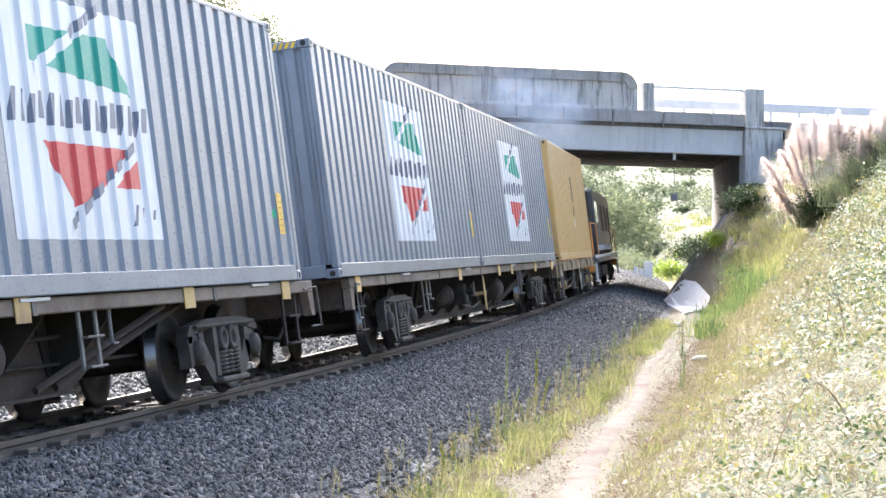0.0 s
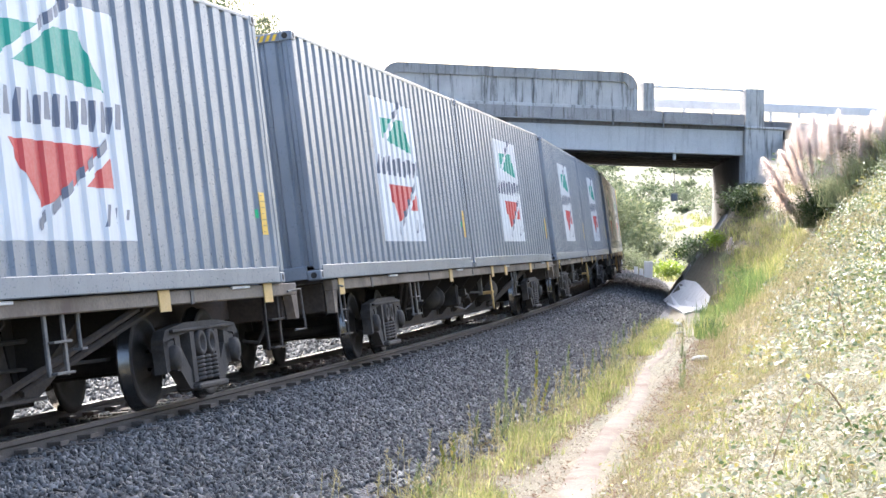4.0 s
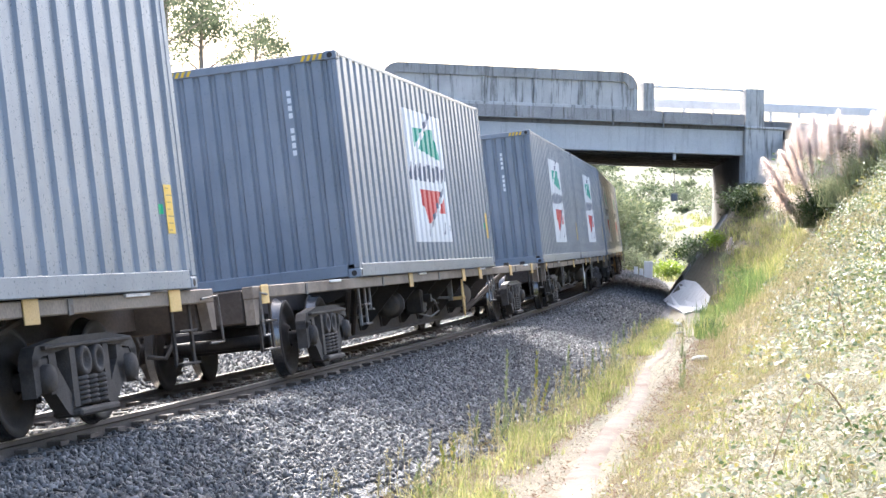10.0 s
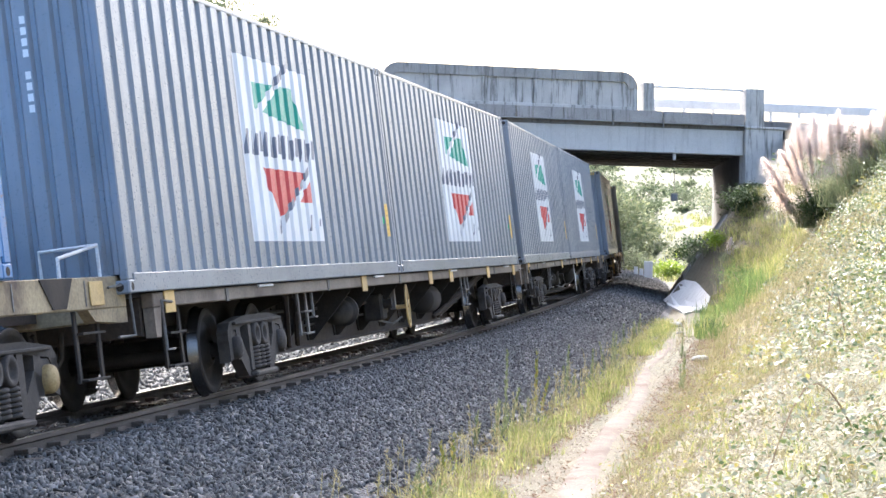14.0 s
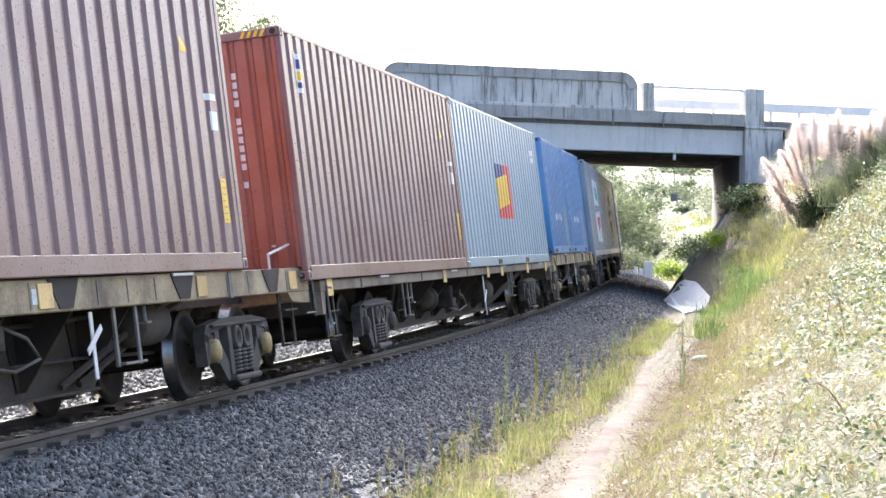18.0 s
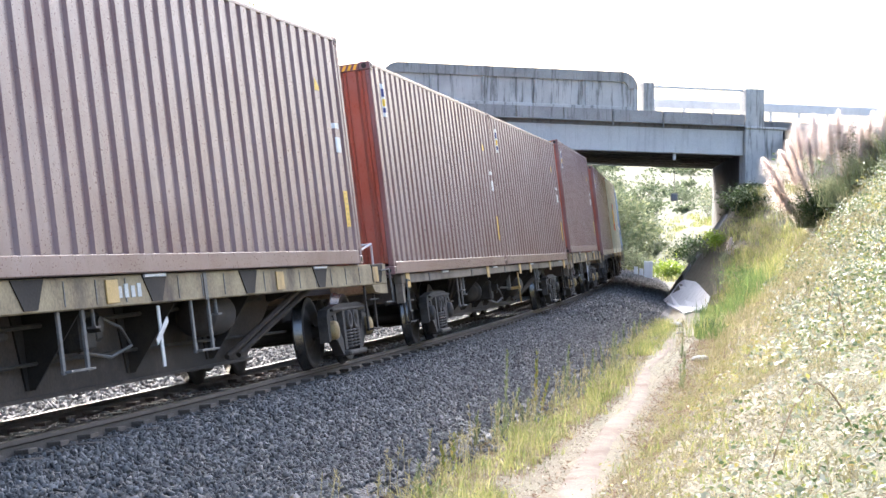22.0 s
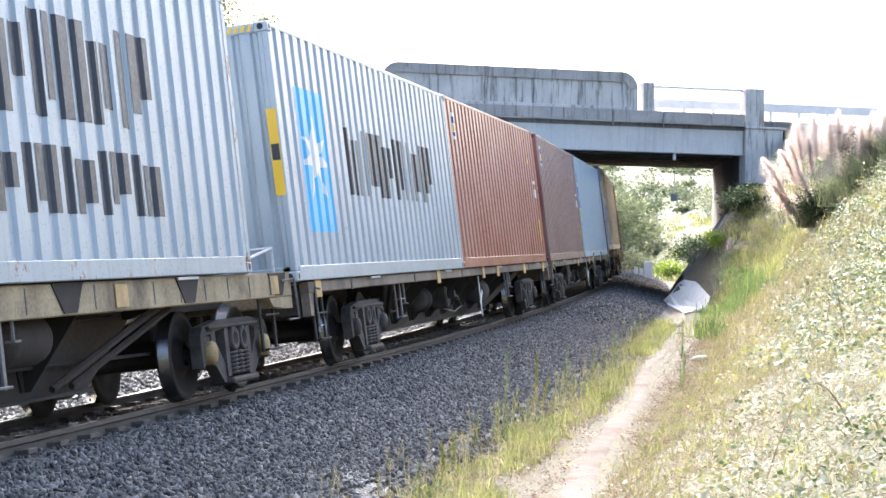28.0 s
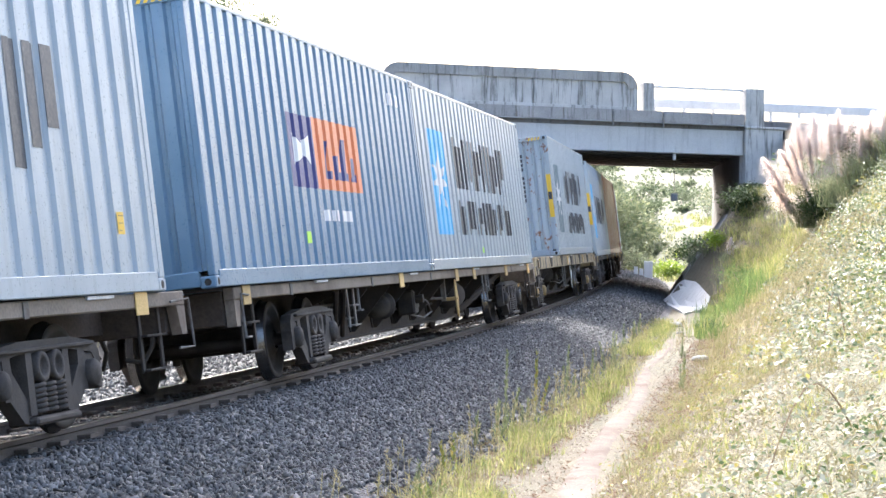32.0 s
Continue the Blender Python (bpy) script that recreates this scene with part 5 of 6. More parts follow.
part("weight", Shape().box(hm.x - 0.12, hm.x + 0.12, hm.y - 0.1, hm.y + 0.1, 2.80, 3.06, 0.03), MAT["dark_concrete"], hang)
pole = thing("thin_pole", "thin pale pole beyond the road bank", "pole")
part("shaft", Shape().tube((17.2, 103.4, 2.0), (17.2, 103.4, 9.6), 0.035, 8, 0.02), MAT["grey_metal"], pole)

# concrete apron on the bank beneath the bridge
apron = tagged(new("apron"), "sloping concrete apron on the bank by the bridge", "apron", kind="structure")
ap_mat = weathered("apron_concrete", (0.42, 0.40, 0.37), (0.30, 0.285, 0.26), (0.16, 0.15, 0.13))
# the last slab's near-white colour has the glare of the sun painted in
for corners, lift, mat, label in (
        (((16.3, 3.45), (17.49, 3.3), (17.49, 4.6), (16.4, 4.6)), 0.06, ap_mat, ""),
        (((17.51, 3.3), (19.49, 3.3), (19.49, 4.6), (17.51, 4.6)), 0.06, ap_mat, ""),
        (((19.51, 3.3), (21.49, 3.3), (21.49, 4.6), (19.51, 4.6)), 0.06, ap_mat, ""),
        (((17.2, 2.66), (15.16, 3.69), (13.89, 4.08), (11.3, 3.45)), 0.07, weathered("sunlight_toned_slab", (0.78, 0.76, 0.73), (0.68, 0.66, 0.63), (0.50, 0.48, 0.44)), "concrete slab with sunlight put into its pale colour")):
    # a slab that follows the slope of the bank
    sh, g = Shape(), 7
    for layer in (lift, -0.3):
        for i in range(g):
            for j in range(g):
                u, w = i / (g - 1), j / (g - 1)
                wts = ((1 - u) * (1 - w), u * (1 - w), u * w, (1 - u) * w)
                q = beside(sum(k * c[0] for k, c in zip(wts, corners)), sum(k * c[1] for k, c in zip(wts, corners)))
                sh.v.append((q.x, q.y, ground_z(q.x, q.y) + layer))
    for i in range(g - 1):
        for j in range(g - 1):
            k = i * g + j
            sh.f += [(k, k + 1, k + g + 1, k + g), (k + g * g + g, k + g * g + g + 1, k + g * g + 1, k + g * g)]
    rim = [i * g for i in range(g)] + [(g - 1) * g + j for j in range(1, g)] + [i * g + g - 1 for i in range(g - 2, -1, -1)] + [j for j in range(g - 2, 0, -1)]
    sh.f += [(p, r, r + g * g, p + g * g) for p, r in zip(rim, rim[1:] + rim[:1])]
    sh.m += [0] * len(sh.f)
    part("slab", sh, mat, apron, label)

# ---- plants ----
def leaf_material(name, stops, rough=0.45, translucent=0.25, shine=0.25):
    m, nt, b = node_mat(name)
    gi = nt.nodes.new("ShaderNodeNewGeometry")
    col = ramp(nt, gi.outputs["Random Per Island"], stops)
    n = noise_fac(nt, coords(nt, None, True), 1.3, 3.0)
    col = mix(nt, 0.3, col, ramp(nt, n, [(0.35, stops[0][1]), (0.65, stops[-1][1])]))
    nt.links.new(col, b.inputs["Base Color"])
    b.inputs["Roughness"].default_value = rough
    b.inputs["Specular IOR Level"].default_value = shine
    if translucent:
        tr = nt.nodes.new("ShaderNodeBsdfTranslucent")
        nt.links.new(col, tr.inputs[0])
        ms = nt.nodes.new("ShaderNodeMixShader")
        ms.inputs[0].default_value = translucent
        out = nt.nodes["Material Output"]
        nt.links.new(b.outputs[0], ms.inputs[1])
        nt.links.new(tr.outputs[0], ms.inputs[2])
        nt.links.new(ms.outputs[0], out.inputs["Surface"])
    return m


L_GRASS = leaf_material("grass_blade", [(0.0, (0.07, 0.11, 0.03)), (0.35, (0.20, 0.25, 0.06)), (0.7, (0.36, 0.36, 0.10)), (1.0, (0.52, 0.45, 0.22))], 0.6, 0.45)
L_DRY = leaf_material("dry_grass", [(0.0, (0.15, 0.14, 0.06)), (0.5, (0.33, 0.29, 0.14)), (1.0, (0.48, 0.42, 0.26))], 0.7)
L_LITTER = leaf_material("litter", [(0.0, (0.06, 0.045, 0.03)), (0.4, (0.17, 0.135, 0.09)), (0.8, (0.34, 0.29, 0.21)), (1.0, (0.50, 0.46, 0.38))], 0.8, 0.1)
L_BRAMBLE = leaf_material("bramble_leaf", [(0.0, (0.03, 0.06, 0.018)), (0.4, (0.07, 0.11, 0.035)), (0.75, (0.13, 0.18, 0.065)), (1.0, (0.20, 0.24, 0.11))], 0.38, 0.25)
L_GREEN = leaf_material("green_leaf", [(0.0, (0.06, 0.11, 0.03)), (0.5, (0.13, 0.20, 0.06)), (1.0, (0.24, 0.30, 0.11))], 0.75, 0.4)
L_LIME = leaf_material("lime_leaf", [(0.0, (0.14, 0.24, 0.02)), (0.5, (0.30, 0.42, 0.04)), (1.0, (0.45, 0.52, 0.08))], 0.45)
L_DARK = leaf_material("ivy_leaf", [(0.0, (0.015, 0.035, 0.012)), (0.5, (0.035, 0.065, 0.02)), (1.0, (0.08, 0.11, 0.035))], 0.65)
L_GREYGREEN = leaf_material("grey_green_leaf", [(0.0, (0.10, 0.13, 0.065)), (0.5, (0.19, 0.22, 0.11)), (1.0, (0.33, 0.34, 0.20))], 0.6, 0.4)
# lighter, greyer gum tones and strong translucency stand in for distance haze
L_GUM_HAZED = leaf_material("hazed_gum_leaf", [(0.0, (0.05, 0.075, 0.04)), (0.5, (0.10, 0.13, 0.07)), (1.0, (0.19, 0.21, 0.13))], 0.65, 0.5)
# whitish tones put the sheen of glossy leaves into the colour, undersides too
L_SHEEN = leaf_material("sheen_bramble_leaf", [(0.0, (0.10, 0.13, 0.07)), (0.4, (0.19, 0.22, 0.14)), (0.8, (0.36, 0.38, 0.28)), (1.0, (0.52, 0.52, 0.44))], 0.5, 0.3)
L_YELLOW = leaf_material("yellow_green_leaf", [(0.0, (0.13, 0.17, 0.04)), (0.5, (0.24, 0.26, 0.07)), (0.85, (0.36, 0.32, 0.10)), (1.0, (0.34, 0.22, 0.08))], 0.55, 0.45)
L_STRAW = leaf_material("straw", [(0.0, (0.21, 0.17, 0.09)), (0.5, (0.34, 0.29, 0.17)), (1.0, (0.46, 0.41, 0.29))], 0.75, 0.2)
L_RUST = leaf_material("reddish_stalk", [(0.0, (0.11, 0.06, 0.035)), (0.5, (0.22, 0.13, 0.085)), (1.0, (0.34, 0.24, 0.17))], 0.8, 0.2)
L_PLUME = leaf_material("pampas_plume", [(0.0, (0.80, 0.69, 0.64)), (0.5, (0.90, 0.84, 0.80)), (1.0, (0.94, 0.92, 0.90))], 0.8, 0.6)
MAT["bark"] = surface("gum_bark", (0.16, 0.13, 0.10), (0.33, 0.29, 0.24), 2.0, 0.9, 0.0, 0.5, 18.0)
MAT["cane"] = surface("bramble_cane", (0.12, 0.07, 0.04), (0.22, 0.15, 0.08), 8.0, 0.8)


def leaf_mesh(name, c, size, mat, up=0.6, aspect=0.55, fold=0.25):
    """Small folded leaves at the places c; up: how far they face the sky."""
    n = len(c)
    nrm = rng.normal(size=(n, 3))
    nrm[:, 2] = np.abs(nrm[:, 2]) + up * 2
    nrm /= np.linalg.norm(nrm, axis=1)[:, None]
    d = rng.normal(size=(n, 3))
    d -= (d * nrm).sum(1)[:, None] * nrm
    d /= np.linalg.norm(d, axis=1)[:, None]
    w = np.cross(nrm, d)
    L = (size * rng.uniform(0.6, 1.4, n))[:, None]
    a, b = c - d * L * 0.5, c + d * L * 0.5
    l, r = c + w * L * aspect * 0.5 + nrm * L * fold * 0.4, c - w * L * aspect * 0.5 + nrm * L * fold * 0.4
    v = np.stack([a, l, b, r], 1).reshape(-1, 3)
    i = np.arange(n)[:, None] * 4
    f = np.concatenate([i + np.array([[0, 1, 2]]), i + np.array([[0, 2, 3]])], 1).reshape(-1, 3)
    return fast_mesh(name, v, f, [mat])


def blade_mesh(name, base, height, width, mat, bend=0.35):
    """Tapered bent blades that stand at the places base."""
    n = len(base)
    h = height * rng.uniform(0.55, 1.25, n)
    az = rng.uniform(0, 2 * np.pi, n)
    out = np.stack([np.cos(az), np.sin(az), np.zeros(n)], 1)
    side = np.stack([-np.sin(az + rng.normal(0, 0.8, n)), np.cos(az), np.zeros(n)], 1)
    b = bend * rng.uniform(0.3, 1.5, n) * h
    w = (width * rng.uniform(0.7, 1.3, n))[:, None]
    z = np.array([0, 0, 1.0])
    p1 = base + out * (b * 0.25)[:, None] + z * (h * 0.5)[:, None]
    p2 = base + out * b[:, None] + z * (h * (1 - 0.25 * bend))[:, None]
    v = np.stack([base - side * w, base + side * w, p1 - side * w * 0.8, p1 + side * w * 0.8, p2], 1).reshape(-1, 3)
    i = np.arange(n)[:, None] * 5
    f = np.concatenate([i + np.array([[0, 1, 3]]), i + np.array([[0, 3, 2]]), i + np.array([[2, 3, 4]])], 1).reshape(-1, 3)
    return fast_mesh(name, v, f, [mat])


def scatter(n, s0, s1, l0, l1, patch=0.0):
    """Places on the ground along the line; patch > 0 leaves gaps."""
    s, lat = rng.uniform(s0, s1, n), rng.uniform(l0, l1, n)
    if patch:
        k = np.sin(s * 1.7 + 2 * np.sin(lat * 1.3)) * np.sin(lat * 2.1 + s * 0.6) + rng.normal(0, 0.25, n)
        keep = k > patch - 1
        s, lat = s[keep], lat[keep]
    x, y, th = (np.interp(s, P_S, tab) for tab in (P_X, P_Y, P_TH))
    px, py = (x + lat * np.sin(th)) * M, (y - lat * np.cos(th)) * K
    return np.stack([px, py, ground_height(px, py)], 1)


def stuff(name, me, label, category):
    return tagged(new(name, me), label, category, kind="stuff")


# a trodden path of pale soil, sunk a little into the dry litter
path_mat = surface("path_soil", (0.125, 0.104, 0.088), (0.205, 0.172, 0.15), 3.2, 0.95, 0.0, 0.6, 35.0, c3=(0.10, 0.076, 0.058), world_space=True)
PATH_S, PATH_L = [-24, -14, -10.2, -6.6, -1.8, 3.8, 8], [4.9, 4.55, 4.32, 3.98, 3.66, 3.5, 3.3]
path_mat.node_tree.nodes["Principled BSDF"].inputs["Specular IOR Level"].default_value = 0.1
pv, pf = [], []
s_list = np.arange(-24, 7, 0.12)
for k, s in enumerate(s_list):
    mid_l = float(np.interp(s, PATH_S, PATH_L))
    hw = float(np.interp(s, [-24, -9, -2, 7], [0.24, 0.15, 0.09, 0.05])) * (1 + 0.12 * math.sin(s * 1.7) + 0.06 * math.sin(s * 4.3))
    for j in range(6):
        q = beside(s, mid_l + hw * (j / 2.5 - 1) + 0.05 * math.sin(s * 0.9) + 0.012 * math.sin(s * 3 + j * 2))
        pv.append((q.x, q.y, ground_z(q.x, q.y) + (0.02 + 0.005 * math.sin(s * 5 + j * 1.7) if 0 < j < 5 else -0.02)))
    if k:
        pf += [((k - 1) * 6 + j, (k - 1) * 6 + j + 1, k * 6 + j + 1, k * 6 + j) for j in range(5)]
tagged(new("path", fast_mesh("path", pv, pf, [path_mat], True)), "narrow trodden path of pale bare soil", "path", kind="structure")


def to_world(s, lat):
    x, y, th = (np.interp(s, P_S, tab) for tab in (P_X, P_Y, P_TH))
    px, py = (x + lat * np.sin(th)) * M, (y - lat * np.cos(th)) * K
    return np.stack([px, py, ground_height(px, py)], 1)


def off_path(s, lat, gap):
    # clear of the path, of the pale slab, and of the ground before it in the camera's view
    near_slab = (s > 8.6) & (s < 17.5) & (lat > 2.7) & (lat < 4.25 - 0.05 * (13.9 - s))
    return (np.abs(lat - np.interp(s, PATH_S, PATH_L)) > gap) & ~near_slab


def tufts(name, label, n, s0, s1, l0, l1, blades, height, width, mat, spread=0.10, bend=0.6, gap=0.0, power=1.0):
    """Grass in separate tufts of different height and fullness."""
    ts, tl = rng.uniform(s0, s1, n), l0 + (l1 - l0) * rng.uniform(0, 1, n) ** power
    keep = off_path(ts, tl, gap)
    ts, tl = ts[keep], tl[keep]
    c = to_world(ts, tl)
    m = rng.integers(blades // 3, blades, len(c))
    i = np.repeat(np.arange(len(c)), m)
    tall = rng.uniform(0.45, 1.25, len(c))[i]
    base = c[i] + np.stack([rng.normal(0, spread, len(i)), rng.normal(0, spread, len(i)), np.full(len(i), -0.01)], 1) * tall[:, None]
    me = blade_mesh(name, base, height * tall, width, mat, bend)
    stuff(name, me, label, "grass")


def stalks(name, label, n, s0, s1, l0, l1, height, mat):
    """Thin upright flowering stalks with small seed heads."""
    ts, tl = rng.uniform(s0, s1, n), rng.uniform(l0, l1, n)
    keep = off_path(ts, tl, 0.22)
    c = to_world(ts[keep], tl[keep])
    n = len(c)
    h = height * rng.uniform(0.5, 1.2, n)
    lean = rng.normal(0, 0.12, (n, 2)) * h[:, None]
    tip = c + np.stack([lean[:, 0], lean[:, 1], h], 1)
    w = np.array([0.0022, 0, 0])
    v = np.stack([c - w, c + w, tip + w * 0.6, tip - w * 0.6], 1).reshape(-1, 3)
    f4 = np.arange(n * 4).reshape(-1, 4)
    k = 14
    i = np.repeat(np.arange(n), k)
    t = rng.uniform(0.72, 1.0, n * k)
    hc = c[i] + (tip - c)[i] * t[:, None]
    d = rng.normal(size=(n * k, 3)) * 0.016
    d[:, 2] = np.abs(d[:, 2]) + 0.012
    sd = np.cross(d, rng.normal(size=(n * k, 3)))
    sd *= 0.004 / (np.linalg.norm(sd, axis=1)[:, None] + 1e-9)
    hv = np.stack([hc - sd, hc + sd, hc + d + sd * 0.5, hc + d - sd * 0.5], 1).reshape(-1, 3)
    stuff(name, fast_mesh(name, np.concatenate([v, hv]), np.concatenate([f4, np.arange(n * k * 4).reshape(-1, 4) + n * 4]), [mat]), label, "grass")


tufts("grass", "tall yellow-green grass tufts beside the ballast", 90, -14, 4, 3.2, 3.75, 50, 0.27, 0.0055, L_GRASS, 0.09, 0.55, 0.24)
tufts("grass", "thin dry grass at the foot of the ballast", 330, -15, 6, 2.85, 3.6, 36, 0.12, 0.0045, L_DRY, 0.10, 0.8, 0.2)
tufts("grass", "yellow-green grass along the path", 110, -16, 0, 3.3, 3.9, 50, 0.20, 0.0055, L_GRASS, 0.10, 0.8, 0.26)
tufts("grass", "yellow-green grass beside the ballast", 130, 0, 10, 2.9, 3.4, 50, 0.20, 0.006, L_GRASS, 0.14, 0.5)
tufts("grass", "low dry grass tufts on the bank", 1500, -19, 4, 4.2, 6.6, 42, 0.10, 0.003, L_DRY, 0.11, 0.9, 0.3)
tufts("grass", "short yellow-green tufts on the bank", 700, -19, 4, 4.3, 7.5, 36, 0.11, 0.0034, L_GRASS, 0.09, 0.8, 0.34)
tufts("grass", "dry tufted grass on the bank", 800, -4, 16, 4.6, 8.5, 55, 0.22, 0.006, L_DRY, 0.16, 0.7)
tufts("grass", "long soft green grass on the bank", 420, 3.2, 11.5, 4.15, 5.5, 90, 0.36, 0.007, L_GREEN, 0.2, 0.45)
tufts("grass", "long green grass on the bank", 220, 3, 14, 4.2, 5.8, 70, 0.40, 0.007, L_GRASS, 0.2, 0.5)
tufts("grass", "dry yellowish grass below the pampas", 380, 9.5, 15.5, 4.6, 6.6, 60, 0.30, 0.007, L_DRY, 0.2, 0.6)
tufts("grass", "yellow-green grass below the pampas", 260, 9.5, 15.5, 4.7, 6.8, 60, 0.34, 0.007, L_GRASS, 0.2, 0.6)
tufts("grass", "green grass beyond the bridge", 200, 36, 90, 2.6, 12, 40, 0.45, 0.03, L_GRASS, 0.4, 0.4)
stalks("grass_stalks", "pale flowering grass stalks beside the path", 420, -14, 3, 3.0, 3.9, 0.42, L_DRY)
stalks("grass_stalks", "thin dry stalks on the bank", 500, -18, 6, 4.2, 7.5, 0.26, L_DRY)
stuff("grass", blade_mesh("grass", scatter(5000, -12, 40, -10.5, -8.0, 0.7), 0.6, 0.02, L_DRY, 0.7), "dry grass along the top of the cutting", "grass")
stuff("grass", blade_mesh("grass", scatter(900, -14, 30, -5.6, -4.9, 0.9), 0.3, 0.01, L_GRASS), "rough grass beyond the track", "grass")


def litter(label, n, s0, s1, l0, l1, size, mat, gap=0.0, up=1.0, lift=0.012, aspect=0.25):
    ts, tl = rng.uniform(s0, s1, n), rng.uniform(l0, l1, n)
    keep = off_path(ts, tl, gap + rng.normal(0, 0.05, n))
    c = to_world(ts[keep], tl[keep])
    c[:, 2] += lift * rng.uniform(0.3, 1.6, len(c))
    stuff("dry_litter", leaf_mesh("dry_litter", c, size, mat, up, aspect), label, "litter")


litter("dry leaf and stalk litter on the soil", 60000, -19, 5, 2.95, 6.8, 0.034, L_LITTER, 0.14)
litter("pale dry stalks on the bank", 30000, -20, 4, 4.2, 6.4, 0.05, L_STRAW, 0.22, 0.8, 0.03, 0.12)
litter("reddish dry stalks at the foot of the grass", 9000, -14, 3, 3.0, 3.8, 0.045, L_RUST, 0.2, 0.8, 0.03, 0.2)
litter("reddish dry stalks beside the path", 12000, -14, 3, 4.0, 4.9, 0.045, L_RUST, 0.2, 0.8, 0.03, 0.2)
litter("reddish dry stalks on the bank", 7000, 0, 16, 4.6, 7.0, 0.07, L_RUST, 0.2, 0.6, 0.05, 0.2)
litter("small debris on the path", 3500, -14, 4, 3.5, 4.5, 0.022, L_LITTER, 0.0, 1.0, 0.03, 0.5)


# brambles that cover the bank: sprays of leaves in heaps, with gaps between them
def bramble(label, n, s0, s1, l0, l1, leaf, height, mat, leaves=46, radius=0.17, grow=0.0):
    ts = rng.uniform(s0, s1, n)
    tl = l0 + (l1 - l0) * rng.uniform(0, 1, n)
    thin = np.clip((tl - l0) / 1.1 + grow, 0.08, 1.0)
    hole = np.sin(ts * 1.9 + 2 * np.sin(tl * 1.3)) * np.sin(tl * 2.6 + ts * 0.7) > -0.55
    keep = (rng.uniform(size=n) < thin) & hole
    c = to_world(ts[keep], tl[keep])
    n = len(c)
    c[:, 2] += height * rng.uniform(0.1, 1.0, n) ** 1.4 * np.clip(thin[keep], 0.3, 1)
    i = np.repeat(np.arange(n), rng.integers(leaves // 3, leaves, n))
    sp = rng.normal(size=(len(i), 3)) * np.array([radius, radius * 1.3, radius * 0.28])
    stuff("bramble", leaf_mesh("bramble", c[i] + sp, leaf, mat, 0.45, 0.6, 0.25), label, "bramble")


for s0, s1, l1, leaf, dens in ((-21.5, -8.0, 9.5, 0.038, 1.35), (-8.0, 3.0, 9.5, 0.046, 1.35), (3.0, 13.0, 11.0, 0.065, 0.7)):
    l0 = 5.0 if s1 < 0 else 5.15 if s1 < 5 else 6.4
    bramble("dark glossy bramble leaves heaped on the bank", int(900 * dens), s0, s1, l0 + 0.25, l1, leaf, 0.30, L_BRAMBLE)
    bramble("bramble leaves on the bank with backlit sheen in their pale colour", int(560 * dens), s0, s1, l0, l1, leaf * 1.1, 0.36, L_SHEEN, 30)
    bramble("yellow-green bramble leaves on the bank", int(330 * dens), s0, s1, l0, l1, leaf, 0.34, L_YELLOW, 26)
    bramble("young bramble leaves over dry grass", int(260 * dens), s0, s1, 4.45, 5.6, leaf * 0.8, 0.12, L_YELLOW, 16, 0.14, 0.5)
for k in range(26):
    s, lat = rng.uniform(-15, 3), rng.uniform(6.0, 7.8)
    cane = thing("bramble_cane", "thin arching brown bramble cane", "bramble", "bramble canes")
    pts = []
    d = rng.uniform(0, 6.28)
    L = rng.uniform(0.5, 0.9)
    q0 = beside(s, lat)
    for j in range(8):
        q = q0 + Vector((math.cos(d), math.sin(d), 0)) * (L * j / 7)
        pts.append((q.x, q.y, ground_z(q.x, q.y) + 0.05 + 0.42 * math.sin(math.pi * j / 7.5)))
    part("stem", Shape().path(pts, 0.0045, 5), MAT["cane"], cane)
    spots = np.array([np.array(pts[1 + int(6 * u)]) for u in rng.uniform(0, 1, 22)]) + rng.normal(0, 0.045, (22, 3))
    tagged(part("leaves", leaf_mesh("leaves", spots, 0.055, L_SHEEN if k % 3 else L_YELLOW, 0.4, 0.75), None, cane), kind="stuff")


def weed(s, lat, h, label="upright green weed with narrow leaves", mat=None):
    q = beside(s, lat)
    z = ground_z(q.x, q.y)
    w = thing("weed", label, "weed", "weeds beside the track")
    w.location = (q.x, q.y, z)
    for k in range(2):
        hh = h * (1 if k == 0 else rng.uniform(0.45, 0.8))
        dx, dy = (0, 0) if k == 0 else rng.normal(0, 0.05, 2)
        tip = (dx * 2.2 + 0.03, dy * 2.2, hh)
        part("stem", Shape().tube((dx, dy, -0.02), tip, 0.0055, 6, 0.0025), L_GREYGREEN, w)
        n = int(62 * hh / 0.8) + 8
        t = rng.uniform(0.05, 1.0, n)
        c = np.stack([dx + (tip[0] - dx) * t, dy + (tip[1] - dy) * t, hh * t], 1)
        an = rng.uniform(0, 6.28, n)
        o = np.stack([np.cos(an), np.sin(an), np.full(n, 1.9)], 1)
        ln = (0.022 + 0.02 * (1.1 - t))[:, None]
        sd = np.stack([-np.sin(an), np.cos(an), np.zeros(n)], 1) * 0.011
        tipv = c + o * ln
        v = np.stack([c, c + o * ln * 0.5 + sd, tipv, c + o * ln * 0.5 - sd], 1).reshape(-1, 3)
        i = np.arange(n)[:, None] * 4
        f = np.concatenate([i + np.array([[0, 1, 2]]), i + np.array([[0, 2, 3]])], 1).reshape(-1, 3)
        tagged(part("leaves", fast_mesh("leaves", v, f, [mat or L_GREEN]), None, w), kind="stuff")


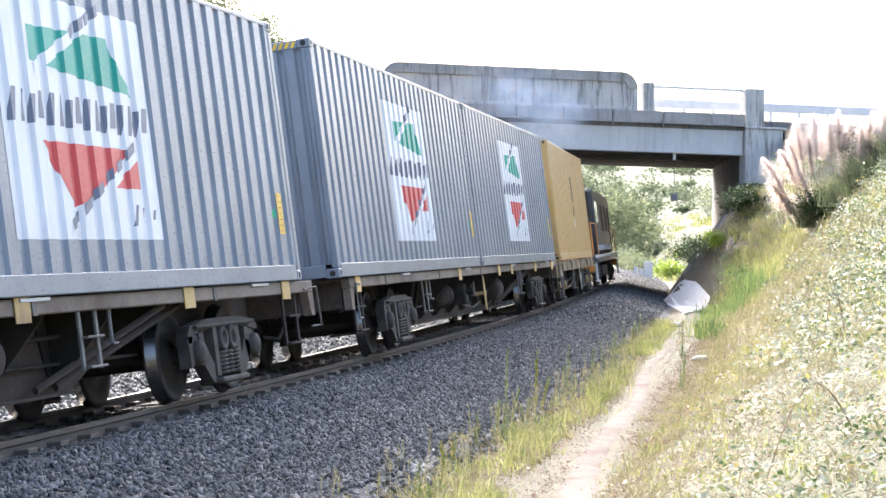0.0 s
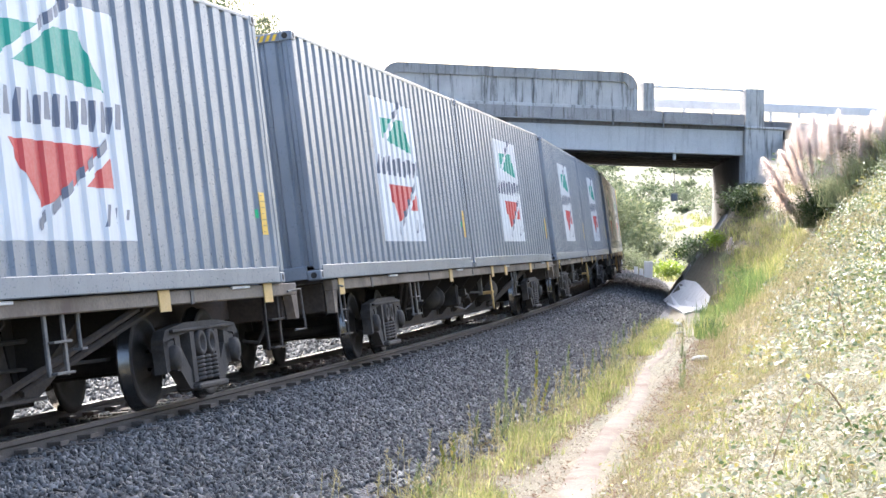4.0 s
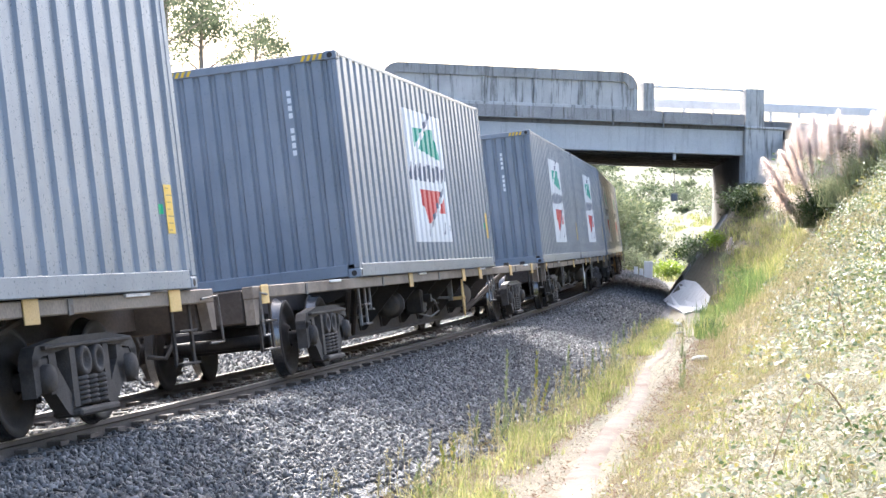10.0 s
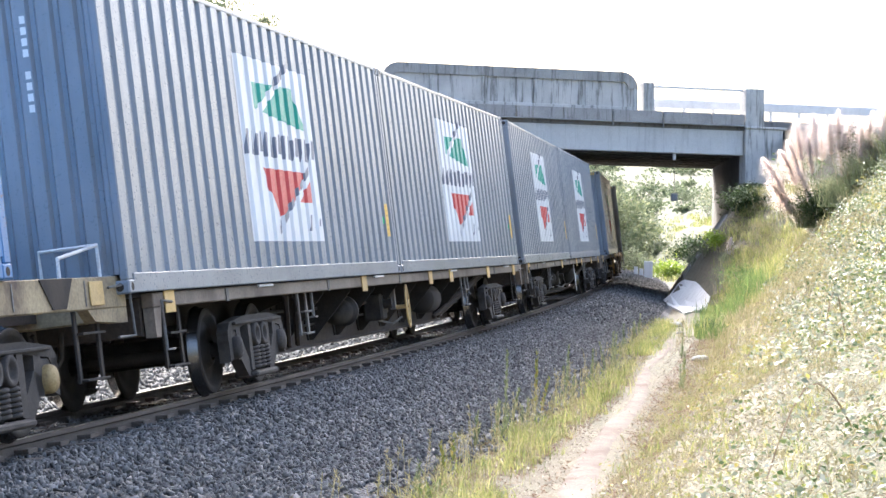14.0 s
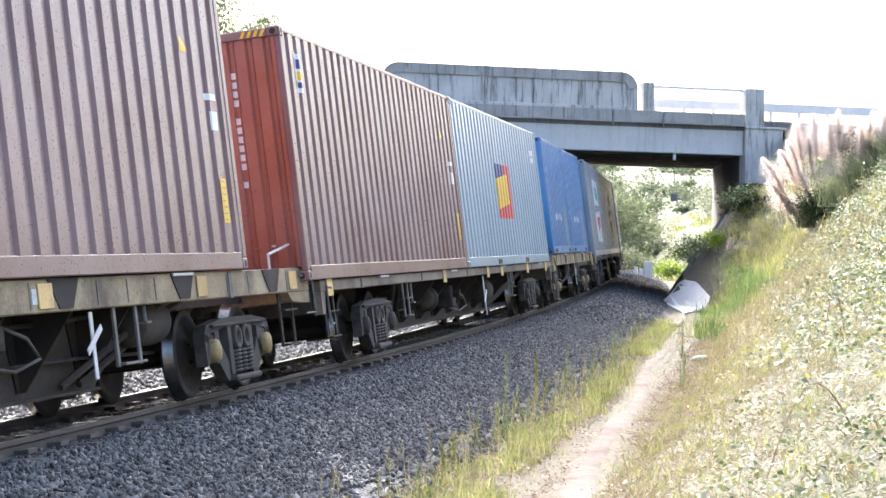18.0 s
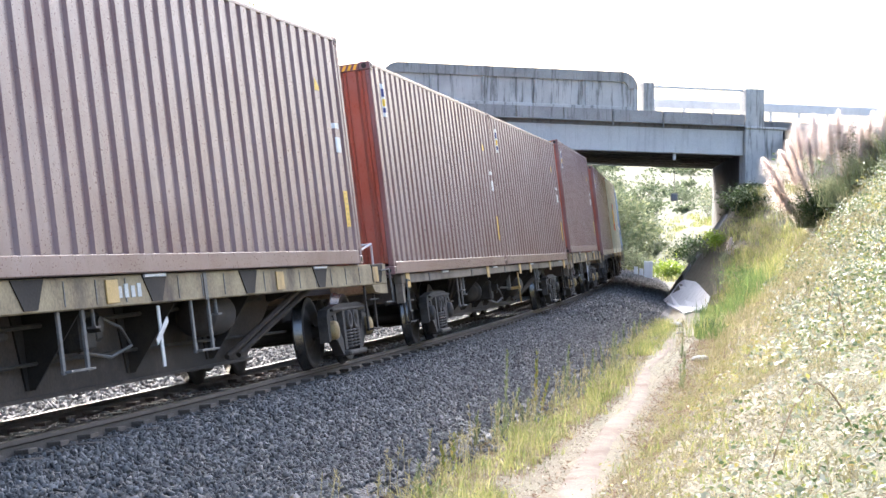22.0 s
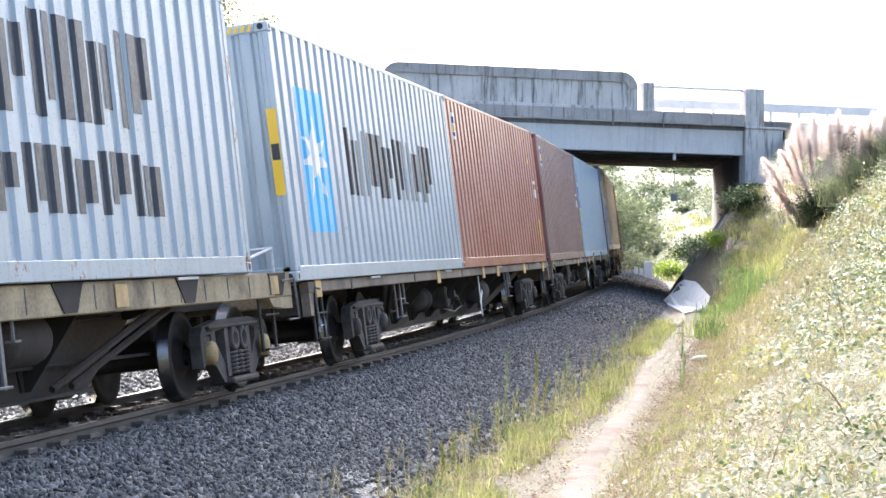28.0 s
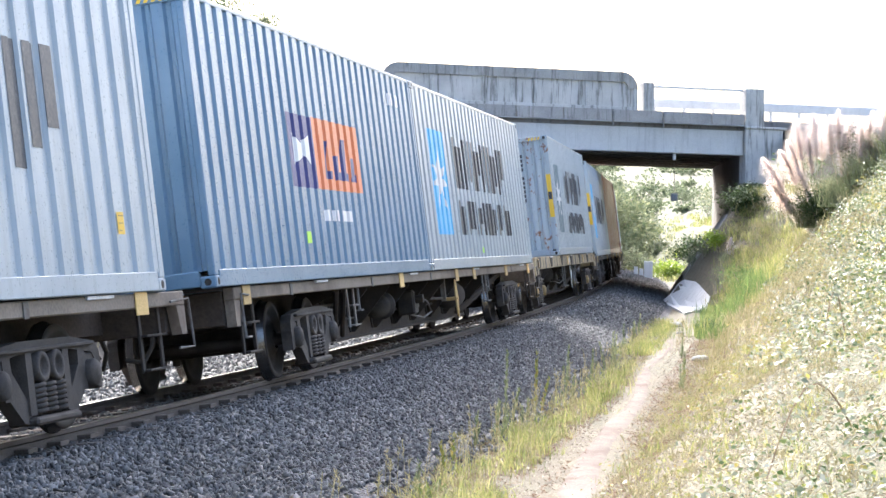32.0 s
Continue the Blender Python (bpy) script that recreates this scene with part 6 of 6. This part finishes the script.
for s, lat, h in ((-7.64, 3.02, 0.92), (-6.34, 3.0, 0.78), (-4.06, 2.88, 0.62), (-2.06, 3.15, 0.66), (-8.51, 2.98, 0.36), (-8.02, 3.05, 0.42), (-7.1, 3.1, 0.34), (-9.66, 3.15, 0.34), (-8.25, 3.1, 0.40), (-5.2, 3.1, 0.45), (-3.2, 3.05, 0.5), (-2.6, 3.25, 0.5), (-1.4, 3.1, 0.6), (0.2, 3.0, 0.6), (1.6, 3.0, 0.6), (3.2, 2.95, 0.6), (-5.8, 3.3, 0.4), (-0.4, 4.0, 0.5), (-4.0, 4.35, 0.55), (-3.6, 4.3, 0.4), (-10.6, 3.2, 0.3)):
    weed(s, lat, h, mat=L_YELLOW if int(s * 10) % 3 == 0 else L_GREYGREEN)


def bush(name, label, x, y, r, h, n, leaf, mat, z=None, twigs=6, group=""):
    """A shrub: twigs and leaves in uneven clumps."""
    r, h = r * M, h * M
    b = thing(name, label, "bush", group)
    z = min(ground_z(x, y), 2.24) if mat is L_DARK and y > 69.5 else ground_z(x, y)
    b.location = (x, y, z)
    tw = Shape()
    heads = []
    for k in range(twigs):
        a, e = rng.uniform(0, 6.28), rng.uniform(0.3, 1.0)
        tip = (r * 0.75 * e * math.cos(a), r * 0.75 * e * math.sin(a), h * rng.uniform(0.45, 0.95))
        tw.tube((0.1 * r * math.cos(a), 0.1 * r * math.sin(a), -0.1), tip, 0.012 + 0.012 * r, 6, 0.005)
        heads.append(tip)
    part("twig_frame", tw, MAT["bark"], b)
    heads = np.array(heads + [(0, 0, h * 0.5)])
    pick = rng.integers(0, len(heads), n)
    sp = rng.normal(size=(n, 3)) * np.array([r * 0.34, r * 0.34, h * 0.2])
    c = heads[pick] + sp
    c[:, 2] = np.abs(c[:, 2])
    tagged(part("leaves", leaf_mesh("leaves", c, leaf, mat, 0.4), None, b), kind="stuff")
    return b


# shrubs on the bank
for tx, d, r, h, n, leaf, mat, label in (
        (0.262, 28.0, 0.8, 0.6, 2600, 0.06, L_GREEN, "soft green shrub on the bank"),
        (0.2306, 22.5, 0.35, 0.3, 1400, 0.04, L_DARK, "low dark green shrub on the bank"),
        (0.232, 33.95, 0.42, 0.45, 1800, 0.08, L_LIME, "small lime green shrub on the bank"),
        (0.221, 34.4, 0.42, 0.4, 900, 0.06, L_GREYGREEN, "grey-green weeds beside the apron"),
        (0.211, 34.9, 0.35, 0.35, 500, 0.06, L_GREYGREEN, "grey-green weeds beside the apron"),
        (0.283, 34.0, 1.1, 0.75, 14000, 0.09, L_DARK, "dark ivy at the foot of the wing wall"),
        (0.268, 33.8, 0.8, 0.7, 6000, 0.09, L_DARK, "dark ivy at the foot of the wing wall"),
        (0.322, 25.6, 0.65, 0.75, 5200, 0.06, L_DARK, "dark shrub below the pampas grass"),
        (0.343, 25.2, 0.7, 0.8, 3000, 0.06, L_GREYGREEN, "grey-green shrub below the pampas grass"),
        (0.372, 24.8, 0.8, 0.8, 3000, 0.06, L_DARK, "dark shrub below the pampas grass"),
        (0.30, 34.0, 0.7, 0.8, 1800, 0.08, L_GREEN, "green shrub beside the wing wall"),
        (-0.345, 21.0, 0.6, 1.3, 1800, 0.09, L_DARK, "dark bush at the foot of the cutting"),
        (-0.30, 20.0, 0.6, 0.9, 1500, 0.08, L_GREYGREEN, "grey-green bush at the foot of the cutting"),
        (-0.258, 22.5, 0.7, 1.0, 1500, 0.09, L_LIME, "yellow-green bush at the foot of the cutting"),
        (-0.2, 26.0, 0.8, 0.9, 1500, 0.09, L_GREEN, "green bush at the foot of the cutting"),
        (-0.33, 25.0, 1.0, 1.2, 2000, 0.10, L_DARK, "dark bush on the cutting slope")):
    bush("bush", label, tx * d * M, d * K, r, h, n, leaf, mat)


def pampas(x, y, plumes, label, size=1.0):
    """A clump of arching blades with feathery plumes; plumes: (across, height over the foot, lean)."""
    z = ground_z(x, y)
    p = thing("pampas_grass", label, "pampas grass", "pampas clumps")
    p.location = (x, y, z)
    n = int(620 * size ** 2)
    base = np.stack([rng.normal(0, 0.22 * size, n), rng.normal(0, 0.3 * size, n), np.zeros(n)], 1)
    tagged(part("leaf_clump", blade_mesh("leaf_clump", base, 0.85 * min(size, 1.0) ** 2, 0.008 * size, L_GREYGREEN, 0.9), None, p, "arching green leaf blades"), kind="stuff")
    for dx, top, lean in plumes:
        foot = np.array([dx * 0.35, rng.uniform(-0.2, 0.2), 0.0])
        tip = np.array([dx, rng.uniform(-0.3, 0.3), top])
        ax = np.array([lean, rng.uniform(-0.1, 0.1), 1.0])
        ax /= np.linalg.norm(ax)
        length, wide = rng.uniform(0.75, 1.0) * size, rng.uniform(0.27, 0.36) * size
        low = tip - ax * length
        st = part("plume_stalk", Shape().path([tuple(foot), tuple(foot * 0.4 + low * 0.6 + np.array([0, 0, 0.1])), tuple(low), tuple(tip - ax * 0.1)], 0.010, 6), L_STRAW, p)
        m = 2600
        t = rng.uniform(0, 1, m)
        bow = np.array([lean * 0.22 + 0.05, 0.0, -0.06]) * size
        c = low + ax * (length * t)[:, None] + bow * (t ** 2)[:, None]
        w = wide * np.sin(np.pi * np.clip(t * 0.84 + 0.12, 0, 1)) + 0.012
        an = rng.uniform(0, 6.28, m)
        u1 = np.cross(ax, (0, 1.0, 0))
        u1 /= np.linalg.norm(u1)
        u2 = np.cross(ax, u1)
        o = np.cos(an)[:, None] * u1 + np.sin(an)[:, None] * u2
        out = (w * rng.uniform(0.35, 1.3, m))[:, None]
        tipv = c + o * out + ax * (0.10 * size) * rng.uniform(0.2, 1.2, (m, 1)) + bow * 0.5
        sd = np.cross(o, ax) * 0.0055
        v = np.stack([c - sd, c + sd, tipv], 1).reshape(-1, 3)
        tagged(part("plume", fast_mesh("plume", v, np.arange(m * 3).reshape(-1, 3), [L_PLUME]), None, st, "pinkish cream feathery plume"), kind="stuff")


# four clumps side by side along the top of the bank, and a small one lower down
pampas(9.30, 53.8, ((-1.35, 1.75, -0.5), (-1.15, 1.2, -0.55), (-0.9, 1.95, -0.4), (-0.75, 2.2, -0.35), (-0.85, 0.95, -0.5), (-0.55, 1.5, -0.35), (-0.6, 2.75, -0.15), (-0.25, 2.85, -0.1), (-0.35, 2.3, -0.15), (0.05, 2.6, -0.05), (-0.5, 0.85, -0.4)), "pampas grass with leaning pinkish cream plumes on the bank", 1.2)
pampas(9.60, 51.8, ((-0.45, 2.15, -0.1), (-0.25, 2.35, -0.08), (-0.1, 1.8, 0.0), (0.1, 2.2, 0.05), (0.2, 1.05, 0.1), (0.4, 2.0, 0.1)), "tall pampas grass with pinkish cream plumes on the bank", 1.15)
pampas(10.02, 50.8, ((-0.05, 1.75, 0.0), (0.2, 1.6, 0.05), (0.13, 1.25, 0.1), (0.4, 1.85, 0.05), (-0.3, 1.5, -0.1)), "tall pampas grass with pinkish cream plumes on the bank", 1.1)
pampas(10.55, 50.5, ((-0.3, 1.65, 0.0), (-0.05, 1.35, 0.05), (0.1, 1.75, 0.05)), "pampas grass with drooping cream plumes on the bank", 1.1)
pampas(8.97, 68.0, ((0.0, 0.75, 0.05), (0.1, 0.5, 0.15)), "small pampas tuft on the bank", 0.65)


def tree(x, y, h, r, n, leaf, mat, label, trunk=0.16, lean=0.0, crown_from=0.35):
    """A tapered trunk with limbs and a loose crown of leaf clumps."""
    h, r = h * M, r * M
    t = thing("tree", label, "tree", "trees")
    z = ground_z(x, y)
    t.location = (x, y, z)
    tk = Shape()
    pts = [(lean * k / 6 * h * 0.15 + 0.05 * math.sin(k * 1.7), 0.05 * math.cos(k * 2.1), h * 0.8 * k / 6 - 0.2) for k in range(7)]
    for k in range(6):
        tk.tube(pts[k], pts[k + 1], trunk * (1 - k / 7.5), 8, trunk * (1 - (k + 1) / 7.5))
    part("trunk", tk, MAT["bark"], t)
    heads = []
    for k in range(9):
        f = crown_from + (0.95 - crown_from) * k / 8
        b = pts[min(5, int(f * 6))]
        a = k * 2.4 + rng.uniform(-0.4, 0.4)
        L = r * rng.uniform(0.55, 1.0) * (1 - 0.45 * f)
        tip = (b[0] + L * math.cos(a), b[1] + L * math.sin(a), b[2] + L * 0.55 + 0.2)
        part("limb", Shape().tube(b, tip, trunk * 0.35, 6, trunk * 0.1), MAT["bark"], t)
        heads += [tip, tuple((np.array(tip) * 0.6 + np.array(b) * 0.4))]
    heads = np.array(heads + [(pts[6][0], pts[6][1], h * 0.9)])
    heads = np.repeat(heads, 3, 0) + rng.normal(size=(len(heads) * 3, 3)) * r * 0.22
    pick = rng.integers(0, len(heads), n)
    c = heads[pick] + rng.normal(size=(n, 3)) * np.array([0.13, 0.13, 0.10]) * r
    tagged(part("crown", leaf_mesh("crown", c, leaf, mat, 0.15, 0.45), None, t), kind="stuff")


# gums on top of the cutting
for tx, d, h, r in ((-0.235, 44, 9.5, 3.2), (-0.275, 40, 8.5, 3.0), (-0.315, 38, 8.5, 3.0), (-0.36, 36, 8.0, 2.8), (-0.205, 52, 8.0, 2.6), (-0.40, 33, 8, 3.0), (-0.16, 60, 7.0, 2.6), (-0.385, 27, 5.5, 2.4), (-0.335, 31, 6.0, 2.4)):
    tree(tx * d * M, d * K, h, r, 7500, 0.17, L_GUM_HAZED, "open-crowned gum tree on the cutting edge", 0.17)
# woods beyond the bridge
for tx, d, h, r, mat, label in ((0.150, 92, 6.8, 4.0, L_GUM_HAZED, "rounded tree beyond the bridge with haze in its leaf colour"), (0.160, 84, 4.0, 2.6, L_GREYGREEN, "leafy grey-green tree beyond the bridge"), (0.137, 80, 5.0, 3.2, L_GREYGREEN, "leafy grey-green tree beyond the bridge"), (0.12, 90, 7.5, 3.8, L_GUM_HAZED, "rounded tree beyond the bridge with haze in its leaf colour"), (0.10, 96, 8.0, 4.0, L_GUM_HAZED, "rounded tree beyond the bridge with haze in its leaf colour")):
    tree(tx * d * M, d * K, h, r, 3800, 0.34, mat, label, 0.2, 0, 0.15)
for tx, d, r, h, mat, label in ((0.212, 62, 1.1, 1.4, L_DARK, "dark bush on the far slope"), (0.222, 60, 0.9, 1.0, L_DARK, "dark bush on the far slope"), (0.19, 58, 0.9, 0.8, L_LIME, "lime green bush beyond the bridge"), (0.165, 62, 1.6, 1.0, L_GREYGREEN, "grey-green bush beyond the bridge"), (0.15, 66, 1.6, 1.2, L_GREYGREEN, "grey-green bush beyond the bridge"), (0.20, 70, 0.8, 0.7, L_GREYGREEN, "grey bush on the far slope"), (0.235, 75, 1.5, 1.6, L_GREYGREEN, "grey bush on the far slope"), (0.228, 95, 2.0, 1.8, L_GUM_HAZED, "bush on the far hillside"), (0.205, 110, 2.0, 1.6, L_GUM_HAZED, "bush on the far hillside")):
    bush("bush", label, tx * d * M, d * K, r, h, 1300, 0.16, mat)
# woods on the far hillside
wc = []
for k in range(46):
    a, d = rng.uniform(0.08, 0.27), rng.uniform(105, 190)
    r = rng.uniform(1.2, 3.2)
    m = int(260 * r / 2)
    c = rng.normal(size=(m, 3)) * np.array([r, r, r * 0.5]) * 0.5
    c[:, 2] = np.abs(c[:, 2]) + rng.uniform(0, 0.4 * r, m)
    wc.append(c + np.array([a * d * M, d * K, ground_z(a * d * M, d * K)]))
stuff("far_woods", leaf_mesh("far_woods", np.concatenate(wc), 0.5, L_GUM_HAZED, 0.2), "grey-green scrub and trees on the far hillside", "woods")
# white marker boards beyond the bridge
for tx, d, w, h in ((0.1745, 54, 0.22, 1.05), (0.164, 56, 0.10, 0.6), (0.1685, 56, 0.10, 0.55)):
    b = thing("marker_post", "white painted marker post beside the track", "post", "white marker posts")
    x, y = tx * d * M, d * K
    z = ground_z(x, y)
    part("board", Shape().box(x - w, x + w, y - 0.03, y + 0.03, z - 0.1, z + h, 0.01), MAT["logo_white"], b)
# pale stones beside the path
for k, (s, lat, r) in enumerate(((7.4, 3.38, 0.17), (-0.91, 4.33, 0.13), (5.52, 3.58, 0.08))):
    q = beside(s, lat)
    st = tagged(new("stone", None), "pale sunlit stone beside the path", "stone", "stones beside the path")
    sh = Shape().lathe([(0.001, -0.5), (0.7, -0.4), (1.0, 0.0), (0.75, 0.45), (0.25, 0.6), (0.001, 0.6)], (0, 0, 0), "z", 9)
    sh.v = [(vx * r * (1.2 + 0.2 * math.sin(k + vy * 3)), vy * r * 0.8 * (1 + 0.25 * math.sin(vx * 4 + k)), vz * r * (0.8 + 0.2 * math.sin(vx * 3 + vy * 5 + k))) for vx, vy, vz in sh.v]
    part("rock", sh, MAT["concrete"], st)
    st.location = (q.x, q.y, ground_z(q.x, q.y) + r * 0.2)


# ---- locomotive ahead of the wagons ----
MAT["loco_black"] = paint("loco_black", (0.02, 0.021, 0.024), 0.2, 0.05, 0.4, 0.02)
MAT["loco_orange"] = paint("loco_orange", (0.62, 0.27, 0.05), 0.25, 0.05, 0.42, 0.03)
glass, g_nt, g_b = node_mat("sky_tinted_glass")
# the sky's reflection is put into the panes as a blue base colour
g_b.inputs["Base Color"].default_value = (0.12, 0.22, 0.36, 1)
g_b.inputs["Roughness"].default_value = 0.06
g_b.inputs["Metallic"].default_value = 0.6
MAT["glass"] = glass
loco = thing("locomotive", "black and orange diesel locomotive with handrails", "locomotive")
part("frame", Shape().box(-7.0, 7.0, -1.25, 1.25, 0.85, 1.12, 0.03), MAT["loco_black"], loco)
for sy in (-1, 1):
    a, b = sorted((sy * 1.252, sy * 1.262))
    part("frame_stripe", Shape().box(-6.9, 6.9, a, b, 1.02, 1.10), MAT["logo_white"], loco, "white stripe")
part("rear_hood", Shape().box(-6.3, -4.2, -0.95, 0.95, 1.12, 3.30, 0.08), MAT["loco_orange"], loco, "orange end hood")
part("end_window", Shape().box(-6.315, -6.29, -0.75, -0.15, 2.45, 3.05, 0.01), MAT["glass"], loco)
part("end_window", Shape().box(-6.315, -6.29, 0.15, 0.75, 2.45, 3.05, 0.01), MAT["glass"], loco)
part("side_window", Shape().box(-6.0, -5.2, -0.965, -0.95, 2.45, 3.05, 0.005), MAT["glass"], loco)
part("cab_roof", Shape().box(-6.4, -4.1, -1.02, 1.02, 3.30, 3.42, 0.05), MAT["loco_black"], loco)
part("body", Shape().box(-4.2, 5.6, -1.18, 1.18, 1.12, 3.28, 0.12), MAT["loco_black"], loco, "black body")
for sy in (-1, 1):
    a, b = sorted((sy * 1.182, sy * 1.19))
    part("cab_window", Shape().box(-3.6, -2.3, a, b, 2.15, 2.85, 0.003), MAT["glass"], loco, "window with the sky's reflection in its blue colour")
    part("body_stripe", Shape().box(-4.1, 5.5, a, b, 1.25, 1.42, 0.003), MAT["logo_white"], loco)
    for x in (0.0, 2.2, 4.2):
        part("grille", Shape().box(x - 0.6, x + 0.6, a, b, 1.9, 2.8, 0.003), MAT["dark_steel"], loco)
part("exhaust_stack", Shape().tube((0.5, 0, 3.2), (0.5, 0, 3.5), 0.2, 14), MAT["dark_steel"], loco)
part("fuel_tank", Shape().box(-1.7, 1.7, -1.1, 1.1, 0.3, 0.85, 0.12), MAT["dark_steel"], loco)
for d in (-1, 1):
    for sy in (-1, 1):
        rail = Shape().path([(d * 6.9, sy * 1.2, 1.12), (d * 6.9, sy * 1.2, 2.1), (d * 6.3, sy * 1.2, 2.1), (d * 4.3, sy * 1.2, 2.1), (d * 4.3, sy * 1.2, 1.12)], 0.02, 6)
        part("handrail", rail, MAT["loco_orange"], loco, "orange handrail")
        part("step_ladder", Shape().path([(d * 6.8, sy * 1.22, 1.1), (d * 6.8, sy * 1.22, 0.3)], 0.025, 6).path([(d * 6.4, sy * 1.22, 1.1), (d * 6.4, sy * 1.22, 0.3)], 0.025, 6).box(d * 6.6 - 0.2, d * 6.6 + 0.2, sy * 1.22 - 0.06, sy * 1.22 + 0.06, 0.3, 0.34), MAT["grey_metal"], loco, "pale step ladder")
    part("end_beam", Shape().box(min(d * 7.0, d * 7.15), max(d * 7.0, d * 7.15), -1.2, 1.2, 0.6, 1.1, 0.03), MAT["loco_orange"], loco)
    make_bogie(loco, d * 4.6)
for o in loco.children:
    if o.name.startswith("bogie"):
        o.location.x *= 1.43
    else:
        o.data.transform(Matrix.Diagonal((1.43, 1, 1, 1)))
TRAIN.append((loco, 231.8, 6.6, 0.12))
for o in loco.children_recursive:
    if o.name.startswith("wheelset"):
        WHEELS.append((o, o.location.x, o.location.z))

# ---- exhaust haze: thin lens-shaped wisps that drift up, clear towards their rims ----
haze, h_nt, h_b = node_mat("exhaust_haze")
h_b.inputs["Base Color"].default_value = (0.70, 0.78, 0.92, 1)
h_b.inputs["Roughness"].default_value = 1.0
h_b.inputs["Specular IOR Level"].default_value = 0.0
h_co = coords(h_nt)
h_len = h_nt.nodes.new("ShaderNodeVectorMath")
h_len.operation = "LENGTH"
h_map = h_nt.nodes.new("ShaderNodeMapping")
h_map.inputs["Scale"].default_value = (1, 0, 1)
h_nt.links.new(h_co, h_map.inputs[0])
h_nt.links.new(h_map.outputs[0], h_len.inputs[0])
h_fall = ramp(h_nt, h_len.outputs["Value"], [(0.0, (0.34, 0.34, 0.34)), (0.45, (0.2, 0.2, 0.2)), (0.95, (0, 0, 0))])
h_noise = ramp(h_nt, noise_fac(h_nt, h_co, 2.6, 4.0), [(0.3, (0.1, 0.1, 0.1)), (0.7, (1, 1, 1))])
h_nt.links.new(mix(h_nt, 1.0, h_fall, h_noise, "MULTIPLY"), h_b.inputs["Alpha"])
PUFFS = []
for k in range(4):
    pf_ob = thing("exhaust_puff", "thin bluish diesel exhaust haze", "smoke", "exhaust puffs")
    sh = Shape().lathe([(max(1e-3, math.sin(a)), -0.3 * math.cos(a)) for a in [i * math.pi / 10 for i in range(11)]], (0, 0, 0), "y", 24)
    sx, sz = (1.5, 1.2, 1.0, 1.3)[k], (1.0, 1.25, 0.8, 0.9)[k]
    wisp = part("wisp", sh, haze, pf_ob, "", True)
    wisp.scale = (sx, 1, sz)
    PUFFS.append((pf_ob, (0.0, -1.0, 1.1, 0.3)[k], (0.0, -0.35, 0.35, -0.7)[k], (0.0, 0.2, -0.4, -0.9)[k]))


# ---- motion ----
SPEED, SLOW, START = 11.652, -0.0793, -0.477


def travelled(t):
    return START + SPEED * (t - 16) + SLOW * (t - 16) ** 2 / 2


def wagon_pose(mid, pivot, lean, t):
    s = mid + travelled(t)
    a, b = on_track(s + pivot, 0.07, 0), on_track(s - pivot, 0.07, 0)
    fwd = (a - b).normalized()
    th = math.atan2(fwd.y, fwd.x)
    up = Vector((-math.sin(lean) * math.sin(th), math.sin(lean) * math.cos(th), math.cos(lean)))
    left = up.cross(fwd).normalized()
    up = fwd.cross(left)
    m = Matrix((fwd, left, up)).transposed().to_4x4()
    m.translation = (a + b) / 2
    return m


def motions():
    times = [k * 0.5 for k in range(65)]
    for wg, mid, pivot, lean in TRAIN:
        walk(wg, [(t, wagon_pose(mid, pivot, lean, t)) for t in times])
    for box, k, x, z in LOADS:
        wg, mid, pivot, lean = TRAIN[k]
        walk(box, [(t, wagon_pose(mid, pivot, lean, t) @ Matrix.Translation((x, -0.08, z))) for t in times])
    for puff, dx, dy, dz in PUFFS:
        # rises over the bridge in the first seconds, then is lifted high above the line, out of the camera's view
        rows = []
        for t in (0.0, 1.0, 2.0, 3.0, 4.5, 7.0, 12.0, 20.0, 32.0):
            up = 1.2 * t if t < 7 else 8.4 + 12 * (t - 7)
            rows.append((t, Matrix.Translation((2.9 + dx + 0.6 * t, 68.7 + dy + 1.6 * t, 6.0 + dz + up))))
        walk(puff, rows)
    for ws, x, y0 in WHEELS:
        rows = []
        for k in range(961):
            t = k / 30
            rows.append((t, Matrix.Translation((x, 0, y0)) @ Matrix.Rotation(travelled(t) / 0.44, 4, "Y")))
        walk(ws, rows)


motions()
